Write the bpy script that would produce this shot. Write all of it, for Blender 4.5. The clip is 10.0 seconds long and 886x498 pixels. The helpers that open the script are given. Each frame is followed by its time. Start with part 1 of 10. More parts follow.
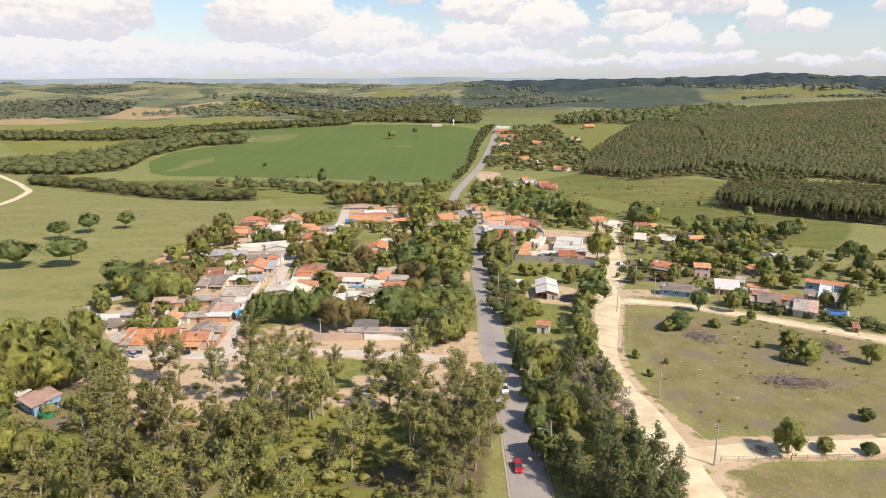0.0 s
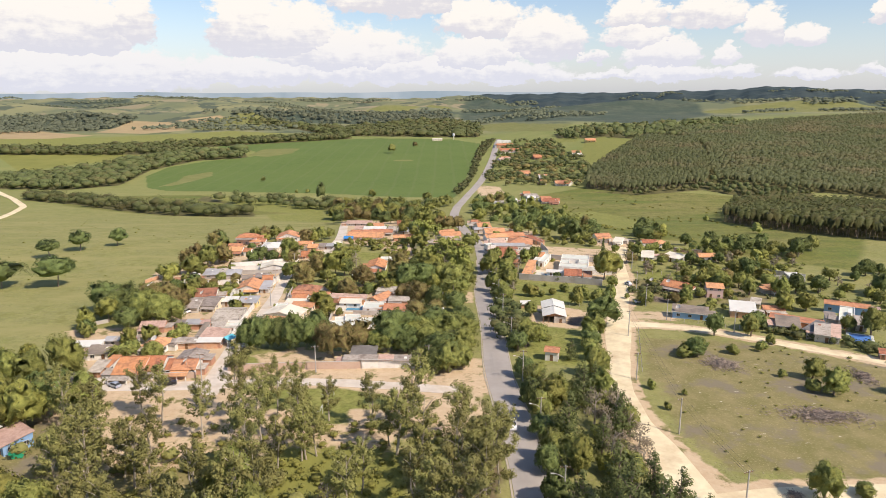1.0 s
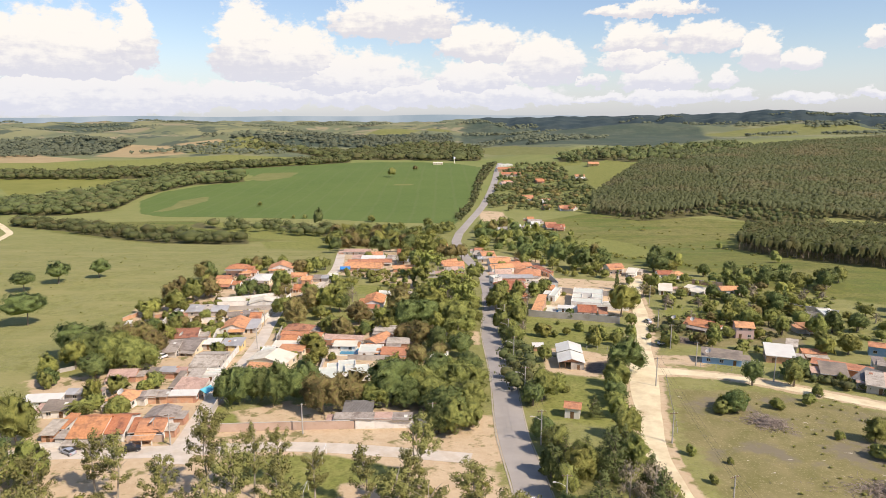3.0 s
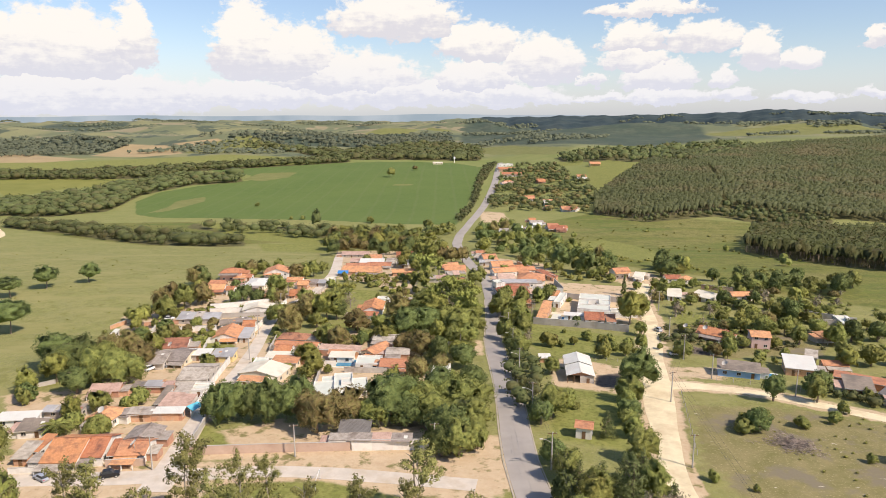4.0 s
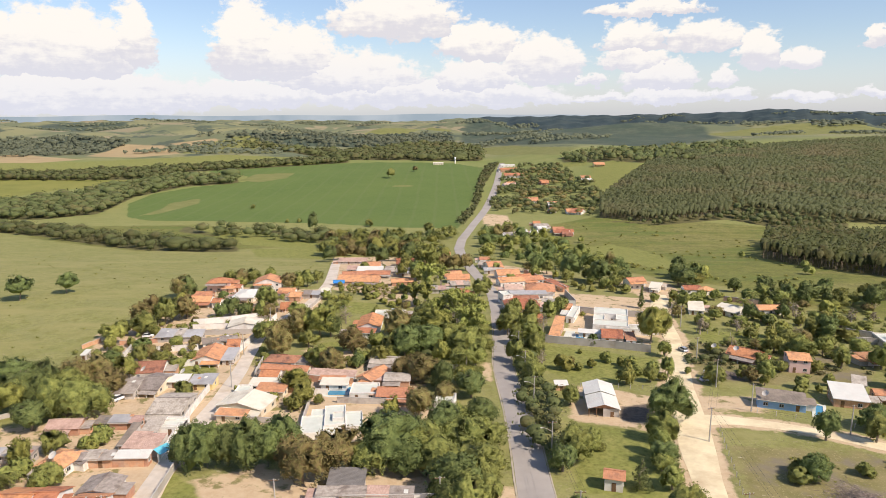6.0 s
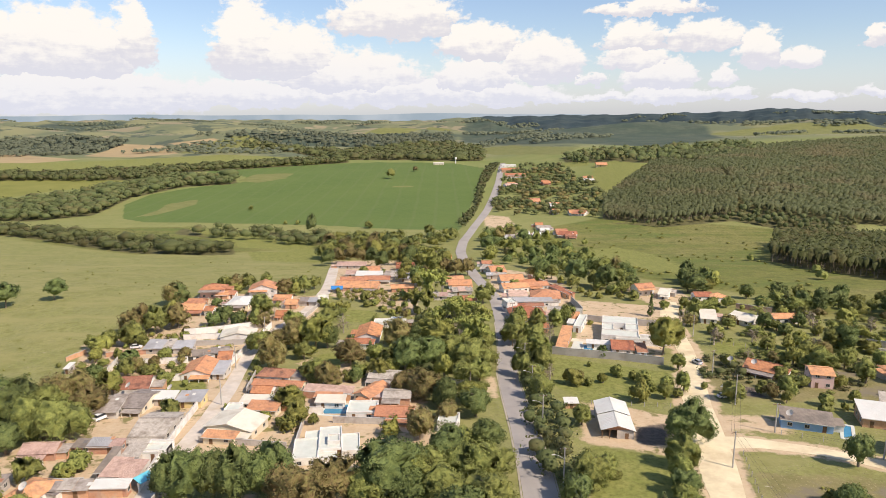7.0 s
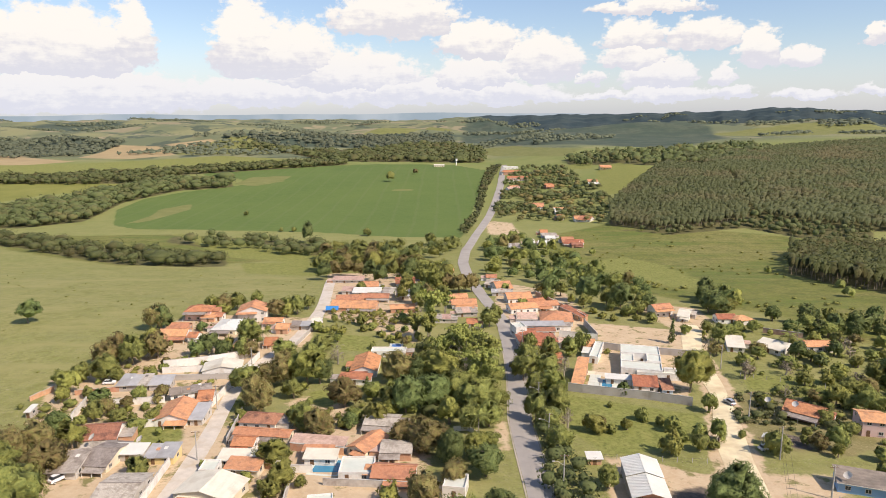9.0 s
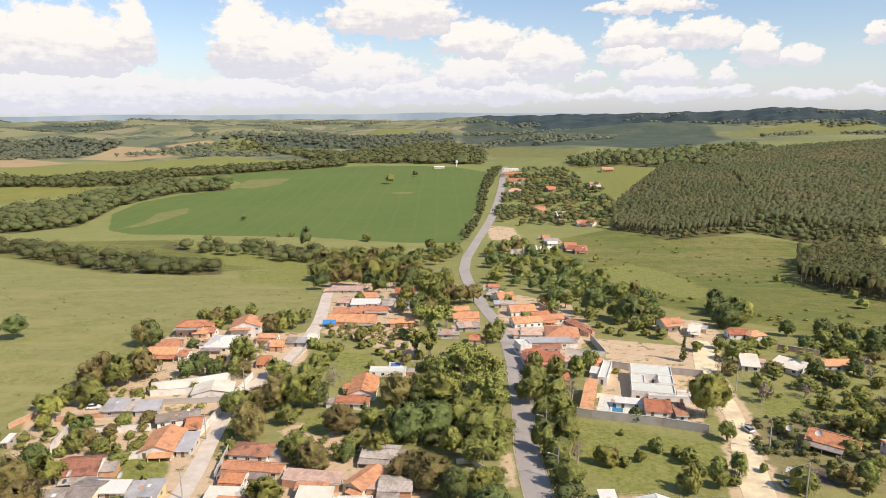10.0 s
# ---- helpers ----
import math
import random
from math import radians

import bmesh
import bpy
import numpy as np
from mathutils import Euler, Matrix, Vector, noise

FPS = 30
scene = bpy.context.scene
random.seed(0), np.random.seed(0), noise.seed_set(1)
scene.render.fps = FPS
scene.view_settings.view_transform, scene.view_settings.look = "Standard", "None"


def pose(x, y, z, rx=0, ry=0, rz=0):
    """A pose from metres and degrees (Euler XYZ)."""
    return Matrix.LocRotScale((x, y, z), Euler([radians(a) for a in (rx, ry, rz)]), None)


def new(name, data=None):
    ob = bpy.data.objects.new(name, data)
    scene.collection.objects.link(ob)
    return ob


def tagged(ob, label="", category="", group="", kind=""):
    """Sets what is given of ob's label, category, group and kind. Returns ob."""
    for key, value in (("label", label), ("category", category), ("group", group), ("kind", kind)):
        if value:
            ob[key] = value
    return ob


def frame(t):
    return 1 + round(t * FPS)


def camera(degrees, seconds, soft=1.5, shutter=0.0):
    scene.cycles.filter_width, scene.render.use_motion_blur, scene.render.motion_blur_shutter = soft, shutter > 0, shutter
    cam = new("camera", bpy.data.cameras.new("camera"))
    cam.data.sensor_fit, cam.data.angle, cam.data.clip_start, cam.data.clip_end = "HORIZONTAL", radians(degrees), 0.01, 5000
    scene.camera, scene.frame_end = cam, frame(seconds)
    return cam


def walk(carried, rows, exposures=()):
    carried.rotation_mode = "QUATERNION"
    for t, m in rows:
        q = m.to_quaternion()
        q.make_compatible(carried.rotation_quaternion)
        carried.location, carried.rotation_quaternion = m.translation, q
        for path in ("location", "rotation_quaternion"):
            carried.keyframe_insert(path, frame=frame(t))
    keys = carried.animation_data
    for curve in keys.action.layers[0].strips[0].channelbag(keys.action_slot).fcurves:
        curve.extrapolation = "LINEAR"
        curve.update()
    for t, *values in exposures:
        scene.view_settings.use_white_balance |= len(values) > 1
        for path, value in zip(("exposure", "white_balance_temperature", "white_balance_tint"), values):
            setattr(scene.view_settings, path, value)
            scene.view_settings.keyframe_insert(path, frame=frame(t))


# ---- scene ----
cam = camera(66.7, 10.0, soft=0.8)
METRES, EYE, TILT, LEAN, TURN = 120.0, 78.0, -14.4, 0.0, 0.0
ROWS = [
    (0.0, 0.0, 0.0, 0.0, -0.0, 0.0, 0.0),
    (0.5, -0.003, 0.0468, 0.011, -0.0, 0.15, 0.02),
    (1.0, -0.0058, 0.0943, 0.0223, -0.0, 1.13, 0.04),
    (1.5, -0.0088, 0.1431, 0.0336, 0.01, 2.24, 0.06),
    (2.0, -0.0114, 0.1916, 0.0444, 0.01, 3.05, 0.09),
    (2.5, -0.0141, 0.2396, 0.0561, 0.01, 3.06, 0.1),
    (4.0, -0.0232, 0.3815, 0.0917, -0.04, 3.0, 0.1),
    (4.5, -0.0256, 0.4296, 0.103, -0.05, 2.99, 0.1),
    (5.0, -0.0282, 0.4783, 0.1144, -0.05, 2.99, 0.1),
    (5.5, -0.0315, 0.5269, 0.1259, -0.05, 2.99, 0.1),
    (7.0, -0.0402, 0.6704, 0.1664, -0.04, 2.93, 0.11),
    (7.5, -0.0432, 0.7173, 0.1847, -0.05, 2.9, 0.13),
    (8.0, -0.046, 0.7638, 0.2044, -0.05, 2.88, 0.13),
    (8.5, -0.0487, 0.8099, 0.2264, -0.05, 2.86, 0.15),
    (9.0, -0.0514, 0.8557, 0.2497, -0.05, 2.83, 0.16),
    (9.5, -0.0534, 0.9011, 0.275, -0.05, 2.81, 0.18),
    (10.0, -0.0554, 0.9463, 0.3012, -0.05, 2.79, 0.22),
]
walk(cam, [(t, pose(0, 0, EYE, TILT, LEAN, TURN) @ pose(METRES * x, METRES * y, METRES * z, 90 + pitch, roll, yaw)) for t, x, y, z, yaw, pitch, roll in ROWS],
     exposures=[(0.0, 0.06, 6850, 17), (10.0, 0.06, 6850, 17)])


# ---- the lie of the land ----
def hermite(ks, vs, y):
    """Smooth curve through a few heights."""
    ks, vs = np.asarray(ks, float), np.asarray(vs, float)
    m = np.gradient(vs, ks)
    y = np.clip(np.asarray(y, float), ks[0], ks[-1])
    i = np.clip(np.searchsorted(ks, y) - 1, 0, len(ks) - 2)
    h = ks[i + 1] - ks[i]
    t = (y - ks[i]) / h
    return ((2 * t**3 - 3 * t**2 + 1) * vs[i] + (t**3 - 2 * t**2 + t) * h * m[i]
            + (3 * t**2 - 2 * t**3) * vs[i + 1] + (t**3 - t**2) * h * m[i + 1])


def smooth(a, b, v):
    t = np.clip((np.asarray(v, float) - a) / (b - a), 0, 1)
    return t * t * (3 - 2 * t)


def mound(x, y, cx, cy, rx, ry, h):
    return h * np.exp(-((x - cx) / rx) ** 2 - ((y - cy) / ry) ** 2)


def ground_z(x, y):
    """Height of the land at x, y, in metres (numbers or arrays)."""
    x, y = np.asarray(x, float), np.asarray(y, float)
    run = y + smooth(1200, 2600, y) * (np.hypot(x, y) - y)
    z = hermite((-500, 60, 190, 250, 300, 400, 480, 560, 660, 900, 1200, 1500, 2000, 2600, 3200, 4000, 4700, 5200),
                (3, 1.5, 0, -3.2, -6.6, -10.5, -18, -26, -31.5, -34, -26, -22, -22, -12, 0, 20, 42, 44), run)
    z = z + 26 * smooth(60, 330, x) * smooth(600, 1000, y)
    z = z + 20 * smooth(330, 950, x) * smooth(560, 1300, y)
    far = smooth(1550, 2200, y)
    roll = np.sin(x / 260 + 1.3) * np.sin(y / 150 + x / 700) + 0.6 * np.sin(x / 120 - y / 260)
    z = z + far * 9 * roll * (1 - 0.5 * smooth(3500, 4500, y))
    # hills on the left, then those behind the far village, then the dark range on the right
    z = z + mound(x, y, -620, 2080, 420, 150, 44) + mound(x, y, -1450, 2250, 420, 170, 44) + mound(x, y, -1050, 2700, 380, 150, 34)
    z = z + mound(x, y, -130, 2500, 400, 160, 36) + mound(x, y, -420, 3150, 600, 170, 28) + mound(x, y, -1900, 3300, 700, 220, 34)
    z = z + mound(x, y, 380, 2950, 420, 190, 40) + mound(x, y, 960, 3250, 330, 190, 32) + mound(x, y, 640, 2350, 300, 130, 16)
    z = z + mound(x, y, 1250, 2300, 420, 150, 26) + mound(x, y, 1950, 2450, 420, 170, 30)
    z = z + mound(x, y, 1500, 4050, 700, 260, 30) + mound(x, y, 2500, 3600, 700, 300, 32) + mound(x, y, -2600, 2900, 600, 300, 30)
    # spurs and gullies on the dark range
    spur = 1 - np.abs(np.sin(x / 190 + 0.7 * np.sin(y / 260)))
    z = z + 36 * spur * smooth(200, 520, x) * smooth(2450, 2900, y) * (1 - 0.5 * smooth(3600, 4300, y))
    z = z + 12 * (1 - np.abs(np.sin(x / 150 + 0.6 * np.sin(y / 210) + 1))) * smooth(-100, -350, x) * smooth(1750, 2100, y) * (1 - smooth(3200, 4000, y))
    # the rim of the land, in degrees above the eye's level, from left to right
    way = np.degrees(np.arctan2(x, np.maximum(y, 1.0)))
    far_off = np.hypot(x, y)
    rim = hermite((-60, -33, -25, -17, -8, -1, 2, 5, 10, 15, 19, 23, 25, 29, 33, 60),
                  (-0.6, -0.62, -0.54, -0.56, -0.6, -0.64, -0.42, -0.26, -0.22, -0.1, -0.05, 0.15, 0.27, 0.16, 0.04, 0.0), way)
    rim = 79 + np.tan(np.radians(rim)) * far_off + 3 * np.sin(way * 2.1) + 2 * np.sin(way * 5.3 + 1)
    lift = smooth(3000, 4300, far_off)
    low = np.where(far_off > 1800, np.minimum(z, rim - (1 - lift) * 8), z)
    low = low + lift * (rim - low)
    # rounded spurs and gullies step back to the rim on the right
    fold = 0.55 * np.abs(np.sin(x / 215 + 0.9 * np.sin(y / 280 + 1))) + 0.3 * np.abs(np.sin((x + 0.7 * y) / 150 + 0.6)) + 0.15 * np.abs(np.sin((x - y) / 70))
    step = 0.5 + 0.5 * np.sin(far_off / 170 + 0.8 * np.sin(x / 330))
    spurs = rim - (18 + 85 * fold + 25 * step) * (1 - smooth(2700, 4400, far_off)) - 12 * fold * smooth(2700, 3000, far_off)
    right = smooth(1.5, 6, way) * smooth(2350, 2850, far_off)
    return low + right * (spurs - low)


def gz(x, y):
    return float(ground_z(x, y))


# ---- sun, sky and exposure ----
SUN_TO = Vector((0.81, -0.58, 1.0)).normalized()
sun = new("sun", bpy.data.lights.new("sun", "SUN"))
sun.data.energy, sun.data.angle, sun.data.color = 5.0, radians(0.6), (1.0, 0.905, 0.77)
sun.matrix_world = SUN_TO.to_track_quat("Z", "Y").to_matrix().to_4x4()

world = bpy.data.worlds.new("sky")
scene.world = world
world.use_nodes = True
wn, wl = world.node_tree.nodes, world.node_tree.links
wn.clear()


def wnode(kind, **sets):
    n = wn.new(kind)
    for key, value in sets.items():
        if key == "op":
            n.operation = value
        elif isinstance(value, bpy.types.NodeSocket):
            wl.new(value, n.inputs[int(key[1:])])
        else:
            n.inputs[int(key[1:])].default_value = value
    return n


def wmath(op, a, b=0.0, c=0.0):
    return wnode("ShaderNodeMath", op=op, i0=a, i1=b, i2=c).outputs[0]


def wramp(lo, hi, v):
    n = wn.new("ShaderNodeMapRange")
    n.interpolation_type = "SMOOTHSTEP"
    wl.new(v, n.inputs[0])
    n.inputs[1].default_value, n.inputs[2].default_value = lo, hi
    return n.outputs[0]


way = wn.new("ShaderNodeTexCoord").outputs["Generated"]
split = wn.new("ShaderNodeSeparateXYZ")
wl.new(way, split.inputs[0])
az = wmath("MULTIPLY", wmath("ARCTAN2", split.outputs[0], split.outputs[1]), 57.296)
el = wmath("MULTIPLY", wmath("ARCSINE", split.outputs[2]), 57.296)
flat = wn.new("ShaderNodeCombineXYZ")
wl.new(az, flat.inputs[0])
wl.new(el, flat.inputs[1])
# cumulus heaps with flat undersides: azimuth, base, half width, height, in degrees
HEAPS_LEFT = (
    (-28.9, 3.57, 5.9, 4.16), (-23.7, 4.42, 1.6, 3.99), (-15.5, 3.90, 3.0, 5.04), (-12.0, 3.52, 3.8, 3.66), (-7.5, 2.22, 6.9, 2.93), (-3.8, 6.75, 5.5, 3.19), (3.1, 4.91, 3.9, 2.40), (8.0, 3.36, 3.7, 2.98), (2.7, 2.22, 4.0, 2.25), (-4.3, 1.13, 8.8, 1.81), (5.0, 1.03, 6.0, 1.54), (-27.4, 0.64, 9.6, 2.67), (-16.5, 0.93, 6.9, 1.75))
HEAPS_RIGHT = (
    (15.2, 5.32, 2.7, 1.85), (20.5, 5.16, 3.2, 1.72), (24.5, 3.96, 1.8, 2.41), (27.1, 3.39, 1.7, 1.12), (15.5, 3.77, 3.2, 1.46), (17.1, 2.36, 2.6, 2.15), (18.8, 2.34, 1.4, 1.88), (18.3, 0.96, 3.6, 1.21), (22.1, 2.33, 1.0, 1.09), (23.0, 1.14, 1.5, 0.76), (16.4, 7.63, 4.8, 0.90), (12.1, 2.38, 1.3, 0.71), (28.0, 0.96, 2.6, 0.65), (32.0, 1.23, 1.5, 0.66), (31.9, 4.74, 0.9, 1.27), (13.7, 1.08, 3.1, 0.58))


def sky_noise(vector, scale, detail, rough=0.6):
    n = wn.new("ShaderNodeTexNoise")
    wl.new(vector, n.inputs["Vector"])
    n.inputs["Scale"].default_value, n.inputs["Detail"].default_value, n.inputs["Roughness"].default_value = scale, detail, rough
    return n


# billows: the heaps' outlines are pushed about by noise
stretch = wnode("ShaderNodeVectorMath", op="MULTIPLY", i0=flat.outputs[0], i1=(0.7, 1.0, 1.0)).outputs[0]
push = sky_noise(stretch, 0.85, 6.0).outputs[1]
push = wnode("ShaderNodeVectorMath", op="SUBTRACT", i0=push, i1=(0.5, 0.5, 0.5)).outputs[0]
push = wnode("ShaderNodeVectorMath", op="MULTIPLY", i0=push, i1=(3.4, 2.0, 0.0)).outputs[0]
pushed = wnode("ShaderNodeVectorMath", op="ADD", i0=flat.outputs[0], i1=push).outputs[0]
heap, lit = None, None
for a, e, w, h in HEAPS_LEFT + HEAPS_RIGHT:
    d = wnode("ShaderNodeVectorMath", op="SUBTRACT", i0=pushed, i1=(a, e, 0)).outputs[0]
    d = wnode("ShaderNodeVectorMath", op="DIVIDE", i0=d, i1=(w, h, 1)).outputs[0]
    xy = wnode("ShaderNodeSeparateXYZ", i0=d).outputs
    up = wmath("MAXIMUM", xy[1], wmath("MULTIPLY", xy[1], -3.0))
    g = wmath("SUBTRACT", 1.0, wmath("SQRT", wmath("ADD", wmath("MULTIPLY", xy[0], xy[0]), wmath("MULTIPLY", up, up))))
    if heap is None:
        heap, lit = g, xy[1]
    else:
        win = wmath("GREATER_THAN", g, heap)
        lit = wmath("ADD", lit, wmath("MULTIPLY", win, wmath("SUBTRACT", xy[1], lit)))
        heap = wmath("MAXIMUM", heap, g)
fluff = sky_noise(stretch, 1.5, 8.0, 0.62)
streak = sky_noise(wnode("ShaderNodeVectorMath", op="MULTIPLY", i0=flat.outputs[0], i1=(0.16, 0.9, 1.0)).outputs[0], 1.3, 6.0)
# the same kind of cloud goes on all round and overhead
round_ = wn.new("ShaderNodeTexNoise")
wl.new(way, round_.inputs["Vector"])
round_.inputs["Scale"].default_value, round_.inputs["Detail"].default_value = 3.2, 5.0
elsewhere = wramp(33.0, 42.0, wmath("ABSOLUTE", az))
elsewhere = wmath("MAXIMUM", elsewhere, wramp(11.0, 15.0, el))
thick_in = wmath("ADD", heap, wmath("MULTIPLY", wmath("SUBTRACT", fluff.outputs[0], 0.5), 0.9))
thick_out = wmath("MULTIPLY", wmath("SUBTRACT", round_.outputs[0], 0.62), 3.0)
mix_t = wn.new("ShaderNodeMix")
wl.new(elsewhere, mix_t.inputs[0])
wl.new(thick_in, mix_t.inputs[2])
wl.new(thick_out, mix_t.inputs[3])
cover = wramp(-0.1, 0.16, mix_t.outputs[0])
veil = wmath("SUBTRACT", 1.0, wramp(0.2, 6.5, el))
shade = wramp(-0.15, 0.42, wmath("ADD", wmath("ADD", lit, wmath("MULTIPLY", wmath("SUBTRACT", fluff.outputs[0], 0.5), 1.1)), wmath("MULTIPLY", wmath("SUBTRACT", streak.outputs[0], 0.5), 1.2)))
tone = wn.new("ShaderNodeMix")
tone.data_type = "RGBA"
wl.new(shade, tone.inputs[0])
tone.inputs[6].default_value, tone.inputs[7].default_value = (6.7, 7.0, 7.5, 1), (8.9, 9.05, 8.55, 1)
sky = wn.new("ShaderNodeTexSky")
sky.sky_type, sky.sun_disc = "NISHITA", False
sky.sun_elevation, sky.sun_rotation = math.asin(SUN_TO.z), math.atan2(SUN_TO.x, SUN_TO.y)
sky.air_density, sky.dust_density, sky.ozone_density = 1.0, 0.6, 2.0
both = wn.new("ShaderNodeMix")
both.data_type = "RGBA"
wl.new(cover, both.inputs[0])
deep = wnode("ShaderNodeVectorMath", op="MULTIPLY", i0=sky.outputs[0], i1=(1.24, 1.30, 1.38)).outputs[0]
wl.new(deep, both.inputs[6])
wl.new(tone.outputs[2], both.inputs[7])
misty = wn.new("ShaderNodeMix")
misty.data_type = "RGBA"
wl.new(wmath("MULTIPLY", veil, 0.42), misty.inputs[0])
wl.new(both.outputs[2], misty.inputs[6])
misty.inputs[7].default_value = (6.3, 7.3, 8.9, 1)
back = wnode("ShaderNodeBackground", i0=misty.outputs[2], i1=0.103)
wl.new(back.outputs[0], wn.new("ShaderNodeOutputWorld").inputs[0])


# ---- materials ----
def mat(name, a, b, scale=1.0, rough=0.85, bump=0.0, bscale=None, island=0.0, objvar=0.0, metal=0.0, detail=6.0, stain=None, stain_scale=0.15, translucent=0.0, wave=None, deep=0.08):
    """A surface that wanders between two colours at two scales, with fine relief."""
    m = bpy.data.materials.new(name)
    m.use_nodes = True
    n, l = m.node_tree.nodes, m.node_tree.links
    bsdf = n["Principled BSDF"]
    bsdf.inputs["Roughness"].default_value, bsdf.inputs["Metallic"].default_value = rough, metal
    bsdf.inputs["Specular IOR Level"].default_value = 0.3
    place = n.new("ShaderNodeNewGeometry")

    def tex(sc, de=detail):
        t = n.new("ShaderNodeTexNoise")
        l.new(place.outputs["Position"], t.inputs["Vector"])
        t.inputs["Scale"].default_value, t.inputs["Detail"].default_value, t.inputs["Roughness"].default_value = sc, de, 0.62
        return t.outputs[0]

    def mathn(op, p, q):
        k = n.new("ShaderNodeMath")
        k.operation = op
        for s, v in zip(k.inputs, (p, q)):
            if isinstance(v, bpy.types.NodeSocket):
                l.new(v, s)
            else:
                s.default_value = v
        return k.outputs[0]

    def mixc(f, p, q, how="MIX"):
        k = n.new("ShaderNodeMix")
        k.data_type, k.blend_type = "RGBA", how
        for s, v in zip((k.inputs[0], k.inputs[6], k.inputs[7]), (f, p, q)):
            if isinstance(v, bpy.types.NodeSocket):
                l.new(v, s)
            else:
                s.default_value = v if isinstance(v, float) else (*v, 1)
        return k.outputs[2]

    ramp = n.new("ShaderNodeMapRange")
    l.new(tex(scale), ramp.inputs[0])
    ramp.inputs[1].default_value, ramp.inputs[2].default_value = 0.3, 0.7
    col = mixc(ramp.outputs[0], a, b)
    if stain:
        s2 = n.new("ShaderNodeMapRange")
        l.new(tex(stain_scale, 4.0), s2.inputs[0])
        s2.inputs[1].default_value, s2.inputs[2].default_value = 0.48, 0.72
        col = mixc(s2.outputs[0], col, stain)
    if island or objvar:
        h = n.new("ShaderNodeHueSaturation")
        l.new(col, h.inputs["Color"])
        v = 1.0
        if island:
            v = mathn("MULTIPLY_ADD", place.outputs["Random Per Island"], island)
            v.node.inputs[2].default_value = 1 - island / 2
        if objvar:
            o = n.new("ShaderNodeObjectInfo")
            w = mathn("MULTIPLY_ADD", o.outputs["Random"], objvar)
            w.node.inputs[2].default_value = 1 - objvar / 2
            v = mathn("MULTIPLY", v, w)
            hue = mathn("MULTIPLY_ADD", o.outputs["Random"], 0.05 * objvar)
            hue.node.inputs[2].default_value = 0.5 - 0.025 * objvar
            l.new(hue, h.inputs["Hue"])
        if isinstance(v, bpy.types.NodeSocket):
            l.new(v, h.inputs["Value"])
        col = h.outputs[0]
    l.new(col, bsdf.inputs["Base Color"])
    height = None
    if bump:
        height = tex(bscale or scale * 6)
    if wave:
        wv = n.new("ShaderNodeTexWave")
        c = n.new("ShaderNodeTexCoord")
        l.new(c.outputs["Object"], wv.inputs["Vector"])
        wv.bands_direction = "X"
        wv.inputs["Scale"].default_value = wave
        height = wv.outputs[1]
    if height is not None:
        bp = n.new("ShaderNodeBump")
        bp.inputs["Strength"].default_value, bp.inputs["Distance"].default_value = bump or 0.5, deep
        l.new(height, bp.inputs["Height"])
        l.new(bp.outputs[0], bsdf.inputs["Normal"])
    if translucent:
        out = n["Material Output"]
        tr = n.new("ShaderNodeBsdfTranslucent")
        l.new(col, tr.inputs[0])
        mx = n.new("ShaderNodeMixShader")
        mx.inputs[0].default_value = translucent
        l.new(bsdf.outputs[0], mx.inputs[1])
        l.new(tr.outputs[0], mx.inputs[2])
        l.new(mx.outputs[0], out.inputs[0])
    return m


def leaf(name, a, b, vary=0.3, patch=None, wide=0.05):
    lo, hi = [c * 0.78 for c in a], [c * 0.92 for c in b]
    return mat(name, lo, hi, 1.1, 0.78, 0.7, 2.6, deep=0.3, detail=5.0, island=vary, objvar=0.38, translucent=0.16, stain=patch, stain_scale=wide)


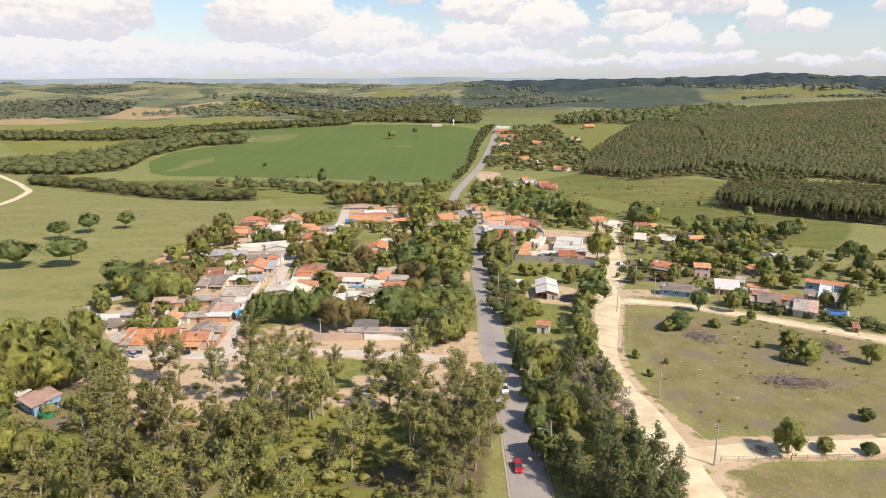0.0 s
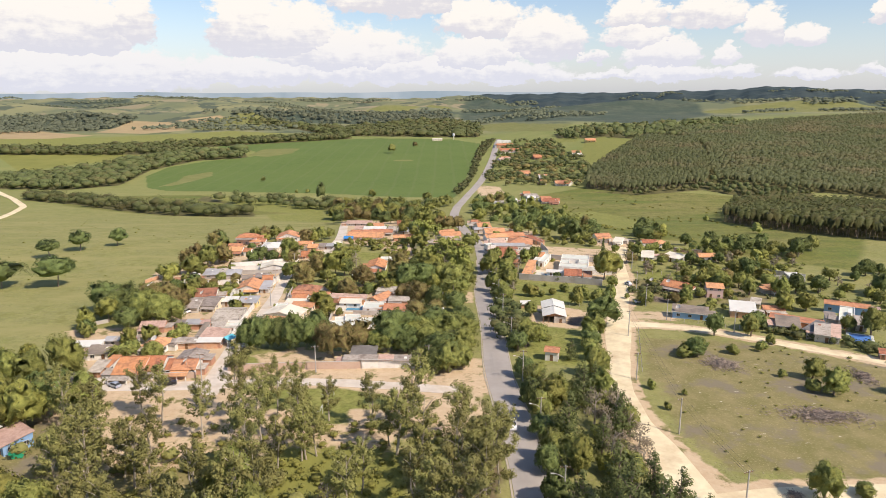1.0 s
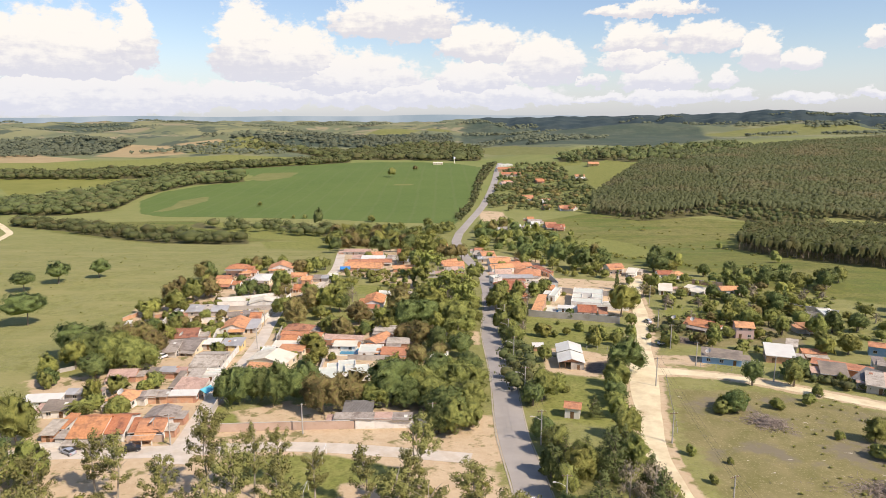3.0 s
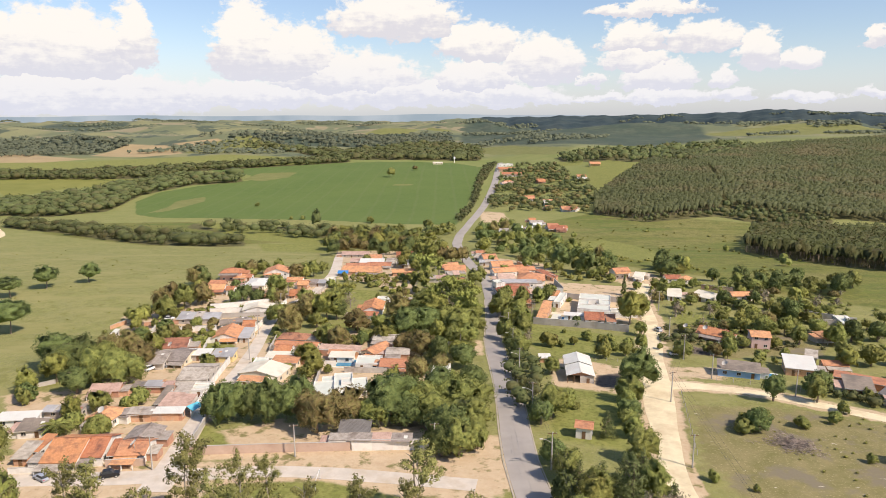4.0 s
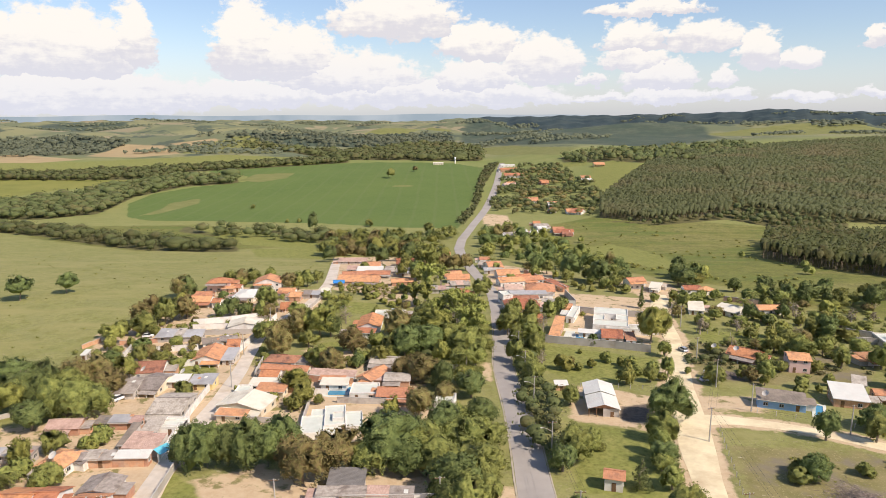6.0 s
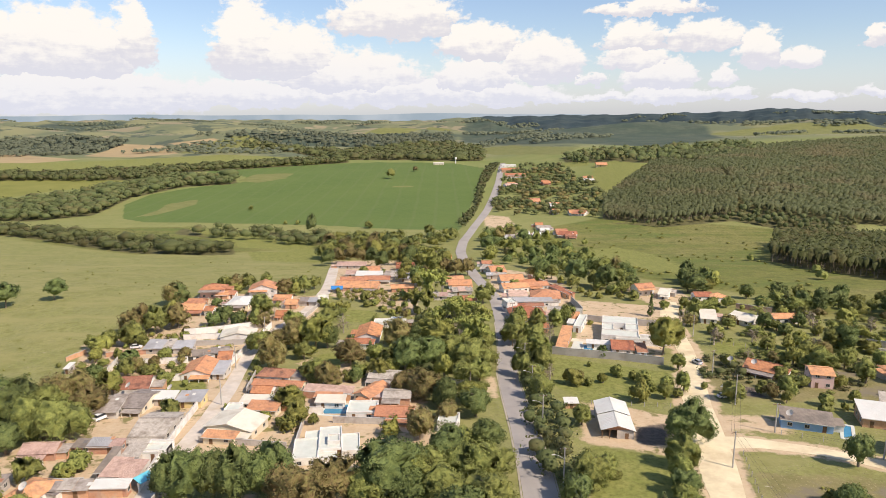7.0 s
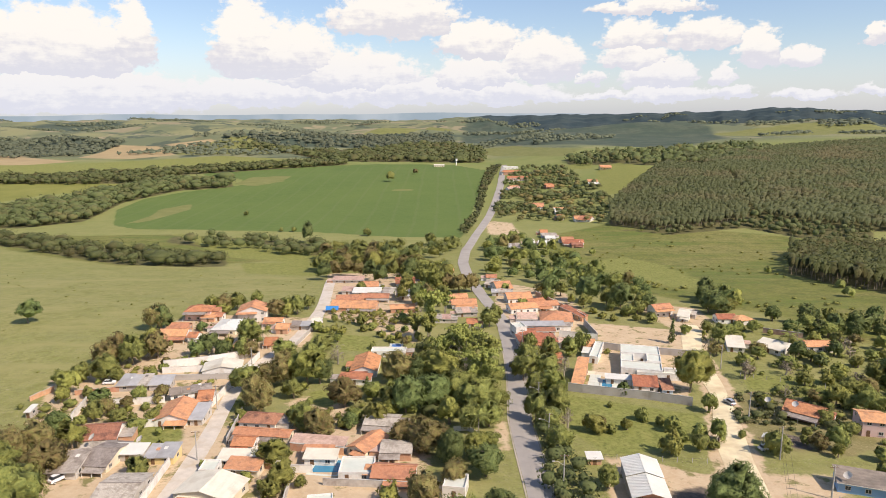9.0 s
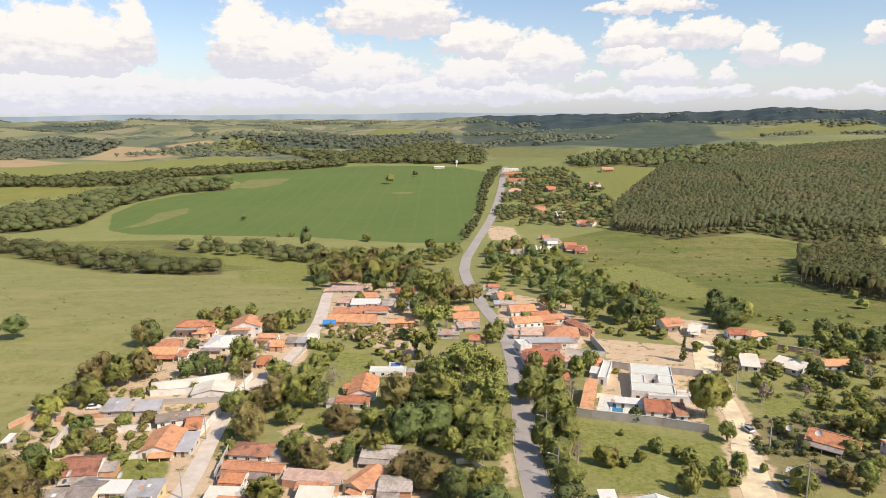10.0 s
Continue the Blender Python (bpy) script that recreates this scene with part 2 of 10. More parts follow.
M = {
    "asphalt": mat("asphalt", (0.345, 0.318, 0.285), (0.395, 0.365, 0.33), 0.18, 0.9, 0.05, 12, stain=(0.305, 0.285, 0.26), stain_scale=0.06),
    "dirtroad": mat("pale_dirt", (0.64, 0.54, 0.345), (0.80, 0.71, 0.48), 0.22, 0.95, 0.3, 3, stain=(0.55, 0.43, 0.27), stain_scale=0.13),
    "street": mat("street_concrete", (0.525, 0.475, 0.400), (0.650, 0.587, 0.500), 0.4, 0.95, 0.2, 4, stain=(0.500, 0.413, 0.300)),
    "kerb": mat("kerb_concrete", (0.42, 0.40, 0.36), (0.55, 0.52, 0.47), 0.8, 0.9, 0.2),
    "tile": mat("red_clay_tile", (0.44, 0.172, 0.086), (0.58, 0.265, 0.14), 1.6, 0.88, stain=(0.24, 0.11, 0.075), stain_scale=0.45, objvar=0.4, wave=2.2),
    "orange": mat("orange_clay_tile", (0.53, 0.24, 0.12), (0.66, 0.345, 0.19), 1.6, 0.88, stain=(0.34, 0.175, 0.115), stain_scale=0.45, objvar=0.35, wave=2.2),
    "oldtile": mat("old_clay_tile", (0.33, 0.15, 0.09), (0.47, 0.235, 0.145), 1.6, 0.9, stain=(0.16, 0.085, 0.065), stain_scale=0.5, objvar=0.3, wave=2.2),
    "pinktile": mat("faded_tile", (0.48, 0.32, 0.25), (0.62, 0.44, 0.36), 1.4, 0.9, stain=(0.36, 0.24, 0.19), stain_scale=0.4, objvar=0.3, wave=2.0),
    "fibro": mat("fibre_cement", (0.31, 0.27, 0.23), (0.47, 0.42, 0.365), 1.2, 0.9, stain=(0.20, 0.165, 0.135), stain_scale=0.4, objvar=0.55, wave=1.6),
    "darkfibro": mat("dark_sheet", (0.16, 0.15, 0.14), (0.22, 0.21, 0.20), 0.8, 0.9, stain=(0.12, 0.11, 0.1), wave=1.6),
    "brownroof": mat("brown_sheet", (0.24, 0.20, 0.16), (0.32, 0.27, 0.22), 0.8, 0.9, stain=(0.15, 0.13, 0.11), wave=1.6),
    "metal": mat("white_metal", (0.64, 0.65, 0.59), (0.73, 0.73, 0.67), 0.4, 0.55, stain=(0.66, 0.63, 0.57), stain_scale=0.25, wave=1.6),
    "cream": mat("cream_sheet", (0.66, 0.62, 0.50), (0.76, 0.72, 0.60), 0.5, 0.7, stain=(0.58, 0.52, 0.40), wave=1.6),
    "metalgrey": mat("grey_metal", (0.36, 0.36, 0.36), (0.46, 0.46, 0.46), 0.5, 0.6, stain=(0.3, 0.29, 0.28), objvar=0.2, wave=1.6),
    "white": mat("white_plaster", (0.70, 0.68, 0.63), (0.80, 0.78, 0.73), 0.6, 0.9, 0.1, stain=(0.60, 0.54, 0.46), stain_scale=0.4, objvar=0.12),
    "brick": mat("bare_brick", (0.46, 0.24, 0.14), (0.58, 0.34, 0.22), 1.2, 0.95, 0.3, stain=(0.45, 0.36, 0.28), stain_scale=0.4, objvar=0.3),
    "plaster": mat("raw_plaster", (0.42, 0.39, 0.35), (0.55, 0.51, 0.46), 0.7, 0.95, 0.2, stain=(0.34, 0.29, 0.25), stain_scale=0.4, objvar=0.3),
    "creamwall": mat("cream_plaster", (0.66, 0.58, 0.42), (0.74, 0.67, 0.52), 0.6, 0.9, 0.1, stain=(0.56, 0.47, 0.34), objvar=0.15),
    "yellow": mat("yellow_plaster", (0.66, 0.52, 0.24), (0.72, 0.58, 0.30), 0.6, 0.9, 0.1),
    "pink": mat("pink_plaster", (0.64, 0.44, 0.40), (0.70, 0.52, 0.47), 0.6, 0.9, 0.1, stain=(0.55, 0.42, 0.38)),
    "blue": mat("blue_plaster", (0.20, 0.36, 0.58), (0.28, 0.44, 0.66), 0.6, 0.9, 0.1),
    "paleblue": mat("pale_blue_plaster", (0.52, 0.64, 0.68), (0.6, 0.7, 0.74), 0.6, 0.9, 0.1),
    "glass": mat("window_glass", (0.03, 0.035, 0.04), (0.06, 0.065, 0.07), 0.5, 0.12),
    "frame": mat("painted_frame", (0.5, 0.47, 0.42), (0.62, 0.6, 0.55), 1.0, 0.6),
    "wood": mat("dark_wood", (0.14, 0.08, 0.045), (0.22, 0.13, 0.07), 2.0, 0.8),
    "slab": mat("white_slab", (0.53, 0.57, 0.50), (0.62, 0.65, 0.58), 0.4, 0.85, stain=(0.56, 0.56, 0.49), stain_scale=0.3),
    "pole": mat("pole_concrete", (0.36, 0.34, 0.31), (0.46, 0.44, 0.40), 1.0, 0.9),
    "wire": mat("cable", (0.03, 0.03, 0.03), (0.05, 0.05, 0.05), 1.0, 0.7),
    "bark": mat("bark", (0.16, 0.12, 0.085), (0.30, 0.25, 0.19), 3.0, 0.95, 0.4),
    "palebark": mat("pale_bark", (0.30, 0.26, 0.20), (0.46, 0.41, 0.33), 2.0, 0.9, 0.3),
    "pool": mat("pool_water", (0.045, 0.20, 0.34), (0.07, 0.27, 0.40), 0.5, 0.08),
    "poolblue": mat("pool_blue_cover", (0.06, 0.16, 0.45), (0.08, 0.22, 0.52), 0.5, 0.3),
    "brush": mat("cut_brush", (0.21, 0.17, 0.14), (0.40, 0.33, 0.275), 0.8, 0.95, island=0.6),
    "redpaint": mat("red_car_paint", (0.42, 0.02, 0.02), (0.46, 0.03, 0.03), 1.0, 0.3),
    "silver": mat("silver_car_paint", (0.42, 0.46, 0.52), (0.46, 0.5, 0.56), 1.0, 0.3, metal=0.3),
    "blackpaint": mat("black_car_paint", (0.02, 0.02, 0.022), (0.03, 0.03, 0.033), 1.0, 0.3),
    "whitepaint": mat("white_car_paint", (0.75, 0.75, 0.75), (0.8, 0.8, 0.8), 1.0, 0.3),
    "rubber": mat("rubber", (0.02, 0.02, 0.02), (0.03, 0.03, 0.03), 2.0, 0.8),
    "green": mat("green_sheet", (0.02, 0.30, 0.16), (0.03, 0.36, 0.20), 1.0, 0.5),
    "bluesheet": mat("blue_tarpaulin", (0.03, 0.20, 0.52), (0.05, 0.26, 0.6), 1.0, 0.6),
    "turquoise": mat("turquoise_awning", (0.10, 0.48, 0.60), (0.16, 0.56, 0.66), 1.0, 0.7),
    "gutter": mat("sandy_gutter", (0.40, 0.35, 0.28), (0.50, 0.44, 0.35), 0.4, 0.95, 0.1, stain=(0.30, 0.28, 0.19), stain_scale=0.2),
    "greywall": mat("grey_block_wall", (0.40, 0.37, 0.34), (0.50, 0.47, 0.43), 0.5, 0.95, 0.1, stain=(0.34, 0.30, 0.26), stain_scale=0.25),
    "pinkwall": mat("pinkish_plaster_wall", (0.50, 0.36, 0.28), (0.60, 0.46, 0.37), 0.5, 0.95, 0.1, stain=(0.42, 0.29, 0.22), stain_scale=0.25),
    "leaf_round": leaf("leaf_mid_green", (0.18, 0.21, 0.056), (0.31, 0.32, 0.085)),
    "leaf_dark": leaf("leaf_dark_green", (0.115, 0.16, 0.052), (0.20, 0.24, 0.072)),
    "leaf_light": leaf("leaf_light_green", (0.228, 0.24, 0.056), (0.331, 0.323, 0.081)),
    "leaf_red": leaf("leaf_reddish", (0.25, 0.165, 0.074), (0.25, 0.242, 0.078)),
    "leaf_euc": leaf("leaf_eucalyptus", (0.215, 0.22, 0.066), (0.35, 0.335, 0.115), 0.16),
    "leaf_bamboo": leaf("leaf_bamboo", (0.27, 0.301, 0.072), (0.387, 0.404, 0.108)),
    "leaf_pine": leaf("leaf_pine", (0.12, 0.155, 0.052), (0.205, 0.235, 0.08)),
    "leaf_grey": leaf("leaf_grey_twigs", (0.270, 0.225, 0.160), (0.360, 0.300, 0.210)),
    "leaf_wood": leaf("leaf_far_woods", (0.099, 0.126, 0.042), (0.157, 0.178, 0.063), 0.25, (0.135, 0.115, 0.046)),
    # leaves of the farthest trees, distance haze mixed into the green
    "leaf_far": leaf("leaf_hazed_forest", (0.118, 0.138, 0.088), (0.158, 0.176, 0.108), 0.25),
    "leaf_plant": leaf("leaf_plantation", (0.098, 0.124, 0.050), (0.156, 0.174, 0.073), 0.2, (0.180, 0.152, 0.076), 0.011),
}
M["creamw"] = M["creamwall"]


# ---- the ground ----
ZONES = []


def zone(kind, soft, *ring):
    ZONES.append((kind, soft, ring))


def inside(xs, ys, ring, soft):
    """1 well inside the ring, 0 outside it, with a soft border."""
    hit = np.zeros(xs.shape, bool)
    near = np.full(xs.shape, 1e9)
    for (ax, ay), (bx, by) in zip(ring, ring[1:] + ring[:1]):
        cross = ((ay > ys) != (by > ys)) & (xs < (bx - ax) * (ys - ay) / ((by - ay) or 1e-9) + ax)
        hit ^= cross
        dx, dy = bx - ax, by - ay
        t = np.clip(((xs - ax) * dx + (ys - ay) * dy) / (dx * dx + dy * dy + 1e-9), 0, 1)
        near = np.minimum(near, np.hypot(xs - ax - t * dx, ys - ay - t * dy))
    return smooth(-soft, soft, np.where(hit, near, -near))
zone("under", 4, (161, 770), (202, 734), (291, 756), (323, 823), (396, 1085), (337, 1139), (303, 1084), (218, 927), (184, 864))
zone("under", 5, (308, 777), (347, 740), (416, 709), (541, 601), (1318, 1327), (998, 1436), (630, 1357), (394, 1268), (394, 1041))
zone("under", 4, (222, 538), (223, 498), (241, 450), (281, 387), (430, 532), (366, 623), (311, 633), (269, 626))
zone("under", 6, (154, 752), (206, 716), (281, 735), (310, 690), (362, 672), (389, 714), (327, 754), (307, 793), (291, 756), (202, 734))
zone("under", 6, (-437, 703), (-361, 667), (-292, 619), (-242, 588), (-185, 575), (-161, 579), (-175, 617), (-222, 638), (-275, 655), (-347, 701), (-448, 747))
zone("under", 7, (-254, 699), (-183, 655), (-120, 621), (-101, 635), (-103, 673), (-136, 696), (-204, 721), (-260, 734))
zone("under", 7, (-538, 796), (-437, 782), (-394, 824), (-418, 972), (-387, 1071), (-317, 1108), (-340, 1172), (-443, 1198), (-484, 1073), (-512, 962), (-599, 882))
zone("under", 8, (-792, 1155), (-573, 1138), (-471, 1151), (-457, 1261), (-292, 1379), (-193, 1457), (-218, 1551), (-395, 1433), (-518, 1313), (-673, 1236), (-851, 1239))
zone("under", 12, (-228, 1535), (77, 1493), (102, 1949), (9, 2100), (-136, 1994), (-270, 1815), (-429, 1876), (-534, 1931), (-516, 1864), (-380, 1787))
zone("under", 4, (16, 737), (37, 876), (58, 1080), (101, 1367), (84, 1378), (50, 1108), (32, 876), (13, 759))
zone("under", 11, (333, 1140), (438, 1187), (620, 1336), (573, 1465), (426, 1425), (221, 1368), (211, 1263), (269, 1189))


# ---- land use: crops, lawns, bare soil ----
zone("meadow", 14, (79, 720), (161, 779), (307, 694), (378, 605), (201, 326), (161, 359), (147, 402), (121, 431), (84, 497), (77, 611))
zone("meadow", 10, (-102, 615), (-155, 593), (-239, 581), (-370, 659), (-416, 731), (-264, 743), (-117, 696))
zone("crop", 4, (-349, 800), (-318, 777), (-232, 768), (-134, 755), (-50, 726), (12, 718), (40, 998), (74, 1335), (16, 1440), (-139, 1470), (-310, 1390), (-430, 1290), (-400, 1240), (-330, 1200), (-312, 1130), (-370, 1065), (-404, 1000), (-398, 910))
zone("gold", 4, (-340, 812), (-336, 860), (-346, 910), (-326, 955), (-311, 915), (-318, 869), (-325, 826))
zone("gold", 8, (-324, 1142), (-323, 1229), (-261, 1244), (-259, 1174), (-288, 1117))
zone("gold", 5, (-78, 1070), (-50, 1068), (-48, 1080), (-76, 1082))
zone("yellow", 6, (-754, 1150), (-588, 1156), (-466, 1140), (-500, 1075), (-557, 1039), (-590, 950))
zone("lawn", 10, (-971, 1441), (-751, 1481), (-525, 1701), (-218, 1551), (-258, 1430), (-499, 1292), (-795, 1186))
zone("tan", 20, (-1354, 1995), (-987, 1700), (-784, 1545), (-841, 1453), (-971, 1441))
zone("tan", 20, (-848, 1669), (-893, 1954), (-758, 1909), (-645, 1739), (-705, 1617))
zone("gold", 20, (-645, 1739), (-649, 1904), (-551, 1993), (-400, 1881), (-435, 1776))
zone("tan", 20, (-764, 1925), (-635, 1958), (-604, 1934), (-678, 1858))
zone("gold", 20, (-274, 2354), (-57, 2917), (36, 2799), (-123, 2372))
zone("gold", 20, (70, 1942), (175, 1899), (288, 1542), (231, 1421), (113, 1670))
# Far forest; haze blue, and on the right cloud shadow, put into its colour.
zone("hazed_forest", 60, (64, 2260), (175, 1899), (351, 1664), (460, 1467), (716, 1846), (823, 2204), (726, 2688), (450, 3562), (157, 4157))
zone("hazed_forest", 80, (611, 2750), (862, 2310), (1113, 2259), (1734, 2360), (2306, 3123), (1614, 3532), (919, 3116))
zone("hazed_forest", 40, (-1217, 1717), (-890, 1775), (-877, 1988), (-1018, 2032), (-1482, 2087))
zone("hazed_forest", 40, (-619, 2008), (-407, 1913), (-223, 1919), (26, 2107), (31, 2437), (-269, 2314), (-464, 2032))
zone("hazed_forest", 60, (-1548, 2183), (-1404, 3081), (-1449, 3179), (-2080, 2919))
# Cloud shadow over the far range, put in as a darker land colour.
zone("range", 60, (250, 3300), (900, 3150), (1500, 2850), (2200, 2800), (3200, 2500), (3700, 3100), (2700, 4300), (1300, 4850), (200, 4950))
zone("lawn", 14, (241, 1186), (283, 1211), (316, 1106), (220, 942), (201, 941), (208, 1030))
zone("lawn", 14, (204, 1274), (245, 1244), (232, 1182), (201, 1206))
zone("gold", 30, (780, 2090), (1109, 2180), (1343, 2140), (1496, 2130), (1165, 1862), (845, 1724))
zone("lawn", 16, (102, 592), (133, 615), (152, 581), (153, 512), (133, 474), (120, 504), (102, 541))
zone("lawn", 12, (-268, 752), (-116, 656), (-104, 588), (-172, 622))
zone("lawn", 6, (-155, 593), (-98, 596), (-87, 534), (-137, 546))
zone("soil", 3, (-117, 190), (-60, 186), (-32, 188), (-1, 189), (9, 180), (5, 171), (-10, 172), (-30, 178), (-61, 176), (-76, 169), (-101, 167))
zone("soil", 4, (-44, 207), (-12, 207), (12, 199), (12, 175), (2, 167), (-19, 171), (-39, 184))
zone("soil", 9, (-85, 157), (-72, 175), (-55, 157), (-34, 167), (-9, 157), (-11, 147), (-33, 147), (-51, 140), (-68, 136))
zone("soil", 5, (-101, 190), (-129, 229), (-103, 233), (-139, 325), (-119, 356), (-77, 342), (-64, 211), (-60, 186))
zone("soil", 5, (-112, 320), (-127, 369), (-123, 412), (-82, 401), (-67, 401), (-59, 362), (-77, 334), (-69, 271), (-87, 268))
zone("soil", 4, (-64, 265), (-65, 294), (-47, 287), (-28, 277), (-10, 270), (-10, 257), (-61, 257))
zone("soil", 4, (-54, 302), (-45, 310), (-29, 290), (-20, 287), (-28, 277), (-46, 280))
zone("soil", 4, (-59, 401), (-82, 545), (-30, 544), (-19, 434), (-16, 361), (-30, 372), (-41, 391))
zone("soil", 4, (-58, 192), (-61, 202), (-45, 210), (-30, 194), (-29, 189), (-57, 188))
zone("soil", 3, (-30, 190), (-28, 210), (-6, 210), (-3, 190))
zone("soil", 3, (36, 265), (57, 252), (51, 226), (41, 232), (30, 236))
zone("ash", 3, (45, 245), (54, 247), (51, 234), (43, 235))
zone("ash", 2, (82, 277), (91, 275), (89, 266), (80, 270))
zone("soil", 2, (40, 311), (69, 300), (89, 351), (57, 363))
zone("soil", 2, (57, 390), (96, 377), (88, 351), (55, 366))
zone("soil", 2, (9, 286), (12, 286), (11, 270), (9, 262), (8, 273))
zone("soil", 3, (-60, 211), (-68, 252), (-67, 294), (-46, 281), (-8, 252), (-1, 239), (-24, 223), (-63, 218))
zone("soil", 4, (20, 433), (32, 498), (61, 462), (59, 399), (42, 361), (25, 349))
zone("soil", 5, (68, 252), (87, 252), (83, 241), (68, 244))
zone("soil", 5, (39, 819), (66, 811), (68, 736), (39, 737))
zone("soil", 4, (91, 432), (116, 419), (112, 389), (94, 374), (88, 398))
zone("soil", 5, (49, 129), (54, 125), (57, 117), (58, 111), (44, 111))
zone("dry", 10, (65, 217), (90, 217), (89, 184), (71, 167), (56, 184))
zone("dry", 4, (57, 121), (112, 122), (112, 96), (60, 96))
zone("dry", 12, (87, 175), (124, 175), (96, 131), (72, 142))
zone("soil", 6, (-104, 176), (-86, 172), (-60, 175), (-40, 177), (-12, 177), (8, 172), (11, 160), (4, 152), (-14, 151), (-36, 151), (-58, 150), (-84, 153), (-102, 162))
zone("dry", 14, (-83, 111), (-110, 153), (-85, 175), (-35, 175), (-24, 111))
zone("dry", 5, (83, 286), (106, 275), (98, 262), (80, 267), (78, 276))
zone("lawn", 2, (-37, 175), (-27, 175), (-23, 157), (-33, 157))
zone("yellow", 3, (-36, 147), (-11, 147), (-5, 111), (-24, 100), (-44, 104), (-40, 127))
zone("lawn", 2, (-61, 357), (-58, 376), (-36, 370), (-33, 366), (-34, 351), (-53, 354))
zone("lawn", 2, (-42, 333), (-40, 345), (-36, 345), (-38, 332))
zone("lawn", 2, (-49, 310), (-41, 314), (-40, 305), (-46, 300))
zone("lawn", 2, (-24, 266), (-23, 278), (-15, 277), (-18, 270))
zone("lawn", 3, (-91, 273), (-94, 283), (-81, 285), (-76, 274), (-84, 270))
zone("lawn", 3, (97, 327), (134, 317), (123, 298), (93, 311))
zone("lawn", 6, (32, 308), (69, 290), (61, 271), (36, 263), (29, 280))
zone("lawn", 4, (31, 234), (51, 226), (41, 192), (24, 199))
zone("lawn", 4, (-62, 190), (-68, 211), (-57, 201), (-52, 192))
zone("lawn", 3, (-49, 176), (-30, 178), (-10, 171), (-10, 165), (-46, 165))
# Shade below the roadside trees, laid in as a brown ground patch.
zone("shaded_floor", 5, (-21, 115), (-3, 127), (14, 153), (7, 111))
zone("dry", 7, (83, 306), (108, 314), (134, 306), (150, 296), (124, 262), (107, 265), (85, 269), (74, 278))
zone("lawn", 2, (-46, 301), (-41, 312), (-38, 302), (-42, 296))
zone("lawn", 2, (-95, 281), (-81, 282), (-76, 272), (-90, 271))
zone("dry", 8, (65, 219), (93, 216), (127, 193), (134, 173), (104, 133), (81, 134), (60, 137), (55, 154))
zone("soil", 1.5, (41, 100), (42, 117), (42, 127), (41, 141), (40, 156), (42, 170), (43, 182), (46, 194), (48, 203), (51, 219), (55, 240), (62, 264), (70, 288), (74, 298), (79, 314), (80, 328), (82, 344), (87, 362), (94, 381), (97, 388), (106, 385), (105, 378), (98, 358), (93, 341), (90, 326), (88, 312), (83, 296), (80, 285), (73, 260), (67, 236), (63, 221), (57.5, 202), (55, 193), (52.5, 182), (51, 170), (51.5, 156), (53.5, 143), (59, 127), (55, 116), (59, 100))
zone("soil", 2, (48, 130), (56, 131), (65, 133), (74, 133), (84, 133), (95, 134), (109, 135), (110, 126), (95, 125), (84, 124), (75, 124), (66, 123), (58, 120), (50, 119))
zone("soil", 2, (59, 239), (67, 242), (76, 238), (87, 234), (96, 229), (116, 213), (129, 202), (141, 194), (136, 187), (124, 196), (111, 207), (91, 222), (84, 227), (74, 230), (67, 231), (62, 229))


def grid_faces(rows, cols):
    i = np.arange((rows - 1) * cols).reshape(rows - 1, cols)[:, :-1].ravel()
    return np.stack((i, i + 1, i + cols + 1, i + cols), 1)


def mesh_from(name, co, faces, material=None, smooth_shade=False):
    me = bpy.data.meshes.new(name)
    me.from_pydata(co if isinstance(co, list) else co.tolist(), [], faces if isinstance(faces, list) else faces.tolist())
    if material:
        me.materials.append(material)
    if smooth_shade:
        me.shade_smooth()
    return me


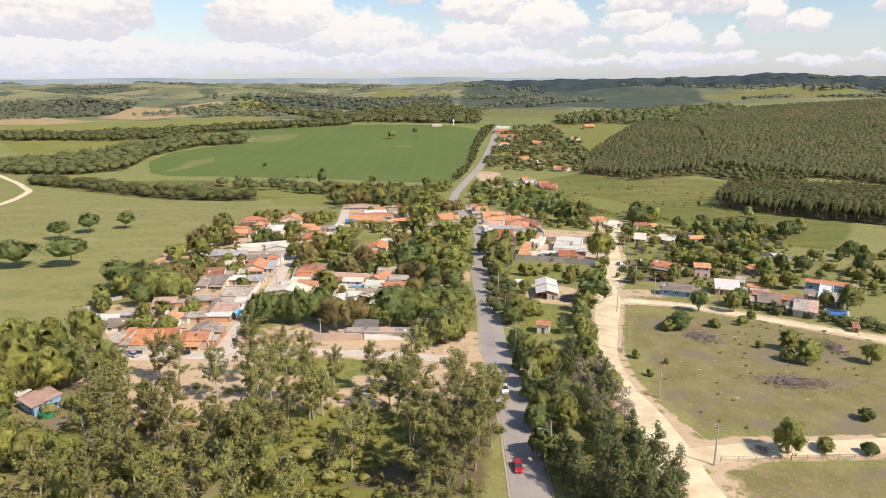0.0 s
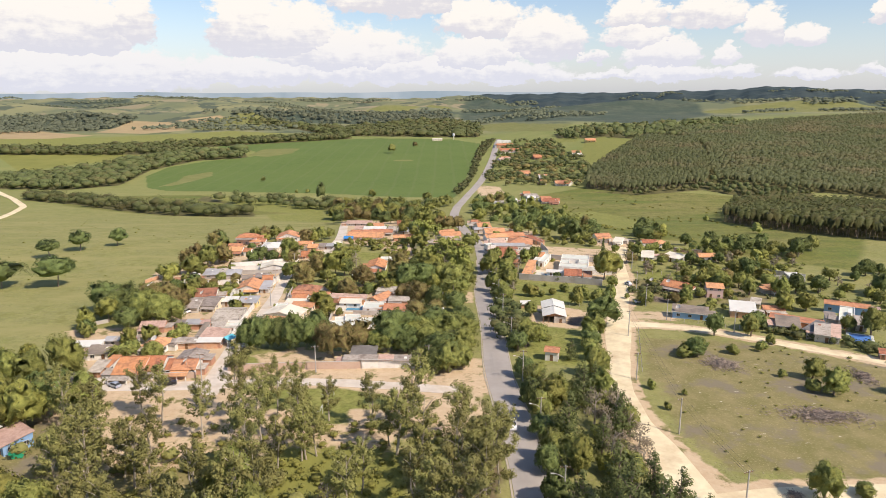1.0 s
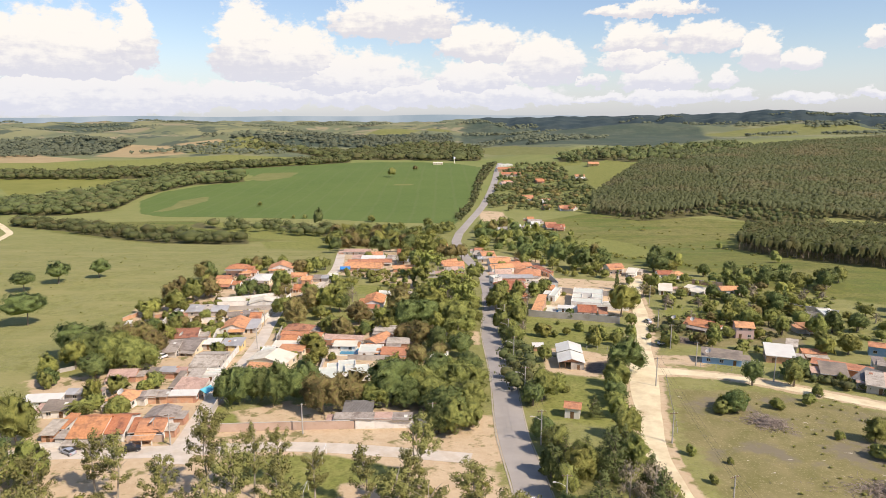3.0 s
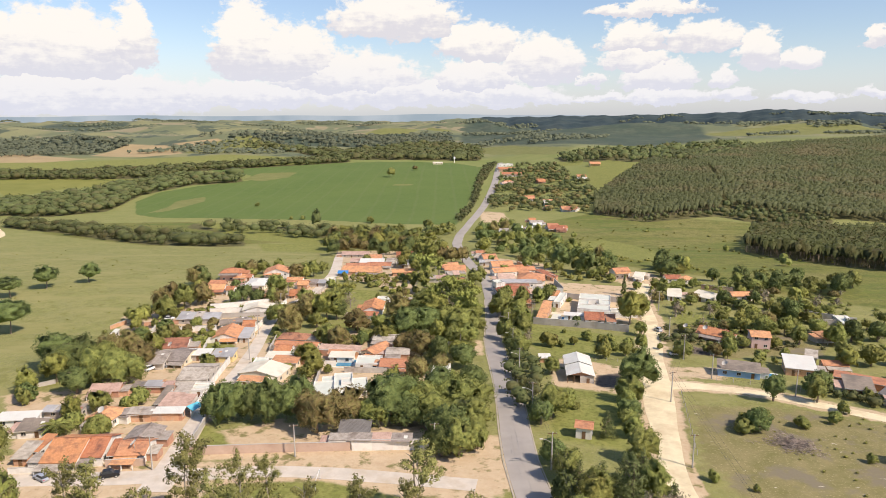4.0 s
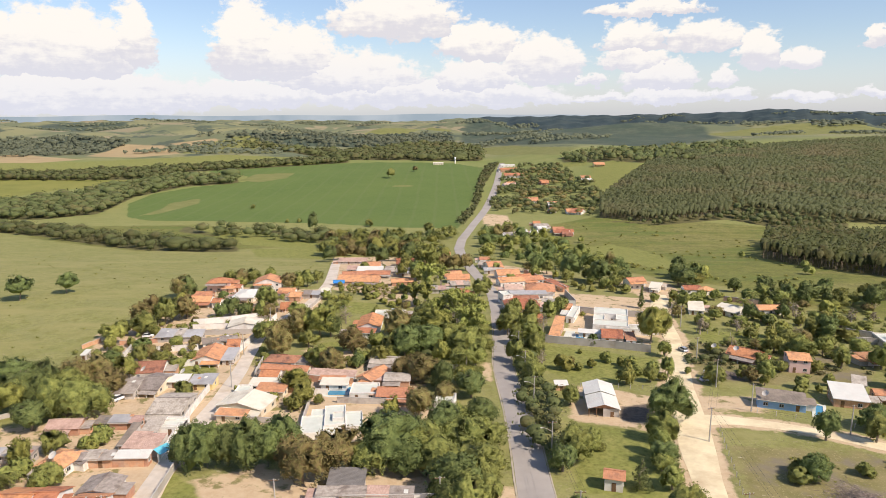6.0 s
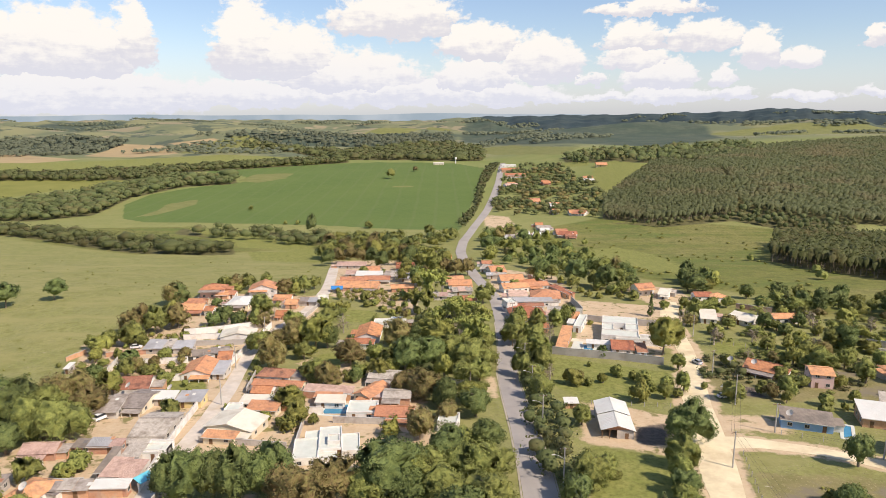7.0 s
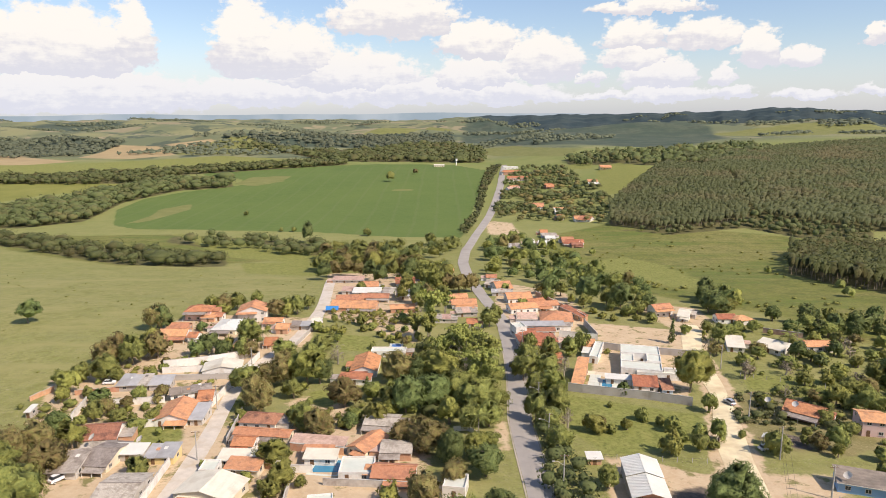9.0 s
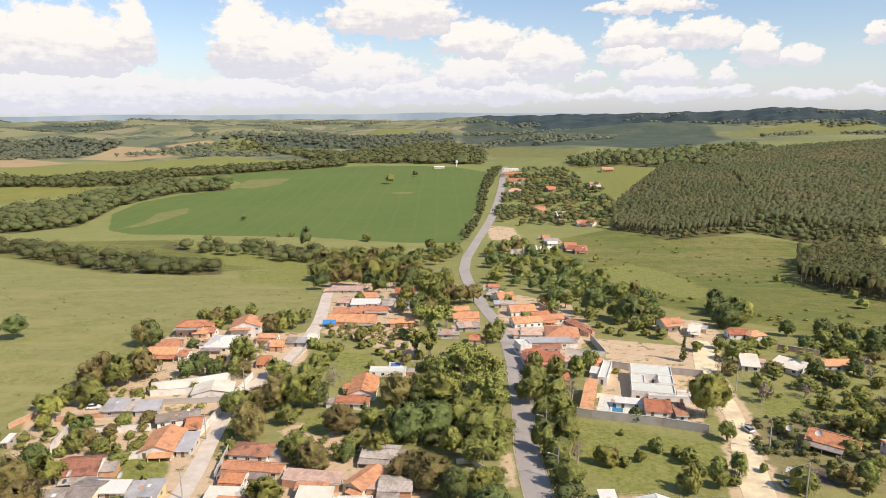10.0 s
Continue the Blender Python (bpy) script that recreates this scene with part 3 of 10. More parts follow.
def ground_material():
    m = bpy.data.materials.new("land")
    m.use_nodes = True
    n, l = m.node_tree.nodes, m.node_tree.links
    bsdf = n["Principled BSDF"]
    bsdf.inputs["Roughness"].default_value, bsdf.inputs["Specular IOR Level"].default_value = 0.95, 0.15
    pos = n.new("ShaderNodeNewGeometry").outputs["Position"]

    def noise_f(scale, lo, hi, detail=5.0, stretch=None):
        t = n.new("ShaderNodeTexNoise")
        v = pos
        if stretch:
            k = n.new("ShaderNodeVectorMath")
            k.operation = "MULTIPLY"
            l.new(pos, k.inputs[0])
            k.inputs[1].default_value = stretch
            v = k.outputs[0]
        l.new(v, t.inputs["Vector"])
        t.inputs["Scale"].default_value, t.inputs["Detail"].default_value, t.inputs["Roughness"].default_value = scale, detail, 0.65
        r = n.new("ShaderNodeMapRange")
        r.inputs[1].default_value, r.inputs[2].default_value = lo, hi
        l.new(t.outputs[0], r.inputs[0])
        return r.outputs[0]

    def mixc(f, a, b):
        k = n.new("ShaderNodeMix")
        k.data_type = "RGBA"
        l.new(f, k.inputs[0])
        for s, v in zip((k.inputs[6], k.inputs[7]), (a, b)):
            if isinstance(v, bpy.types.NodeSocket):
                l.new(v, s)
            else:
                s.default_value = (*v, 1)
        return k.outputs[2]

    def times(a, b):
        k = n.new("ShaderNodeMath")
        k.operation, k.use_clamp = "MULTIPLY", True
        for s, v in zip(k.inputs, (a, b)):
            if isinstance(v, bpy.types.NodeSocket):
                l.new(v, s)
            else:
                s.default_value = v
        return k.outputs[0]

    def zone_f(kind, scale=0.25, keep=0.35):
        """The share of a land use, with a ragged edge."""
        at = n.new("ShaderNodeAttribute")
        at.attribute_name = kind
        k = n.new("ShaderNodeMath")
        k.operation = "MULTIPLY_ADD"
        l.new(noise_f(scale, 0.3, 0.7), k.inputs[0])
        k.inputs[1].default_value = keep
        l.new(at.outputs["Fac"], k.inputs[2])
        r = n.new("ShaderNodeMapRange")
        r.interpolation_type = "SMOOTHSTEP"
        r.inputs[1].default_value, r.inputs[2].default_value = 0.35 + keep * 0.3, 0.7 + keep * 0.3
        l.new(k.outputs[0], r.inputs[0])
        return times(r.outputs[0], times(at.outputs["Fac"], 3.0))

    grass = mixc(noise_f(0.05, 0.35, 0.65), (0.242, 0.255, 0.081), (0.300, 0.291, 0.110))
    grass = mixc(noise_f(0.13, 0.5, 0.75, 8.0), grass, (0.175, 0.195, 0.057))
    grass = mixc(noise_f(0.7, 0.45, 0.8, 9.0), grass, (0.171, 0.166, 0.066))
    grass = mixc(noise_f(0.5, 0.62, 0.74, 9.0), grass, (0.369, 0.323, 0.209))
    grass = mixc(noise_f(1.7, 0.55, 0.68, 9.0), grass, (0.332, 0.295, 0.176))
    grass = mixc(noise_f(0.06, 0.5, 0.7, 7.0), grass, (0.242, 0.243, 0.101))
    grass = mixc(noise_f(2.3, 0.55, 0.7, 9.0), grass, (0.111, 0.110, 0.050))
    grass = mixc(noise_f(0.22, 0.5, 0.66, 8.0), grass, (0.205, 0.205, 0.066))
    grass = mixc(noise_f(0.033, 0.5, 0.66, 6.0, (0.6, 1.5, 1.0)), grass, (0.291, 0.274, 0.112))
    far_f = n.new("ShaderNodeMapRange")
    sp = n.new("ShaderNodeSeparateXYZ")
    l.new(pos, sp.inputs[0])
    # far hills: patchwork of pasture, scrub and forest, blued to put in distance haze
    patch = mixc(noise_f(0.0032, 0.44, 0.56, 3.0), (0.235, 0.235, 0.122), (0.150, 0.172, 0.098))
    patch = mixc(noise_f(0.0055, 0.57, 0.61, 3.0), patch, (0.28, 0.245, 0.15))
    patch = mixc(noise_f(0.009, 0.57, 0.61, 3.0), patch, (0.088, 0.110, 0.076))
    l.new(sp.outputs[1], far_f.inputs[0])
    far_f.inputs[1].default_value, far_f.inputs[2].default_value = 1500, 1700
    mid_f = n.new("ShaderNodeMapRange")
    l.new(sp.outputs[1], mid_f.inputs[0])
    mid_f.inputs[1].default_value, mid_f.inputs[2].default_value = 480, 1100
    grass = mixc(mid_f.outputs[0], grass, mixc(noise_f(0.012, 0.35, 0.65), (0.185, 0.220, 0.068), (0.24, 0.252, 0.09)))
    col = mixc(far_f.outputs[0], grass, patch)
    wet = mixc(noise_f(0.03, 0.35, 0.65), (0.160, 0.182, 0.042), (0.212, 0.208, 0.060))
    wet = mixc(noise_f(0.02, 0.46, 0.62, 6.0, (0.45, 1.6, 1.0)), wet, (0.242, 0.222, 0.078))
    wet = mixc(noise_f(0.026, 0.5, 0.66, 6.0, (0.4, 1.5, 1.0)), wet, (0.122, 0.168, 0.038))
    wet = mixc(noise_f(0.11, 0.48, 0.72, 8.0), wet, (0.108, 0.122, 0.034))
    wet = mixc(noise_f(0.35, 0.56, 0.74, 8.0), wet, (0.25, 0.225, 0.09))
    col = mixc(zone_f("meadow", 0.02, 0.2), col, mixc(noise_f(0.6, 0.45, 0.7, 7.0), wet, (0.11, 0.125, 0.042)))
    col = mixc(zone_f("dry"), col, mixc(noise_f(1.9, 0.55, 0.68, 9.0), mixc(noise_f(0.16, 0.36, 0.64, 8.0), (0.185, 0.172, 0.066), (0.262, 0.226, 0.106)), (0.37, 0.31, 0.165)))
    col = mixc(zone_f("dry"), col, mixc(noise_f(0.42, 0.66, 0.7, 9.0, (0.7, 1.3, 1.0)), mixc(noise_f(0.07, 0.52, 0.62, 6.0), col, (0.215, 0.185, 0.125)), (0.52, 0.47, 0.36)))
    col = mixc(zone_f("tan", 0.01, 0.1), col, mixc(noise_f(0.02, 0.35, 0.65), (0.34, 0.26, 0.14), (0.40, 0.31, 0.17)))
    lawn = mixc(noise_f(0.25, 0.35, 0.65), (0.205, 0.225, 0.060), (0.272, 0.272, 0.085))
    # the crop, with faint drill lines and thin spots
    rows = n.new("ShaderNodeTexWave")
    l.new(pos, rows.inputs["Vector"])
    rows.bands_direction = "X"
    rows.inputs["Scale"].default_value, rows.inputs["Distortion"].default_value, rows.inputs["Detail"].default_value = 0.0125, 1.2, 2.0
    rr = n.new("ShaderNodeMapRange")
    rr.inputs[1].default_value, rr.inputs[2].default_value, rr.inputs[3].default_value, rr.inputs[4].default_value = 0.9, 1.0, 0.0, 0.22
    l.new(rows.outputs[1], rr.inputs[0])
    crop = mixc(noise_f(0.012, 0.35, 0.65), (0.092, 0.145, 0.038), (0.120, 0.170, 0.046))
    crop = mixc(noise_f(0.15, 0.3, 0.8), crop, (0.124, 0.175, 0.048))
    crop = mixc(rr.outputs[0], crop, (0.16, 0.185, 0.08))
    col = mixc(zone_f("crop", 0.03, 0.08), col, crop)
    # forest tones with the blue of distance haze mixed in
    col = mixc(zone_f("hazed_forest", 0.004, 0.4), col, mixc(noise_f(0.012, 0.4, 0.6), (0.062, 0.088, 0.064), mixc(noise_f(0.05, 0.4, 0.62, 6.0), (0.105, 0.128, 0.088), (0.078, 0.094, 0.066))))
    # the range is darkened to stand for cloud shadow
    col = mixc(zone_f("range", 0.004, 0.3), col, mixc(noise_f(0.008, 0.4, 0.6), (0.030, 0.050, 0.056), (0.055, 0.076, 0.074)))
    col = mixc(zone_f("under", 0.2, 0.3), col, mixc(noise_f(0.2, 0.35, 0.65), (0.095, 0.092, 0.040), (0.15, 0.14, 0.06)))
    col = mixc(zone_f("yellow", 0.02, 0.1), col, mixc(noise_f(0.02, 0.35, 0.65), (0.185, 0.195, 0.05), (0.235, 0.235, 0.065)))
    col = mixc(zone_f("gold", 0.03, 0.5), col, mixc(noise_f(0.05, 0.35, 0.65), (0.168, 0.184, 0.060), (0.215, 0.215, 0.080)))
    soil = mixc(noise_f(0.3, 0.35, 0.65), (0.58, 0.455, 0.30), (0.50, 0.37, 0.235))
    soil = mixc(noise_f(1.1, 0.5, 0.7), soil, (0.56, 0.45, 0.30))
    soil = mixc(noise_f(0.22, 0.55, 0.64), soil, (0.225, 0.205, 0.085))
    col = mixc(zone_f("soil", 0.3, 0.5), col, soil)
    col = mixc(zone_f("lawn", 0.1), col, mixc(noise_f(0.7, 0.45, 0.68, 9.0), lawn, (0.135, 0.15, 0.042)))
    # brown ground colour that holds the shade under the trees
    col = mixc(zone_f("shaded_floor", 0.2), col, (0.16, 0.125, 0.07))
    col = mixc(zone_f("ash", 0.3), col, mixc(noise_f(0.9, 0.35, 0.65), (0.10, 0.085, 0.07), (0.17, 0.14, 0.11)))
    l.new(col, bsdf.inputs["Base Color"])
    t = n.new("ShaderNodeTexNoise")
    l.new(pos, t.inputs["Vector"])
    t.inputs["Scale"].default_value, t.inputs["Detail"].default_value = 0.9, 8.0
    bp = n.new("ShaderNodeBump")
    bp.inputs["Strength"].default_value, bp.inputs["Distance"].default_value = 0.45, 0.35
    l.new(t.outputs[0], bp.inputs["Height"])
    l.new(bp.outputs[0], bsdf.inputs["Normal"])
    return m


def build_ground():
    v = [-420.0]
    while v[-1] < 4900:
        y = v[-1]
        v.append(y + (1.7 if 90 < y < 330 else 8 if y < 90 else 1.7 + (y - 330) * 0.016))
    ys = np.array(v)
    u = np.linspace(-1, 1, 331)
    half = 190 + 0.74 * np.maximum(ys + 60, 60)
    xs = u[None, :] * half[:, None]
    yy = np.repeat(ys[:, None], len(u), 1)
    # beyond three kilometres the rows bend round, so that the rim keeps its distance
    bend = smooth(1800, 4000, yy)
    reach = np.hypot(xs, yy)
    k = 1 - bend * (1 - yy / np.maximum(reach, 1))
    xs, yy = xs * k, yy * k
    zz = ground_z(xs, yy)
    co = np.stack((xs, yy, zz), -1).reshape(-1, 3)
    me = mesh_from("ground", co, grid_faces(len(ys), len(u)), ground_material(), True)
    px, py = co[:, 0], co[:, 1]
    layers = {}
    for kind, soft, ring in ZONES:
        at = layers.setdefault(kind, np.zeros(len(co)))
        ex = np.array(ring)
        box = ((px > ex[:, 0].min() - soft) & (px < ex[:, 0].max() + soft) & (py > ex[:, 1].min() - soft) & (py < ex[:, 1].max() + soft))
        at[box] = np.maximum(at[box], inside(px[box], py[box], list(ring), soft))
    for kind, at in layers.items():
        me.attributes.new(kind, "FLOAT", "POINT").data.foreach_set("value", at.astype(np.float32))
    ob = new("ground", me)
    return tagged(ob, "rolling pasture, crop fields and bare village soil", "ground", kind="structure")


build_ground()


def far_ridges():
    """Blue line of horizon hills, plain backdrop with haze put into its glow."""
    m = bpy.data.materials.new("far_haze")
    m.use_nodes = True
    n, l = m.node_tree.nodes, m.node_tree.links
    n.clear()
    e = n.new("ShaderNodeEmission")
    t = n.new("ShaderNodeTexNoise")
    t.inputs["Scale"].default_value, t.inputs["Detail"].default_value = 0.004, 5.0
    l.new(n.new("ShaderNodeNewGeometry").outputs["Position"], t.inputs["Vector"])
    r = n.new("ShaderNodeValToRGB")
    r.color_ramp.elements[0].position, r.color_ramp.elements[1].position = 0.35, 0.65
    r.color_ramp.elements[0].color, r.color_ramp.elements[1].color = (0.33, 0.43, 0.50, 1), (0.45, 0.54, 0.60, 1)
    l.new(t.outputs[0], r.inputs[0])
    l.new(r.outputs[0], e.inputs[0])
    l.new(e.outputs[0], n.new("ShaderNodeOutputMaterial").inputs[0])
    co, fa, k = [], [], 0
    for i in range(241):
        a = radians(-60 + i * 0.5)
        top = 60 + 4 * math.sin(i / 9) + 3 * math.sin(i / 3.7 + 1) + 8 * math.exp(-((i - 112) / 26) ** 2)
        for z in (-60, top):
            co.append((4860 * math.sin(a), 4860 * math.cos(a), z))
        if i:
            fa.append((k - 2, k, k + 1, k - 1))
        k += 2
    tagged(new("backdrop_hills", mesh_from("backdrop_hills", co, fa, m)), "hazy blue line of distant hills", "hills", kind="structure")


far_ridges()


def ribbon(name, kind, *rows):
    """A road that lies on the land, with a low edge."""
    pts = np.array([r[:2] for r in rows], float)
    wid = np.array([r[2] for r in rows], float)
    run = np.concatenate(([0], np.cumsum(np.hypot(*np.diff(pts, axis=0).T))))
    s = np.arange(0, run[-1], 1.6)
    # smooth the bends
    x, y, w = (np.interp(s, run, c) for c in (pts[:, 0], pts[:, 1], wid))
    ker = np.hanning(15)[1:-1]
    ker /= ker.sum()
    x, y, w = (np.convolve(np.pad(c, 6, "reflect", reflect_type="odd"), ker, "valid") for c in (x, y, w))
    tx, ty = np.gradient(x), np.gradient(y)
    n = np.hypot(tx, ty)
    nx, ny = -ty / n, tx / n
    rng = np.random.default_rng(len(rows))
    ragged = 0.16 if kind == "dirtroad" else 0.06
    left, right = (np.convolve(rng.normal(0, ragged * 3, len(x) + 12), np.hanning(15)[1:-1] / 7, "valid") for _ in range(2))
    cols = []
    lift = 0.05 + np.clip((y - 250) * 0.0006, 0, 0.5)
    for u, dz in ((1, -0.3), (0.985, 0), (0.5, 0.03), (0, 0.06), (-0.5, 0.03), (-0.985, 0), (-1, -0.3)):
        off = u * w / 2 + (left if u > 0.6 else right if u < -0.6 else 0)
        px, py = x + nx * off, y + ny * off
        cols.append(np.stack((px, py, ground_z(px, py) + lift + dz), -1))
    co = np.stack(cols, 1).reshape(-1, 3)
    ob = new(name, mesh_from(name, co, grid_faces(len(x), len(cols))[:, ::-1], M[kind]))
    text = {"asphalt": "long straight grey asphalt road with worn edges", "dirtroad": "pale sandy dirt road with ragged edges",
            "street": "narrow pale village street of worn concrete"}[kind]
    return tagged(ob, text, "road", kind="structure")


def edge_line(name, label, material, rows, side, width, lift):
    """A narrow pale strip along one edge of a road."""
    pts = np.array(rows, float)
    run = np.concatenate(([0], np.cumsum(np.hypot(*np.diff(pts[:, :2], axis=0).T))))
    s = np.arange(0, run[-1], 2.0)
    x, y, w = (np.interp(s, run, pts[:, i]) for i in range(3))
    tx, ty = np.gradient(x), np.gradient(y)
    n = np.hypot(tx, ty)
    cols = []
    for f, dz in ((0, -0.3), (0, 0), (1, 0), (1, -0.3)):
        off = side * (w / 2 + 0.05 + f * width)
        px, py = x - ty / n * off, y + tx / n * off
        cols.append(np.stack((px, py, ground_z(px, py) + lift + dz), -1))
    co = np.stack(cols, 1).reshape(-1, 3)
    fa = grid_faces(len(x), 4)
    tagged(new(name, mesh_from(name, co, fa, M[material])), label, "kerb", kind="structure")


for edge, wide in ((1, 0.4), (-1, 0.3)):
    edge_line("kerb", "worn sandy gutter beside the asphalt", "gutter", ((16.6, 104.0, 7.8), (17.0, 138.0, 7.8), (16.3, 163.0, 7.8), (14.9, 187.0, 7.6), (15.3, 204.0, 7.6), (16.0, 221.0, 7.4), (16.2, 243.0, 7.0), (15.9, 267.0, 6.6), (16.1, 287.0, 6.4), (17.5, 304.0, 6.2), (19.3, 328.0, 6.2), (20.2, 352.0, 6.2)), edge, wide, 0.1)


# ---- roads and streets: x, y, width ----
ribbon("road", "asphalt", (16.2, -60.0, 7.8), (16.4, 20.0, 7.8), (16.6, 104.0, 7.8), (17.0, 138.0, 7.8), (16.3, 163.0, 7.8), (14.9, 187.0, 7.6), (15.3, 204.0, 7.6), (16.0, 221.0, 7.4), (16.2, 243.0, 7.0), (15.9, 267.0, 6.6), (16.1, 287.0, 6.4), (17.5, 304.0, 6.2), (19.3, 328.0, 6.2), (20.2, 352.0, 6.2), (20.6, 388.0, 6.2), (18.6, 418.0, 6.4), (15.6, 447.0, 6.6), (12.6, 494.6, 7), (10.2, 542.9, 7.5), (9.0, 593.9, 8), (13.0, 648.2, 8), (26.3, 737.0, 8), (46.9, 855.9, 9), (64.6, 982.5, 10), (80.2, 1104.4, 10), (102.3, 1315.2, 10), (113.1, 1400.3, 10))
ribbon("dirt_road", "dirtroad", (48.5, 104.0, 12), (47.8, 116.6, 9), (48.2, 127.0, 8.6), (47.6, 141.7, 8), (45.5, 156.0, 7.2), (46.0, 172.0, 5.8), (47.6, 182.5, 5.8), (50.7, 193.5, 5.8), (52.4, 202.0, 6.6), (56.6, 219.0, 8.4), (59.0, 228.0, 8.4), (61.6, 238.2, 8), (67.6, 262.0, 8), (75.4, 286.5, 7.5), (78.7, 296.8, 6), (83.2, 313.3, 6), (85.2, 327.2, 7), (87.5, 342.6, 8), (92.6, 360.2, 8), (99.2, 379.6, 8), (101.2, 386.7, 6))
ribbon("dirt_road", "dirtroad", (49.3, 124.3, 6.5), (56.9, 125.8, 6.5), (65.6, 128.0, 6), (74.3, 128.7, 6), (84.0, 128.7, 6), (95.2, 129.6, 6), (109.3, 130.3, 6))
ribbon("dirt_road", "dirtroad", (60.5, 234.1, 7), (66.7, 236.5, 7), (74.9, 234.0, 5), (85.5, 230.8, 4.5), (93.1, 225.6, 5), (113.1, 209.7, 5), (126.4, 199.1, 5), (138.3, 190.5, 5))
ribbon("street", "street", (-63.0, 173.5, 7), (-63.0, 182.3, 7), (-64.1, 190.3, 6), (-65.5, 201.0, 5.4), (-66.8, 213.4, 5.2), (-67.5, 228.0, 5), (-67.5, 250.0, 5), (-69.2, 269.5, 4.8), (-70.8, 284.0, 4.6), (-72.3, 295.0, 4.6), (-73.3, 306.0, 4.6), (-74.7, 320.3, 5.2), (-72.7, 333.8, 6), (-69.2, 348.8, 6), (-66.0, 358.9, 6), (-64.2, 375.7, 6), (-64.0, 395.9, 6), (-64.5, 419.8, 6), (-68.6, 456.7, 6), (-75.8, 515.4, 6))
ribbon("street", "street", (-108.4, 176.4, 6), (-91.9, 179.2, 6), (-74.6, 179.2, 6), (-59.8, 180.6, 6), (-41.0, 182.6, 5), (-23.1, 181.0, 5), (-5.6, 177.9, 5), (5.3, 175.9, 5))
ribbon("dirt_track", "dirtroad", (-350.1, 499.8, 6), (-385.0, 602.2, 6), (-404.7, 652.8, 6), (-451.5, 711.5, 6), (-526.8, 790.9, 6))


# ---- helpers for things ----
def box(bm, x0, y0, z0, x1, y1, z1):
    v = [bm.verts.new(c) for c in ((x0, y0, z0), (x1, y0, z0), (x1, y1, z0), (x0, y1, z0), (x0, y0, z1), (x1, y0, z1), (x1, y1, z1), (x0, y1, z1))]
    for f in ((3, 2, 1, 0), (4, 5, 6, 7), (0, 1, 5, 4), (1, 2, 6, 5), (2, 3, 7, 6), (3, 0, 4, 7)):
        bm.faces.new([v[i] for i in f])


def slab(bm, corners, thick):
    """A sheet of four (or three) corners with thickness downwards."""
    top = [bm.verts.new(c) for c in corners]
    low = [bm.verts.new((c[0], c[1], c[2] - thick)) for c in corners]
    bm.faces.new(top)
    bm.faces.new(low[::-1])
    n = len(top)
    for i in range(n):
        bm.faces.new((top[i], low[i], low[(i + 1) % n], top[(i + 1) % n]))


def tube(bm, pts, radii, sides=6):
    """A tapered tube along a line of points."""
    rings = []
    for i, p in enumerate(pts):
        d = (Vector(pts[min(i + 1, len(pts) - 1)]) - Vector(pts[max(i - 1, 0)])).normalized()
        side = d.orthogonal().normalized()
        up = d.cross(side)
        rings.append([bm.verts.new(Vector(p) + radii[i] * (math.cos(a) * side + math.sin(a) * up)) for a in (2 * math.pi * k / sides for k in range(sides))])
    for a, b in zip(rings, rings[1:]):
        for k in range(sides):
            bm.faces.new((a[k], a[(k + 1) % sides], b[(k + 1) % sides], b[k]))
    bm.faces.new(rings[0][::-1])
    bm.faces.new(rings[-1])


def finish(name, bm, material):
    me = bpy.data.meshes.new(name)
    bmesh.ops.recalc_face_normals(bm, faces=bm.faces[:])
    bm.to_mesh(me)
    bm.free()
    me.materials.append(material)
    return me


def part(name, bm, material, parent, label=""):
    ob = new(name, finish(name, bm, material))
    ob.parent = parent
    return tagged(ob, label)


def share(name, me, parent, m=None):
    ob = new(name, me)
    ob.parent = parent
    if m is not None:
        ob.matrix_basis = m
    return ob


STOCK = {}


def stock(key, build, material):
    """A mesh that several parts share."""
    if key not in STOCK:
        bm = bmesh.new()
        build(bm)
        STOCK[key] = finish(key.split("|")[0], bm, material)
    return STOCK[key]


def window_frame(bm):
    for x0, z0, x1, z1 in ((-0.6, -0.5, 0.6, -0.42), (-0.6, 0.42, 0.6, 0.5), (-0.6, -0.42, -0.52, 0.42), (0.52, -0.42, 0.6, 0.42), (-0.03, -0.42, 0.03, 0.42)):
        box(bm, x0, -0.05, z0, x1, 0.03, z1)


def put_window(parent, m):
    w = share("window", stock("window", window_frame, M["frame"]), parent, m)
    share("pane", stock("pane", lambda b: box(b, -0.52, -0.015, -0.42, 0.52, 0.01, 0.42), M["glass"]), w)
    share("sill", stock("sill", lambda b: box(b, -0.66, -0.12, -0.56, 0.66, 0.02, -0.503), M["kerb"]), w)


def put_door(parent, m):
    d = share("door", stock("door", lambda b: box(b, -0.45, -0.05, 0, 0.45, 0.02, 2.02), M["wood"]), parent, m)
    share("handle", stock("handle", lambda b: box(b, 0.3, -0.09, 0.98, 0.38, -0.052, 1.04), M["frame"]), d)


WALLS = {"cream": "creamwall"}
house_rng = random.Random(7)


BUILT = []


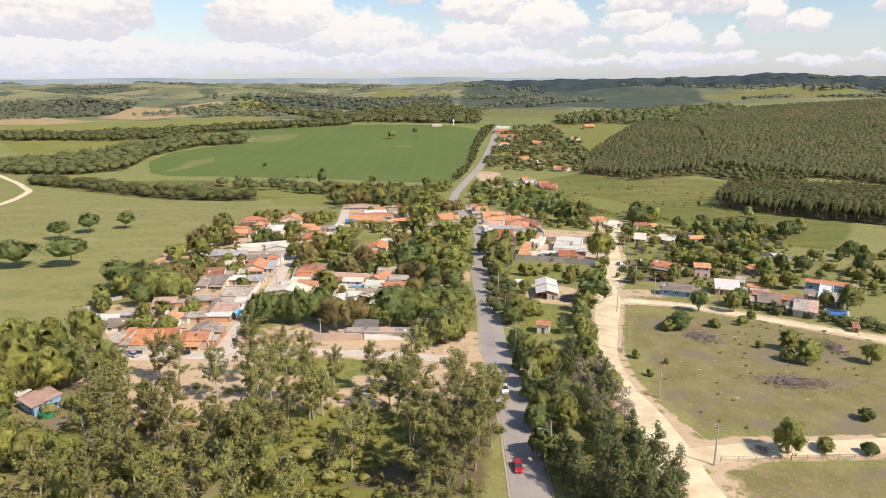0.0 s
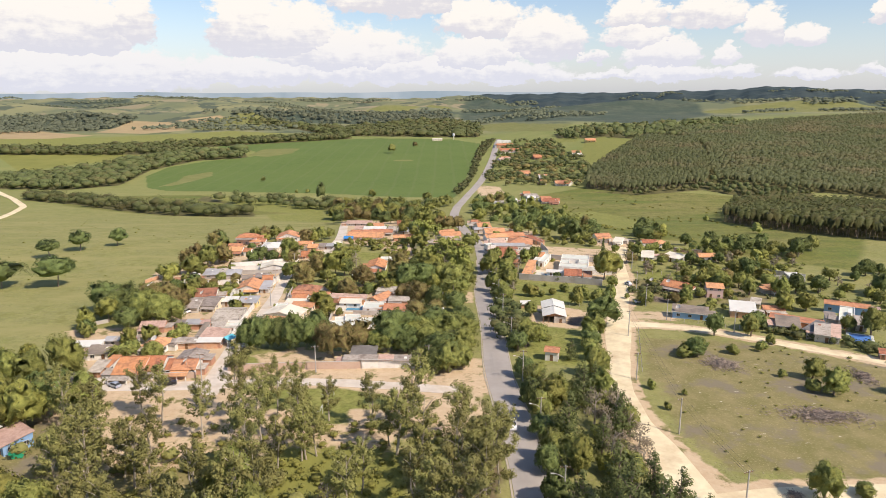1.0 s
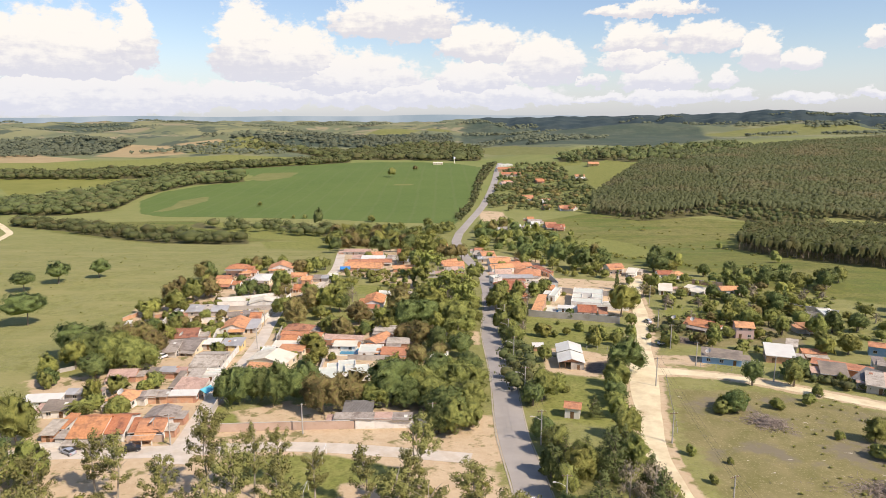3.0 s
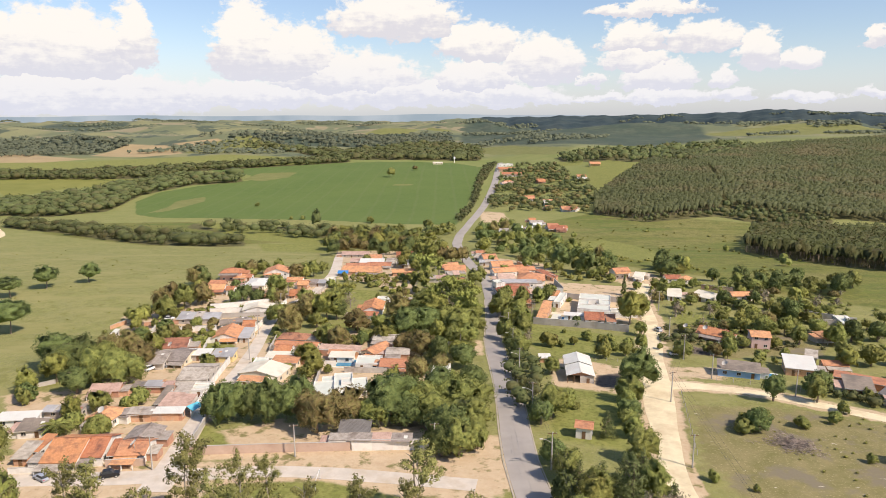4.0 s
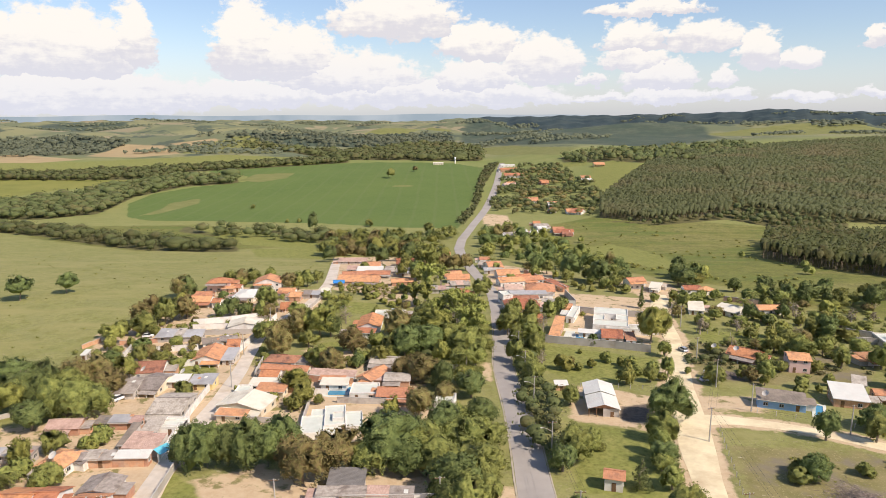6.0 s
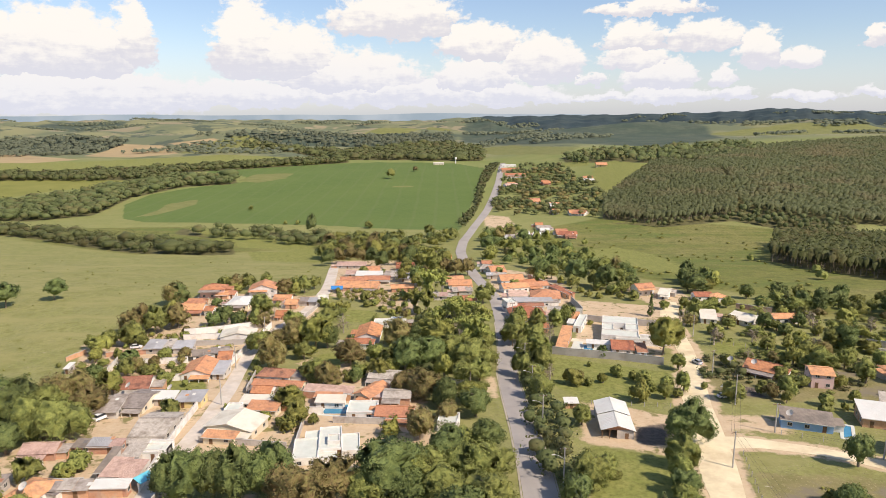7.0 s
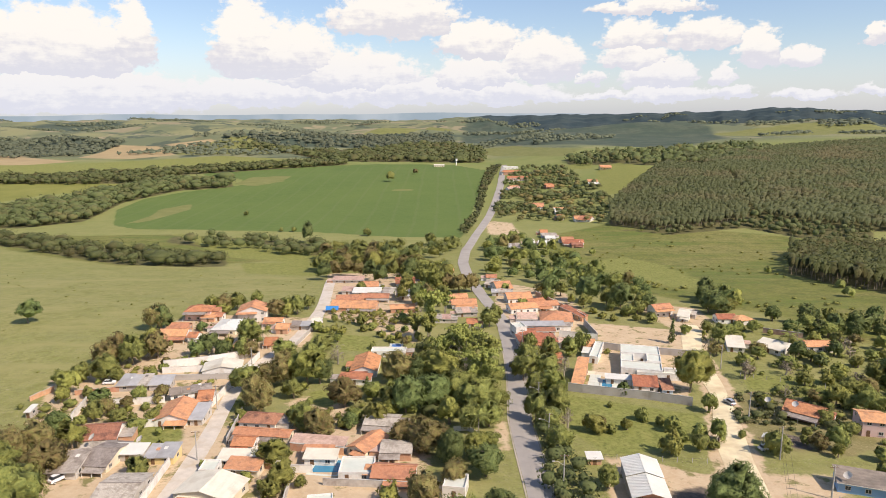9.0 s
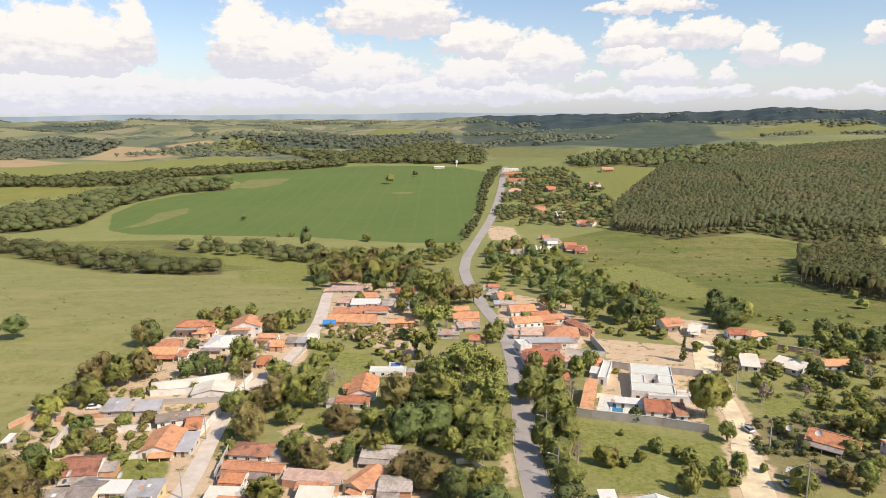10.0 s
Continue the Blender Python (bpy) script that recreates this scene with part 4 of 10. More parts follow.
def house(name, kind, x, y, turn, w, d, h, rise, roof, wall, label):
    """A village house: x, y of its middle, turn in degrees, width, depth, eaves height and rise of the roof."""
    rng = house_rng
    base = gz(x, y)
    BUILT.append((x, y, 0.5 * math.hypot(w, d) + 1.0))
    top = new(name)
    top.matrix_basis = pose(x, y, base, 0, 0, turn)
    tagged(top, label, "barn" if name == "barn" else "shed" if name == "shed" else "house")
    a, b = w / 2, d / 2
    o = 0.45 if kind != "flat" else 0.0
    iw, idp = a - o * 0.9, b - o * 0.9
    iw, idp = max(iw, a * 0.7), max(idp, b * 0.7)
    low = -2.2
    bm = bmesh.new()
    t = 0.1

    def zr(px, py):
        """Underside of the roof over a point of the plan."""
        if kind == "gable":
            return h + rise * (1 - abs(py) / b)
        if kind == "front":
            return h + rise * (1 - abs(px) / a)
        if kind == "shed":
            return h + rise * (py + b) / d
        return h

    # walls: one ring of panels, cut to the roof
    pts = [(-iw, -idp), (0, -idp), (iw, -idp), (iw, 0), (iw, idp), (0, idp), (-iw, idp), (-iw, 0)]
    lo = [bm.verts.new((px, py, low)) for px, py in pts]
    hi = [bm.verts.new((px, py, zr(px, py) - t - 0.01)) for px, py in pts]
    for i in range(8):
        j = (i + 1) % 8
        bm.faces.new((lo[i], lo[j], hi[j], hi[i]))
    bm.faces.new(hi)
    bm.faces.new(lo[::-1])
    part("wall", bm, M[WALLS.get(wall, wall)], top)
    bm = bmesh.new()
    if kind == "gable":
        slab(bm, [(-a, -b, h), (a, -b, h), (a, 0, h + rise), (-a, 0, h + rise)], t)
        slab(bm, [(a, b, h), (-a, b, h), (-a, 0, h + rise), (a, 0, h + rise)], t)
    elif kind == "front":
        slab(bm, [(-a, b, h), (-a, -b, h), (0, -b, h + rise), (0, b, h + rise)], t)
        slab(bm, [(a, -b, h), (a, b, h), (0, b, h + rise), (0, -b, h + rise)], t)
    elif kind == "shed":
        slab(bm, [(-a, -b, h), (a, -b, h), (a, b, h + rise), (-a, b, h + rise)], t)
    elif kind == "hip":
        if w >= d:
            r0, r1 = (-(a - b), 0, h + rise), (a - b, 0, h + rise)
            slab(bm, [(-a, -b, h), (a, -b, h), r1, r0], t)
            slab(bm, [(a, b, h), (-a, b, h), r0, r1], t)
            slab(bm, [(a, -b, h), (a, b, h), r1], t)
            slab(bm, [(-a, b, h), (-a, -b, h), r0], t)
        else:
            r0, r1 = (0, -(b - a), h + rise), (0, b - a, h + rise)
            slab(bm, [(-a, -b, h), (a, -b, h), r0], t)
            slab(bm, [(a, b, h), (-a, b, h), r1], t)
            slab(bm, [(a, -b, h), (a, b, h), r1, r0], t)
            slab(bm, [(-a, b, h), (-a, -b, h), r0, r1], t)
    else:
        box(bm, -a, -b, h - t, a, b, h)
    if kind == "shed" and roof == "fibro" and w > 5:
        # old sheets laid in strips of different age, not quite level
        bm.free()
        own = random.Random(round(x * 31 + y * 17))
        strips = max(2, min(4, round(w / 3.6)))
        edge = [-a + w * (i + (own.uniform(-0.25, 0.25) if 0 < i < strips else 0)) / strips for i in range(strips + 1)]
        for i in range(strips):
            u = own.uniform(0.0, 0.22)
            f0, f1 = -b - own.uniform(0, 0.5), b - own.uniform(0, 0.15) * d
            bm = bmesh.new()
            slab(bm, [(edge[i], f0, h + u + 0.02), (edge[i + 1] - 0.03, f0, h + u + 0.02), (edge[i + 1] - 0.03, f1, h + u + 0.02 + rise * (f1 - f0) / d), (edge[i], f1, h + u + 0.02 + rise * (f1 - f0) / d)], 0.06)
            part("roof", bm, M[own.choice(("fibro", "fibro", "fibro", "pinktile", "brownroof", "metalgrey"))], top)
            if own.random() < 0.5:
                # loose weights or patches on the sheets
                bm = bmesh.new()
                px, py = own.uniform(edge[i] + 0.4, edge[i + 1] - 0.5), own.uniform(-b * 0.6, b * 0.4)
                pz = h + u + 0.03 + rise * (py - f0) / d
                slab(bm, [(px, py, pz + 0.06), (px + 0.9, py, pz + 0.06), (px + 0.9, py + 1.1, pz + 0.06 + rise * 1.1 / d), (px, py + 1.1, pz + 0.06 + rise * 1.1 / d)], 0.05)
                part("roof_patch", bm, M[own.choice(("metal", "darkfibro", "orange"))], top)
    else:
        part("roof", bm, M["slab" if kind == "flat" else roof], top)
    bm = bmesh.new()
    if kind == "flat":
        p = 0.45
        for x0, y0, x1, y1 in ((-a, -b, a, -b + 0.18), (-a, b - 0.18, a, b), (-a, -b + 0.18, -a + 0.18, b - 0.18), (a - 0.18, -b + 0.18, a, b - 0.18)):
            box(bm, x0, y0, h + 0.003, x1, y1, h + p)
        part("parapet", bm, M["white"], top)
        if w * d > 60:
            bm = bmesh.new()
            box(bm, a * 0.1, -b * 0.2, h + 0.003, a * 0.55, b * 0.3, h + 1.3)
            part("water_tank_box", bm, M["white"], top)
    else:
        if kind == "gable":
            box(bm, -a, -0.14, h + rise - 0.02, a, 0.14, h + rise + 0.1)
        elif kind == "front":
            box(bm, -0.14, -b, h + rise - 0.02, 0.14, b, h + rise + 0.1)
        elif kind == "hip":
            if w >= d:
                box(bm, -(a - b) - 0.1, -0.14, h + rise - 0.02, a - b + 0.1, 0.14, h + rise + 0.1)
            else:
                box(bm, -0.14, -(b - a) - 0.1, h + rise - 0.02, 0.14, b - a + 0.1, h + rise + 0.1)
        else:
            box(bm, -a, -b - 0.1, h - 0.2, a, -b - 0.004, h - 0.02)
        part("gutter" if kind == "shed" else "ridge_cap", bm, M["frame"] if kind == "shed" else M[roof], top)
    # a veranda or lean-to along the front of many houses
    if name == "house" and kind in ("gable", "hip", "front") and w > 5 and rng.random() < 0.6:
        vw, vd = a * rng.uniform(0.6, 0.98), rng.uniform(1.6, 2.8)
        vx = rng.choice((-1, 1)) * (a - vw)
        bm = bmesh.new()
        z1 = h - 0.22
        slab(bm, [(vx - vw, -b - vd, z1 - vd * 0.16), (vx + vw, -b - vd, z1 - vd * 0.16), (vx + vw, -idp - 0.004, z1), (vx - vw, -idp - 0.004, z1)], 0.08)
        part("veranda_roof", bm, M[roof if rng.random() < 0.6 else "fibro"], top)
        for k in range(3):
            px = vx - vw + 0.2 + k * (2 * vw - 0.4) / 2
            share("post", stock("vpost", lambda q: box(q, -0.08, -0.08, -1.5, 0.08, 0.08, 1.62), M["white"]), top, pose(px, -b - vd + 0.25, 0))
    # a small annex at one side or behind
    if name == "house" and w * d > 34 and rng.random() < 0.5:
        side = rng.choice((-1, 1))
        aw, ad = rng.uniform(2.2, 3.6), min(d * 0.8, rng.uniform(3.0, 5.5))
        x0 = iw + 0.004 if side > 0 else -iw - 0.004 - aw
        y0 = rng.uniform(-idp, idp - ad)
        bm = bmesh.new()
        box(bm, x0, y0, low, x0 + aw, y0 + ad, h - 0.55)
        part("annex_wall", bm, M[rng.choice(("plaster", "brick", "white", WALLS.get(wall, wall)))], top)
        bm = bmesh.new()
        slab(bm, [(x0 - 0.2 if side < 0 else x0, y0 - 0.3, h - 0.42), (x0 + aw + (0.2 if side > 0 else 0), y0 - 0.3, h - 0.42), (x0 + aw + (0.2 if side > 0 else 0), y0 + ad + 0.3, h - 0.12), (x0 - 0.2 if side < 0 else x0, y0 + ad + 0.3, h - 0.12)], 0.08)
        part("annex_roof", bm, M[rng.choice(("fibro", "fibro", "pinktile", roof))], top)
    # openings
    count = max(1, min(4, int(w / (3.2 if wall in ("white", "cream", "pink", "blue", "yellow") else 4.4))))
    door_at = rng.randrange(count)
    for fl in range(2 if h > 4.2 and kind != "flat" else 1):
        for i in range(count):
            px = -iw + (i + 0.5) * 2 * iw / count
            if i == door_at and fl == 0:
                put_door(top, pose(px, -idp, 0.02))
            else:
                put_window(top, pose(px, -idp, 1.4 + 2.7 * fl))
        for side in (-1, 1):
            for i in range(max(1, min(3, int(d / 3.5)))):
                py = -idp + (i + 0.5) * 2 * idp / max(1, min(3, int(d / 3.5)))
                put_window(top, pose(side * iw, py, 1.4 + 2.7 * fl, 0, 0, 90 * side))
    return top


def villa(x, y, turn, w, d, h, label):
    """A modern house of several flat-roofed blocks of different heights."""
    top = new("house")
    top.matrix_basis = pose(x, y, gz(x, y), 0, 0, turn)
    tagged(top, label, "house")
    for u0, v0, u1, v1, more in ((-1, -1, -0.25, 0.35, 0), (-0.25, -0.55, 0.45, 1, 0.32), (0.45, -0.75, 1, 0.45, 0.15), (-0.7, 0.35, -0.25, 0.9, -0.15), (-0.25, -1, 0.3, -0.55, -0.5), (0.02, -0.25, 0.4, 0.25, 1.0)):
        x0, y0, x1, y1 = u0 * w / 2 + 0.003, v0 * d / 2 + 0.003, u1 * w / 2 - 0.003, v1 * d / 2 - 0.003
        z = h + more
        bm = bmesh.new()
        box(bm, x0, y0, -2.0 if more < 0.9 else h + 0.4, x1, y1, z)
        block = part("wing", bm, M["white"], top)
        bm = bmesh.new()
        for q in ((x0, y0, x1, y0 + 0.16), (x0, y1 - 0.16, x1, y1), (x0, y0 + 0.16, x0 + 0.16, y1 - 0.16), (x1 - 0.16, y0 + 0.16, x1, y1 - 0.16)):
            box(bm, q[0], q[1], z + 0.004, q[2], q[3], z + 0.42)
        part("parapet", bm, M["white"], block)
        bm = bmesh.new()
        box(bm, x0 + 0.17, y0 + 0.17, z + 0.004, x1 - 0.17, y1 - 0.17, z + 0.08)
        part("roof", bm, M["slab"], block)
    for u, v in ((-0.8, -1), (-0.45, -1), (0.6, -0.75), (0.85, -0.75)):
        put_window(top, pose(u * w / 2, v * d / 2 + 0.003, 1.1))
    put_door(top, pose(0.37 * w / 2, -0.55 * d / 2 + 0.003, 0.02))
    for v in (-0.6, 0.0):
        put_window(top, pose(-w / 2 + 0.003, v * d / 2, 1.1, 0, 0, -90))
    return top


def courtyard_house(x, y, turn, w, d, h, label):
    """A white flat-roofed house whose upper parapet bends round an open court."""
    top = new("house")
    top.matrix_basis = pose(x, y, gz(x, y), 0, 0, turn)
    tagged(top, label, "house")
    a, b = w / 2, d / 2
    # wings: x0, y0, x1, y1, height
    for x0, y0, x1, y1, z in ((-a, -b, a, -b * 0.35, h), (-a, -b * 0.35, -a * 0.35, b * 0.25, h), (a * 0.3, -b * 0.35, a, b * 0.25, h + 0.5), (-a, b * 0.25, a, b, h + 0.5)):
        x0, y0, x1, y1 = x0 + 0.003, y0 + 0.003, x1 - 0.003, y1 - 0.003
        bm = bmesh.new()
        box(bm, x0, y0, -2.0, x1, y1, z)
        wing = part("wing", bm, M["white"], top)
        bm = bmesh.new()
        box(bm, x0 + 0.2, y0 + 0.2, z + 0.004, x1 - 0.2, y1 - 0.2, z + 0.1)
        part("roof", bm, M["slab"], wing)
        for q in ((x0, y0, x1, y0 + 0.18), (x0, y1 - 0.18, x1, y1), (x0, y0 + 0.18, x0 + 0.18, y1 - 0.18), (x1 - 0.18, y0 + 0.18, x1, y1 - 0.18)):
            bm = bmesh.new()
            box(bm, q[0], q[1], z + 0.004, q[2], q[3], z + 0.5)
            part("parapet", bm, M["white"], wing)
    bm = bmesh.new()
    box(bm, -a * 0.34, -b * 0.34, -1.0, a * 0.29, b * 0.24, 0.12)
    part("court_floor", bm, M["creamwall"], top)
    for px in (-0.7, -0.2, 0.3, 0.75):
        put_window(top, pose(px * a, -b + 0.003, 1.4))
    for py in (-0.7, 0.0, 0.6):
        put_window(top, pose(-a + 0.003, py * b, 1.4, 0, 0, -90))
    put_door(top, pose(a * 0.1, b * 0.25 + 0.003, 0.02, 0, 0, 0))
    return top


def terrace(x, y, turn, w, d, material, label, high=0.18):
    """A paved yard of large slabs with open joints."""
    top = new("terrace")
    top.matrix_basis = pose(x, y, gz(x, y), 0, 0, turn)
    tagged(top, label, "terrace")
    nx, ny = max(1, round(w / 2.4)), max(1, round(d / 2.4))
    lw, ld = w / nx, d / ny
    me = stock("paving|%s|%.2f|%.2f" % (material, lw, ld), lambda q: box(q, -lw / 2 + 0.02, -ld / 2 + 0.02, -1.2, lw / 2 - 0.02, ld / 2 - 0.02, high), M[material])
    for i in range(nx):
        for j in range(ny):
            share("paving_slab", me, top, pose(-w / 2 + (i + 0.5) * lw, -d / 2 + (j + 0.5) * ld, 0))
    return top


def barn(x, y, turn, w, d, h, label):
    """A low block barn under two stepped white roofs, open at one front corner."""
    top = new("barn")
    top.matrix_basis = pose(x, y, gz(x, y), 0, 0, turn)
    tagged(top, label, "barn")
    a, b, rise = w / 2, d / 2, w * 0.15
    for y0, y1, up in ((-b, 0.1, 0.0), (0.0, b, 0.28)):
        for s in (-1, 1):
            bm = bmesh.new()
            z = h + up
            q = [(s * a, y0, z), (0, y0, z + rise), (0, y1, z + rise), (s * a, y1, z)]
            slab(bm, q if s < 0 else q[::-1], 0.07)
            part("roof_sheet", bm, M["metal"], top)
        bm = bmesh.new()
        box(bm, -0.12, y0, h + up + rise - 0.02, 0.12, y1, h + up + rise + 0.05)
        part("ridge_cap", bm, M["metal"], top)
    i = a - 0.35
    f = -b + 0.5
    for name, q in (("back_wall", (-i, b - 0.5, i, b - 0.3)), ("side_wall", (-i, f + 3.2, -i + 0.18, b - 0.5)), ("side_wall", (i - 0.18, f, i, b - 0.5)), ("front_wall", (-0.2, f, i - 0.18, f + 0.18))):
        bm = bmesh.new()
        box(bm, q[0], q[1], -2.0, q[2], q[3], h - 0.12)
        part(name, bm, M["plaster"], top)
    bm = bmesh.new()
    v = [bm.verts.new(p) for p in ((-i, f + 0.2, h - 0.11), (i, f + 0.2, h - 0.11), (0, f + 0.2, h + rise - 0.16), (-i, f + 0.36, h - 0.11), (i, f + 0.36, h - 0.11), (0, f + 0.36, h + rise - 0.16))]
    for q in ((0, 1, 2), (5, 4, 3), (0, 3, 4, 1), (1, 4, 5, 2), (2, 5, 3, 0)):
        bm.faces.new([v[k] for k in q])
    part("gable", bm, M["brick"], top)
    for px in (-i + 0.1, -i / 2):
        share("post", stock("barn_post", lambda q: box(q, -0.1, -0.1, -2.0, 0.1, 0.1, h - 0.14), M["wood"]), top, pose(px, f + 0.1, 0))
    put_door(top, pose(i * 0.55, f - 0.003, 0.02))
    return top


# ---- trees ----
def unit_crown(rng, kind, lobes):
    """A crown about one unit in radius: the lobes that bulge out of it, and a rule for its radius in any direction."""
    i = np.arange(lobes) + 0.5
    z = 1 - 2 * i / lobes
    a = i * 2.39996 + rng.uniform(0, 6.28)
    d = np.stack((np.sqrt(1 - z * z) * np.cos(a), np.sqrt(1 - z * z) * np.sin(a), z), 1) + rng.normal(0, 0.5 / math.sqrt(lobes), (lobes, 3))
    d /= np.linalg.norm(d, axis=1)[:, None]
    d = d[d[:, 2] > (-0.25 if kind == "flat" else -0.6)]
    wave = rng.normal(0, 2.2, (4, 3))
    phase = rng.uniform(0, 6.28, 4)

    def swell(q):
        return 1 + 0.12 * np.cos(q @ wave.T + phase).sum(1)

    r = rng.uniform(0.55, 1.5, len(d)) * 1.6 / math.sqrt(lobes)
    c = d * (swell(d) * 0.98 - r * rng.uniform(0.2, 1.0, len(d)))[:, None]

    def reach(q):
        """Radius of the crown along q, and the lobe met there."""
        dot = q @ c.T
        room = r[None] ** 2 - ((c * c).sum(1)[None] - dot ** 2)
        t = np.where(room > 0, dot + np.sqrt(np.maximum(room, 0)), -1)
        return np.maximum(t.max(1), (0.68 if kind == "flat" else 0.5) * swell(q)), t.argmax(1)

    return c, r, reach


BALLS = {}


def ball_of(level):
    if level not in BALLS:
        bm = bmesh.new()
        bmesh.ops.create_icosphere(bm, subdivisions=level, radius=1.0)
        BALLS[level] = (np.array([v.co[:] for v in bm.verts]), np.array([[v.index for v in f.verts] for f in bm.faces]))
        bm.free()
    return BALLS[level]


def sprays(rng, P, out, size, droop, loose, grain=0.75):
    """Leaf sprays at points P that face about outwards: corners, faces, normals."""
    m = len(P)
    n = out + rng.normal(size=(m, 3)) * loose
    n[:, 2] += 0.2
    n /= np.linalg.norm(n, axis=1)[:, None]
    t = np.cross(n, rng.normal(size=(m, 3)))
    t[:, 2] -= droop
    t /= np.linalg.norm(t, axis=1)[:, None]
    s = np.cross(n, t)
    s /= np.linalg.norm(s, axis=1)[:, None]
    L = (size * rng.uniform(0.6, 1.35, m))[:, None]
    W = L * rng.uniform(0.4, 0.75, m)[:, None]
    V = np.stack((P - t * L * 0.5, P + s * W * 0.5 - t * L * 0.05, P + t * L * 0.55, P - s * W * 0.5 + t * L * 0.05), 1).reshape(-1, 3)
    N = out * (1.35 - grain) + n * grain
    N /= np.linalg.norm(N, axis=1)[:, None]
    return V, np.arange(m * 4).reshape(-1, 4)[:, ::-1], np.repeat(N, 4, 0)


def join(pieces):
    """Several (points, faces, normals) as one."""
    V, F, N, k = [], [], [], 0
    for v, f, n in pieces:
        V.append(v)
        N.append(n)
        F += [tuple(int(i) + k for i in q) for q in f]
        k += len(v)
    return np.concatenate(V), F, np.concatenate(N)


def dense_crown(rng, kind, centre, radii, lobes, count, size, level, droop=0.2):
    """A closed, lumpy crown: a dented body under leaf sprays."""
    c, r, reach = unit_crown(rng, kind, lobes)
    scale = np.array(radii, float)
    mid = np.array(centre, float)
    q, tris = ball_of(level)
    R, at = reach(q)
    p = q * (R * rng.uniform(0.88, 1.0, len(q)))[:, None]
    n = (p - c[at]) / r[at][:, None] * 0.9 + q * 0.45 + rng.normal(0, 0.45, q.shape)
    body = p * scale + mid
    n /= np.linalg.norm(n, axis=1)[:, None]
    pick = rng.choice(len(c), count * 2, p=r ** 2 / (r ** 2).sum())
    e = rng.normal(size=(count * 2, 3))
    e /= np.linalg.norm(e, axis=1)[:, None]
    side = c[pick] / np.linalg.norm(c[pick], axis=1)[:, None]
    e = np.where(((e * side).sum(1) < 0)[:, None], -e, e)
    P = c[pick] + e * (r[pick] * rng.uniform(0.84, 1.25, count * 2))[:, None]
    far = np.linalg.norm(P, axis=1)
    keep = far > 0.93 * reach(P / far[:, None])[0]
    P, e, side = P[keep][:count], e[keep][:count], side[keep][:count]
    out = e * 0.62 + side * 0.5 + np.array((0, 0, 0.1))
    out /= np.linalg.norm(out, axis=1)[:, None]
    return [(body, tris, n), sprays(rng, P * scale + mid, out, size, droop, 0.75)]


def clumps(rng, blobs, per, size, droop, core, loose=0.6, level=1):
    """Separate clumps of leaves, each round a small dented heart."""
    out = []
    q, tris = ball_of(level)
    top = max(b[2] for b in blobs)
    mid = np.array([np.mean([b[0] for b in blobs]), np.mean([b[1] for b in blobs]), top * 0.45])
    for bx, by, bz, br, bh in blobs:
        mine = np.array((bx, by, bz))
        scale = np.array((br, br, bh))
        m = max(6, int(per * br * br))
        e = rng.normal(size=(m, 3))
        e /= np.linalg.norm(e, axis=1)[:, None]
        P = mine + e * scale * (rng.uniform(0.3, 1.0, m) ** 0.5 * 1.05)[:, None]
        away = P - mid
        away /= np.linalg.norm(away, axis=1)[:, None] + 1e-6
        face = e * 0.6 + away * 0.5 + np.array((0, 0, 0.2))
        face /= np.linalg.norm(face, axis=1)[:, None]
        out.append(sprays(rng, P, face, size, droop, loose, 0.4))
        if core:
            p = q * rng.uniform(0.7, 1.1, (len(q), 1)) * core
            n = q + rng.normal(0, 0.3, q.shape) + np.array((0, 0, 0.25))
            out.append((mine + p * scale, tris, n / np.linalg.norm(n, axis=1)[:, None]))
    return out


def foliage(name, V, F, N, material):
    me = mesh_from(name, V, F, material, True)
    me.normals_split_custom_set_from_vertices(N if isinstance(N, list) else N.tolist())
    return me


def limbs(rng, bm, height, spread, first, count, thick, lean=0.0):
    """A tapered trunk with limbs that reach into the crown."""
    top = Vector((lean * height, rng.normal() * 0.03 * height, height * 0.9))
    mid = top * 0.5 + Vector((rng.normal() * 0.03 * height, rng.normal() * 0.03 * height, 0))
    tube(bm, [(0, 0, -0.4), tuple(mid * 0.5), tuple(mid), tuple(top)], [thick * 1.35, thick, thick * 0.75, thick * 0.2], 6)
    for i in range(count):
        f = first + (0.85 - first) * (i + rng.uniform(0, 0.7)) / count
        a = i * 2.4 + rng.uniform(0, 0.8)
        p = top * f
        out = spread * rng.uniform(0.55, 0.9) * (1 - 0.45 * f)
        q = p + Vector((math.cos(a) * out, math.sin(a) * out, height * 0.16))
        m2 = (p + q) / 2 + Vector((0, 0, height * 0.02))
        tube(bm, [tuple(p), tuple(m2), tuple(q)], [thick * 0.5, thick * 0.33, thick * 0.1], 4)


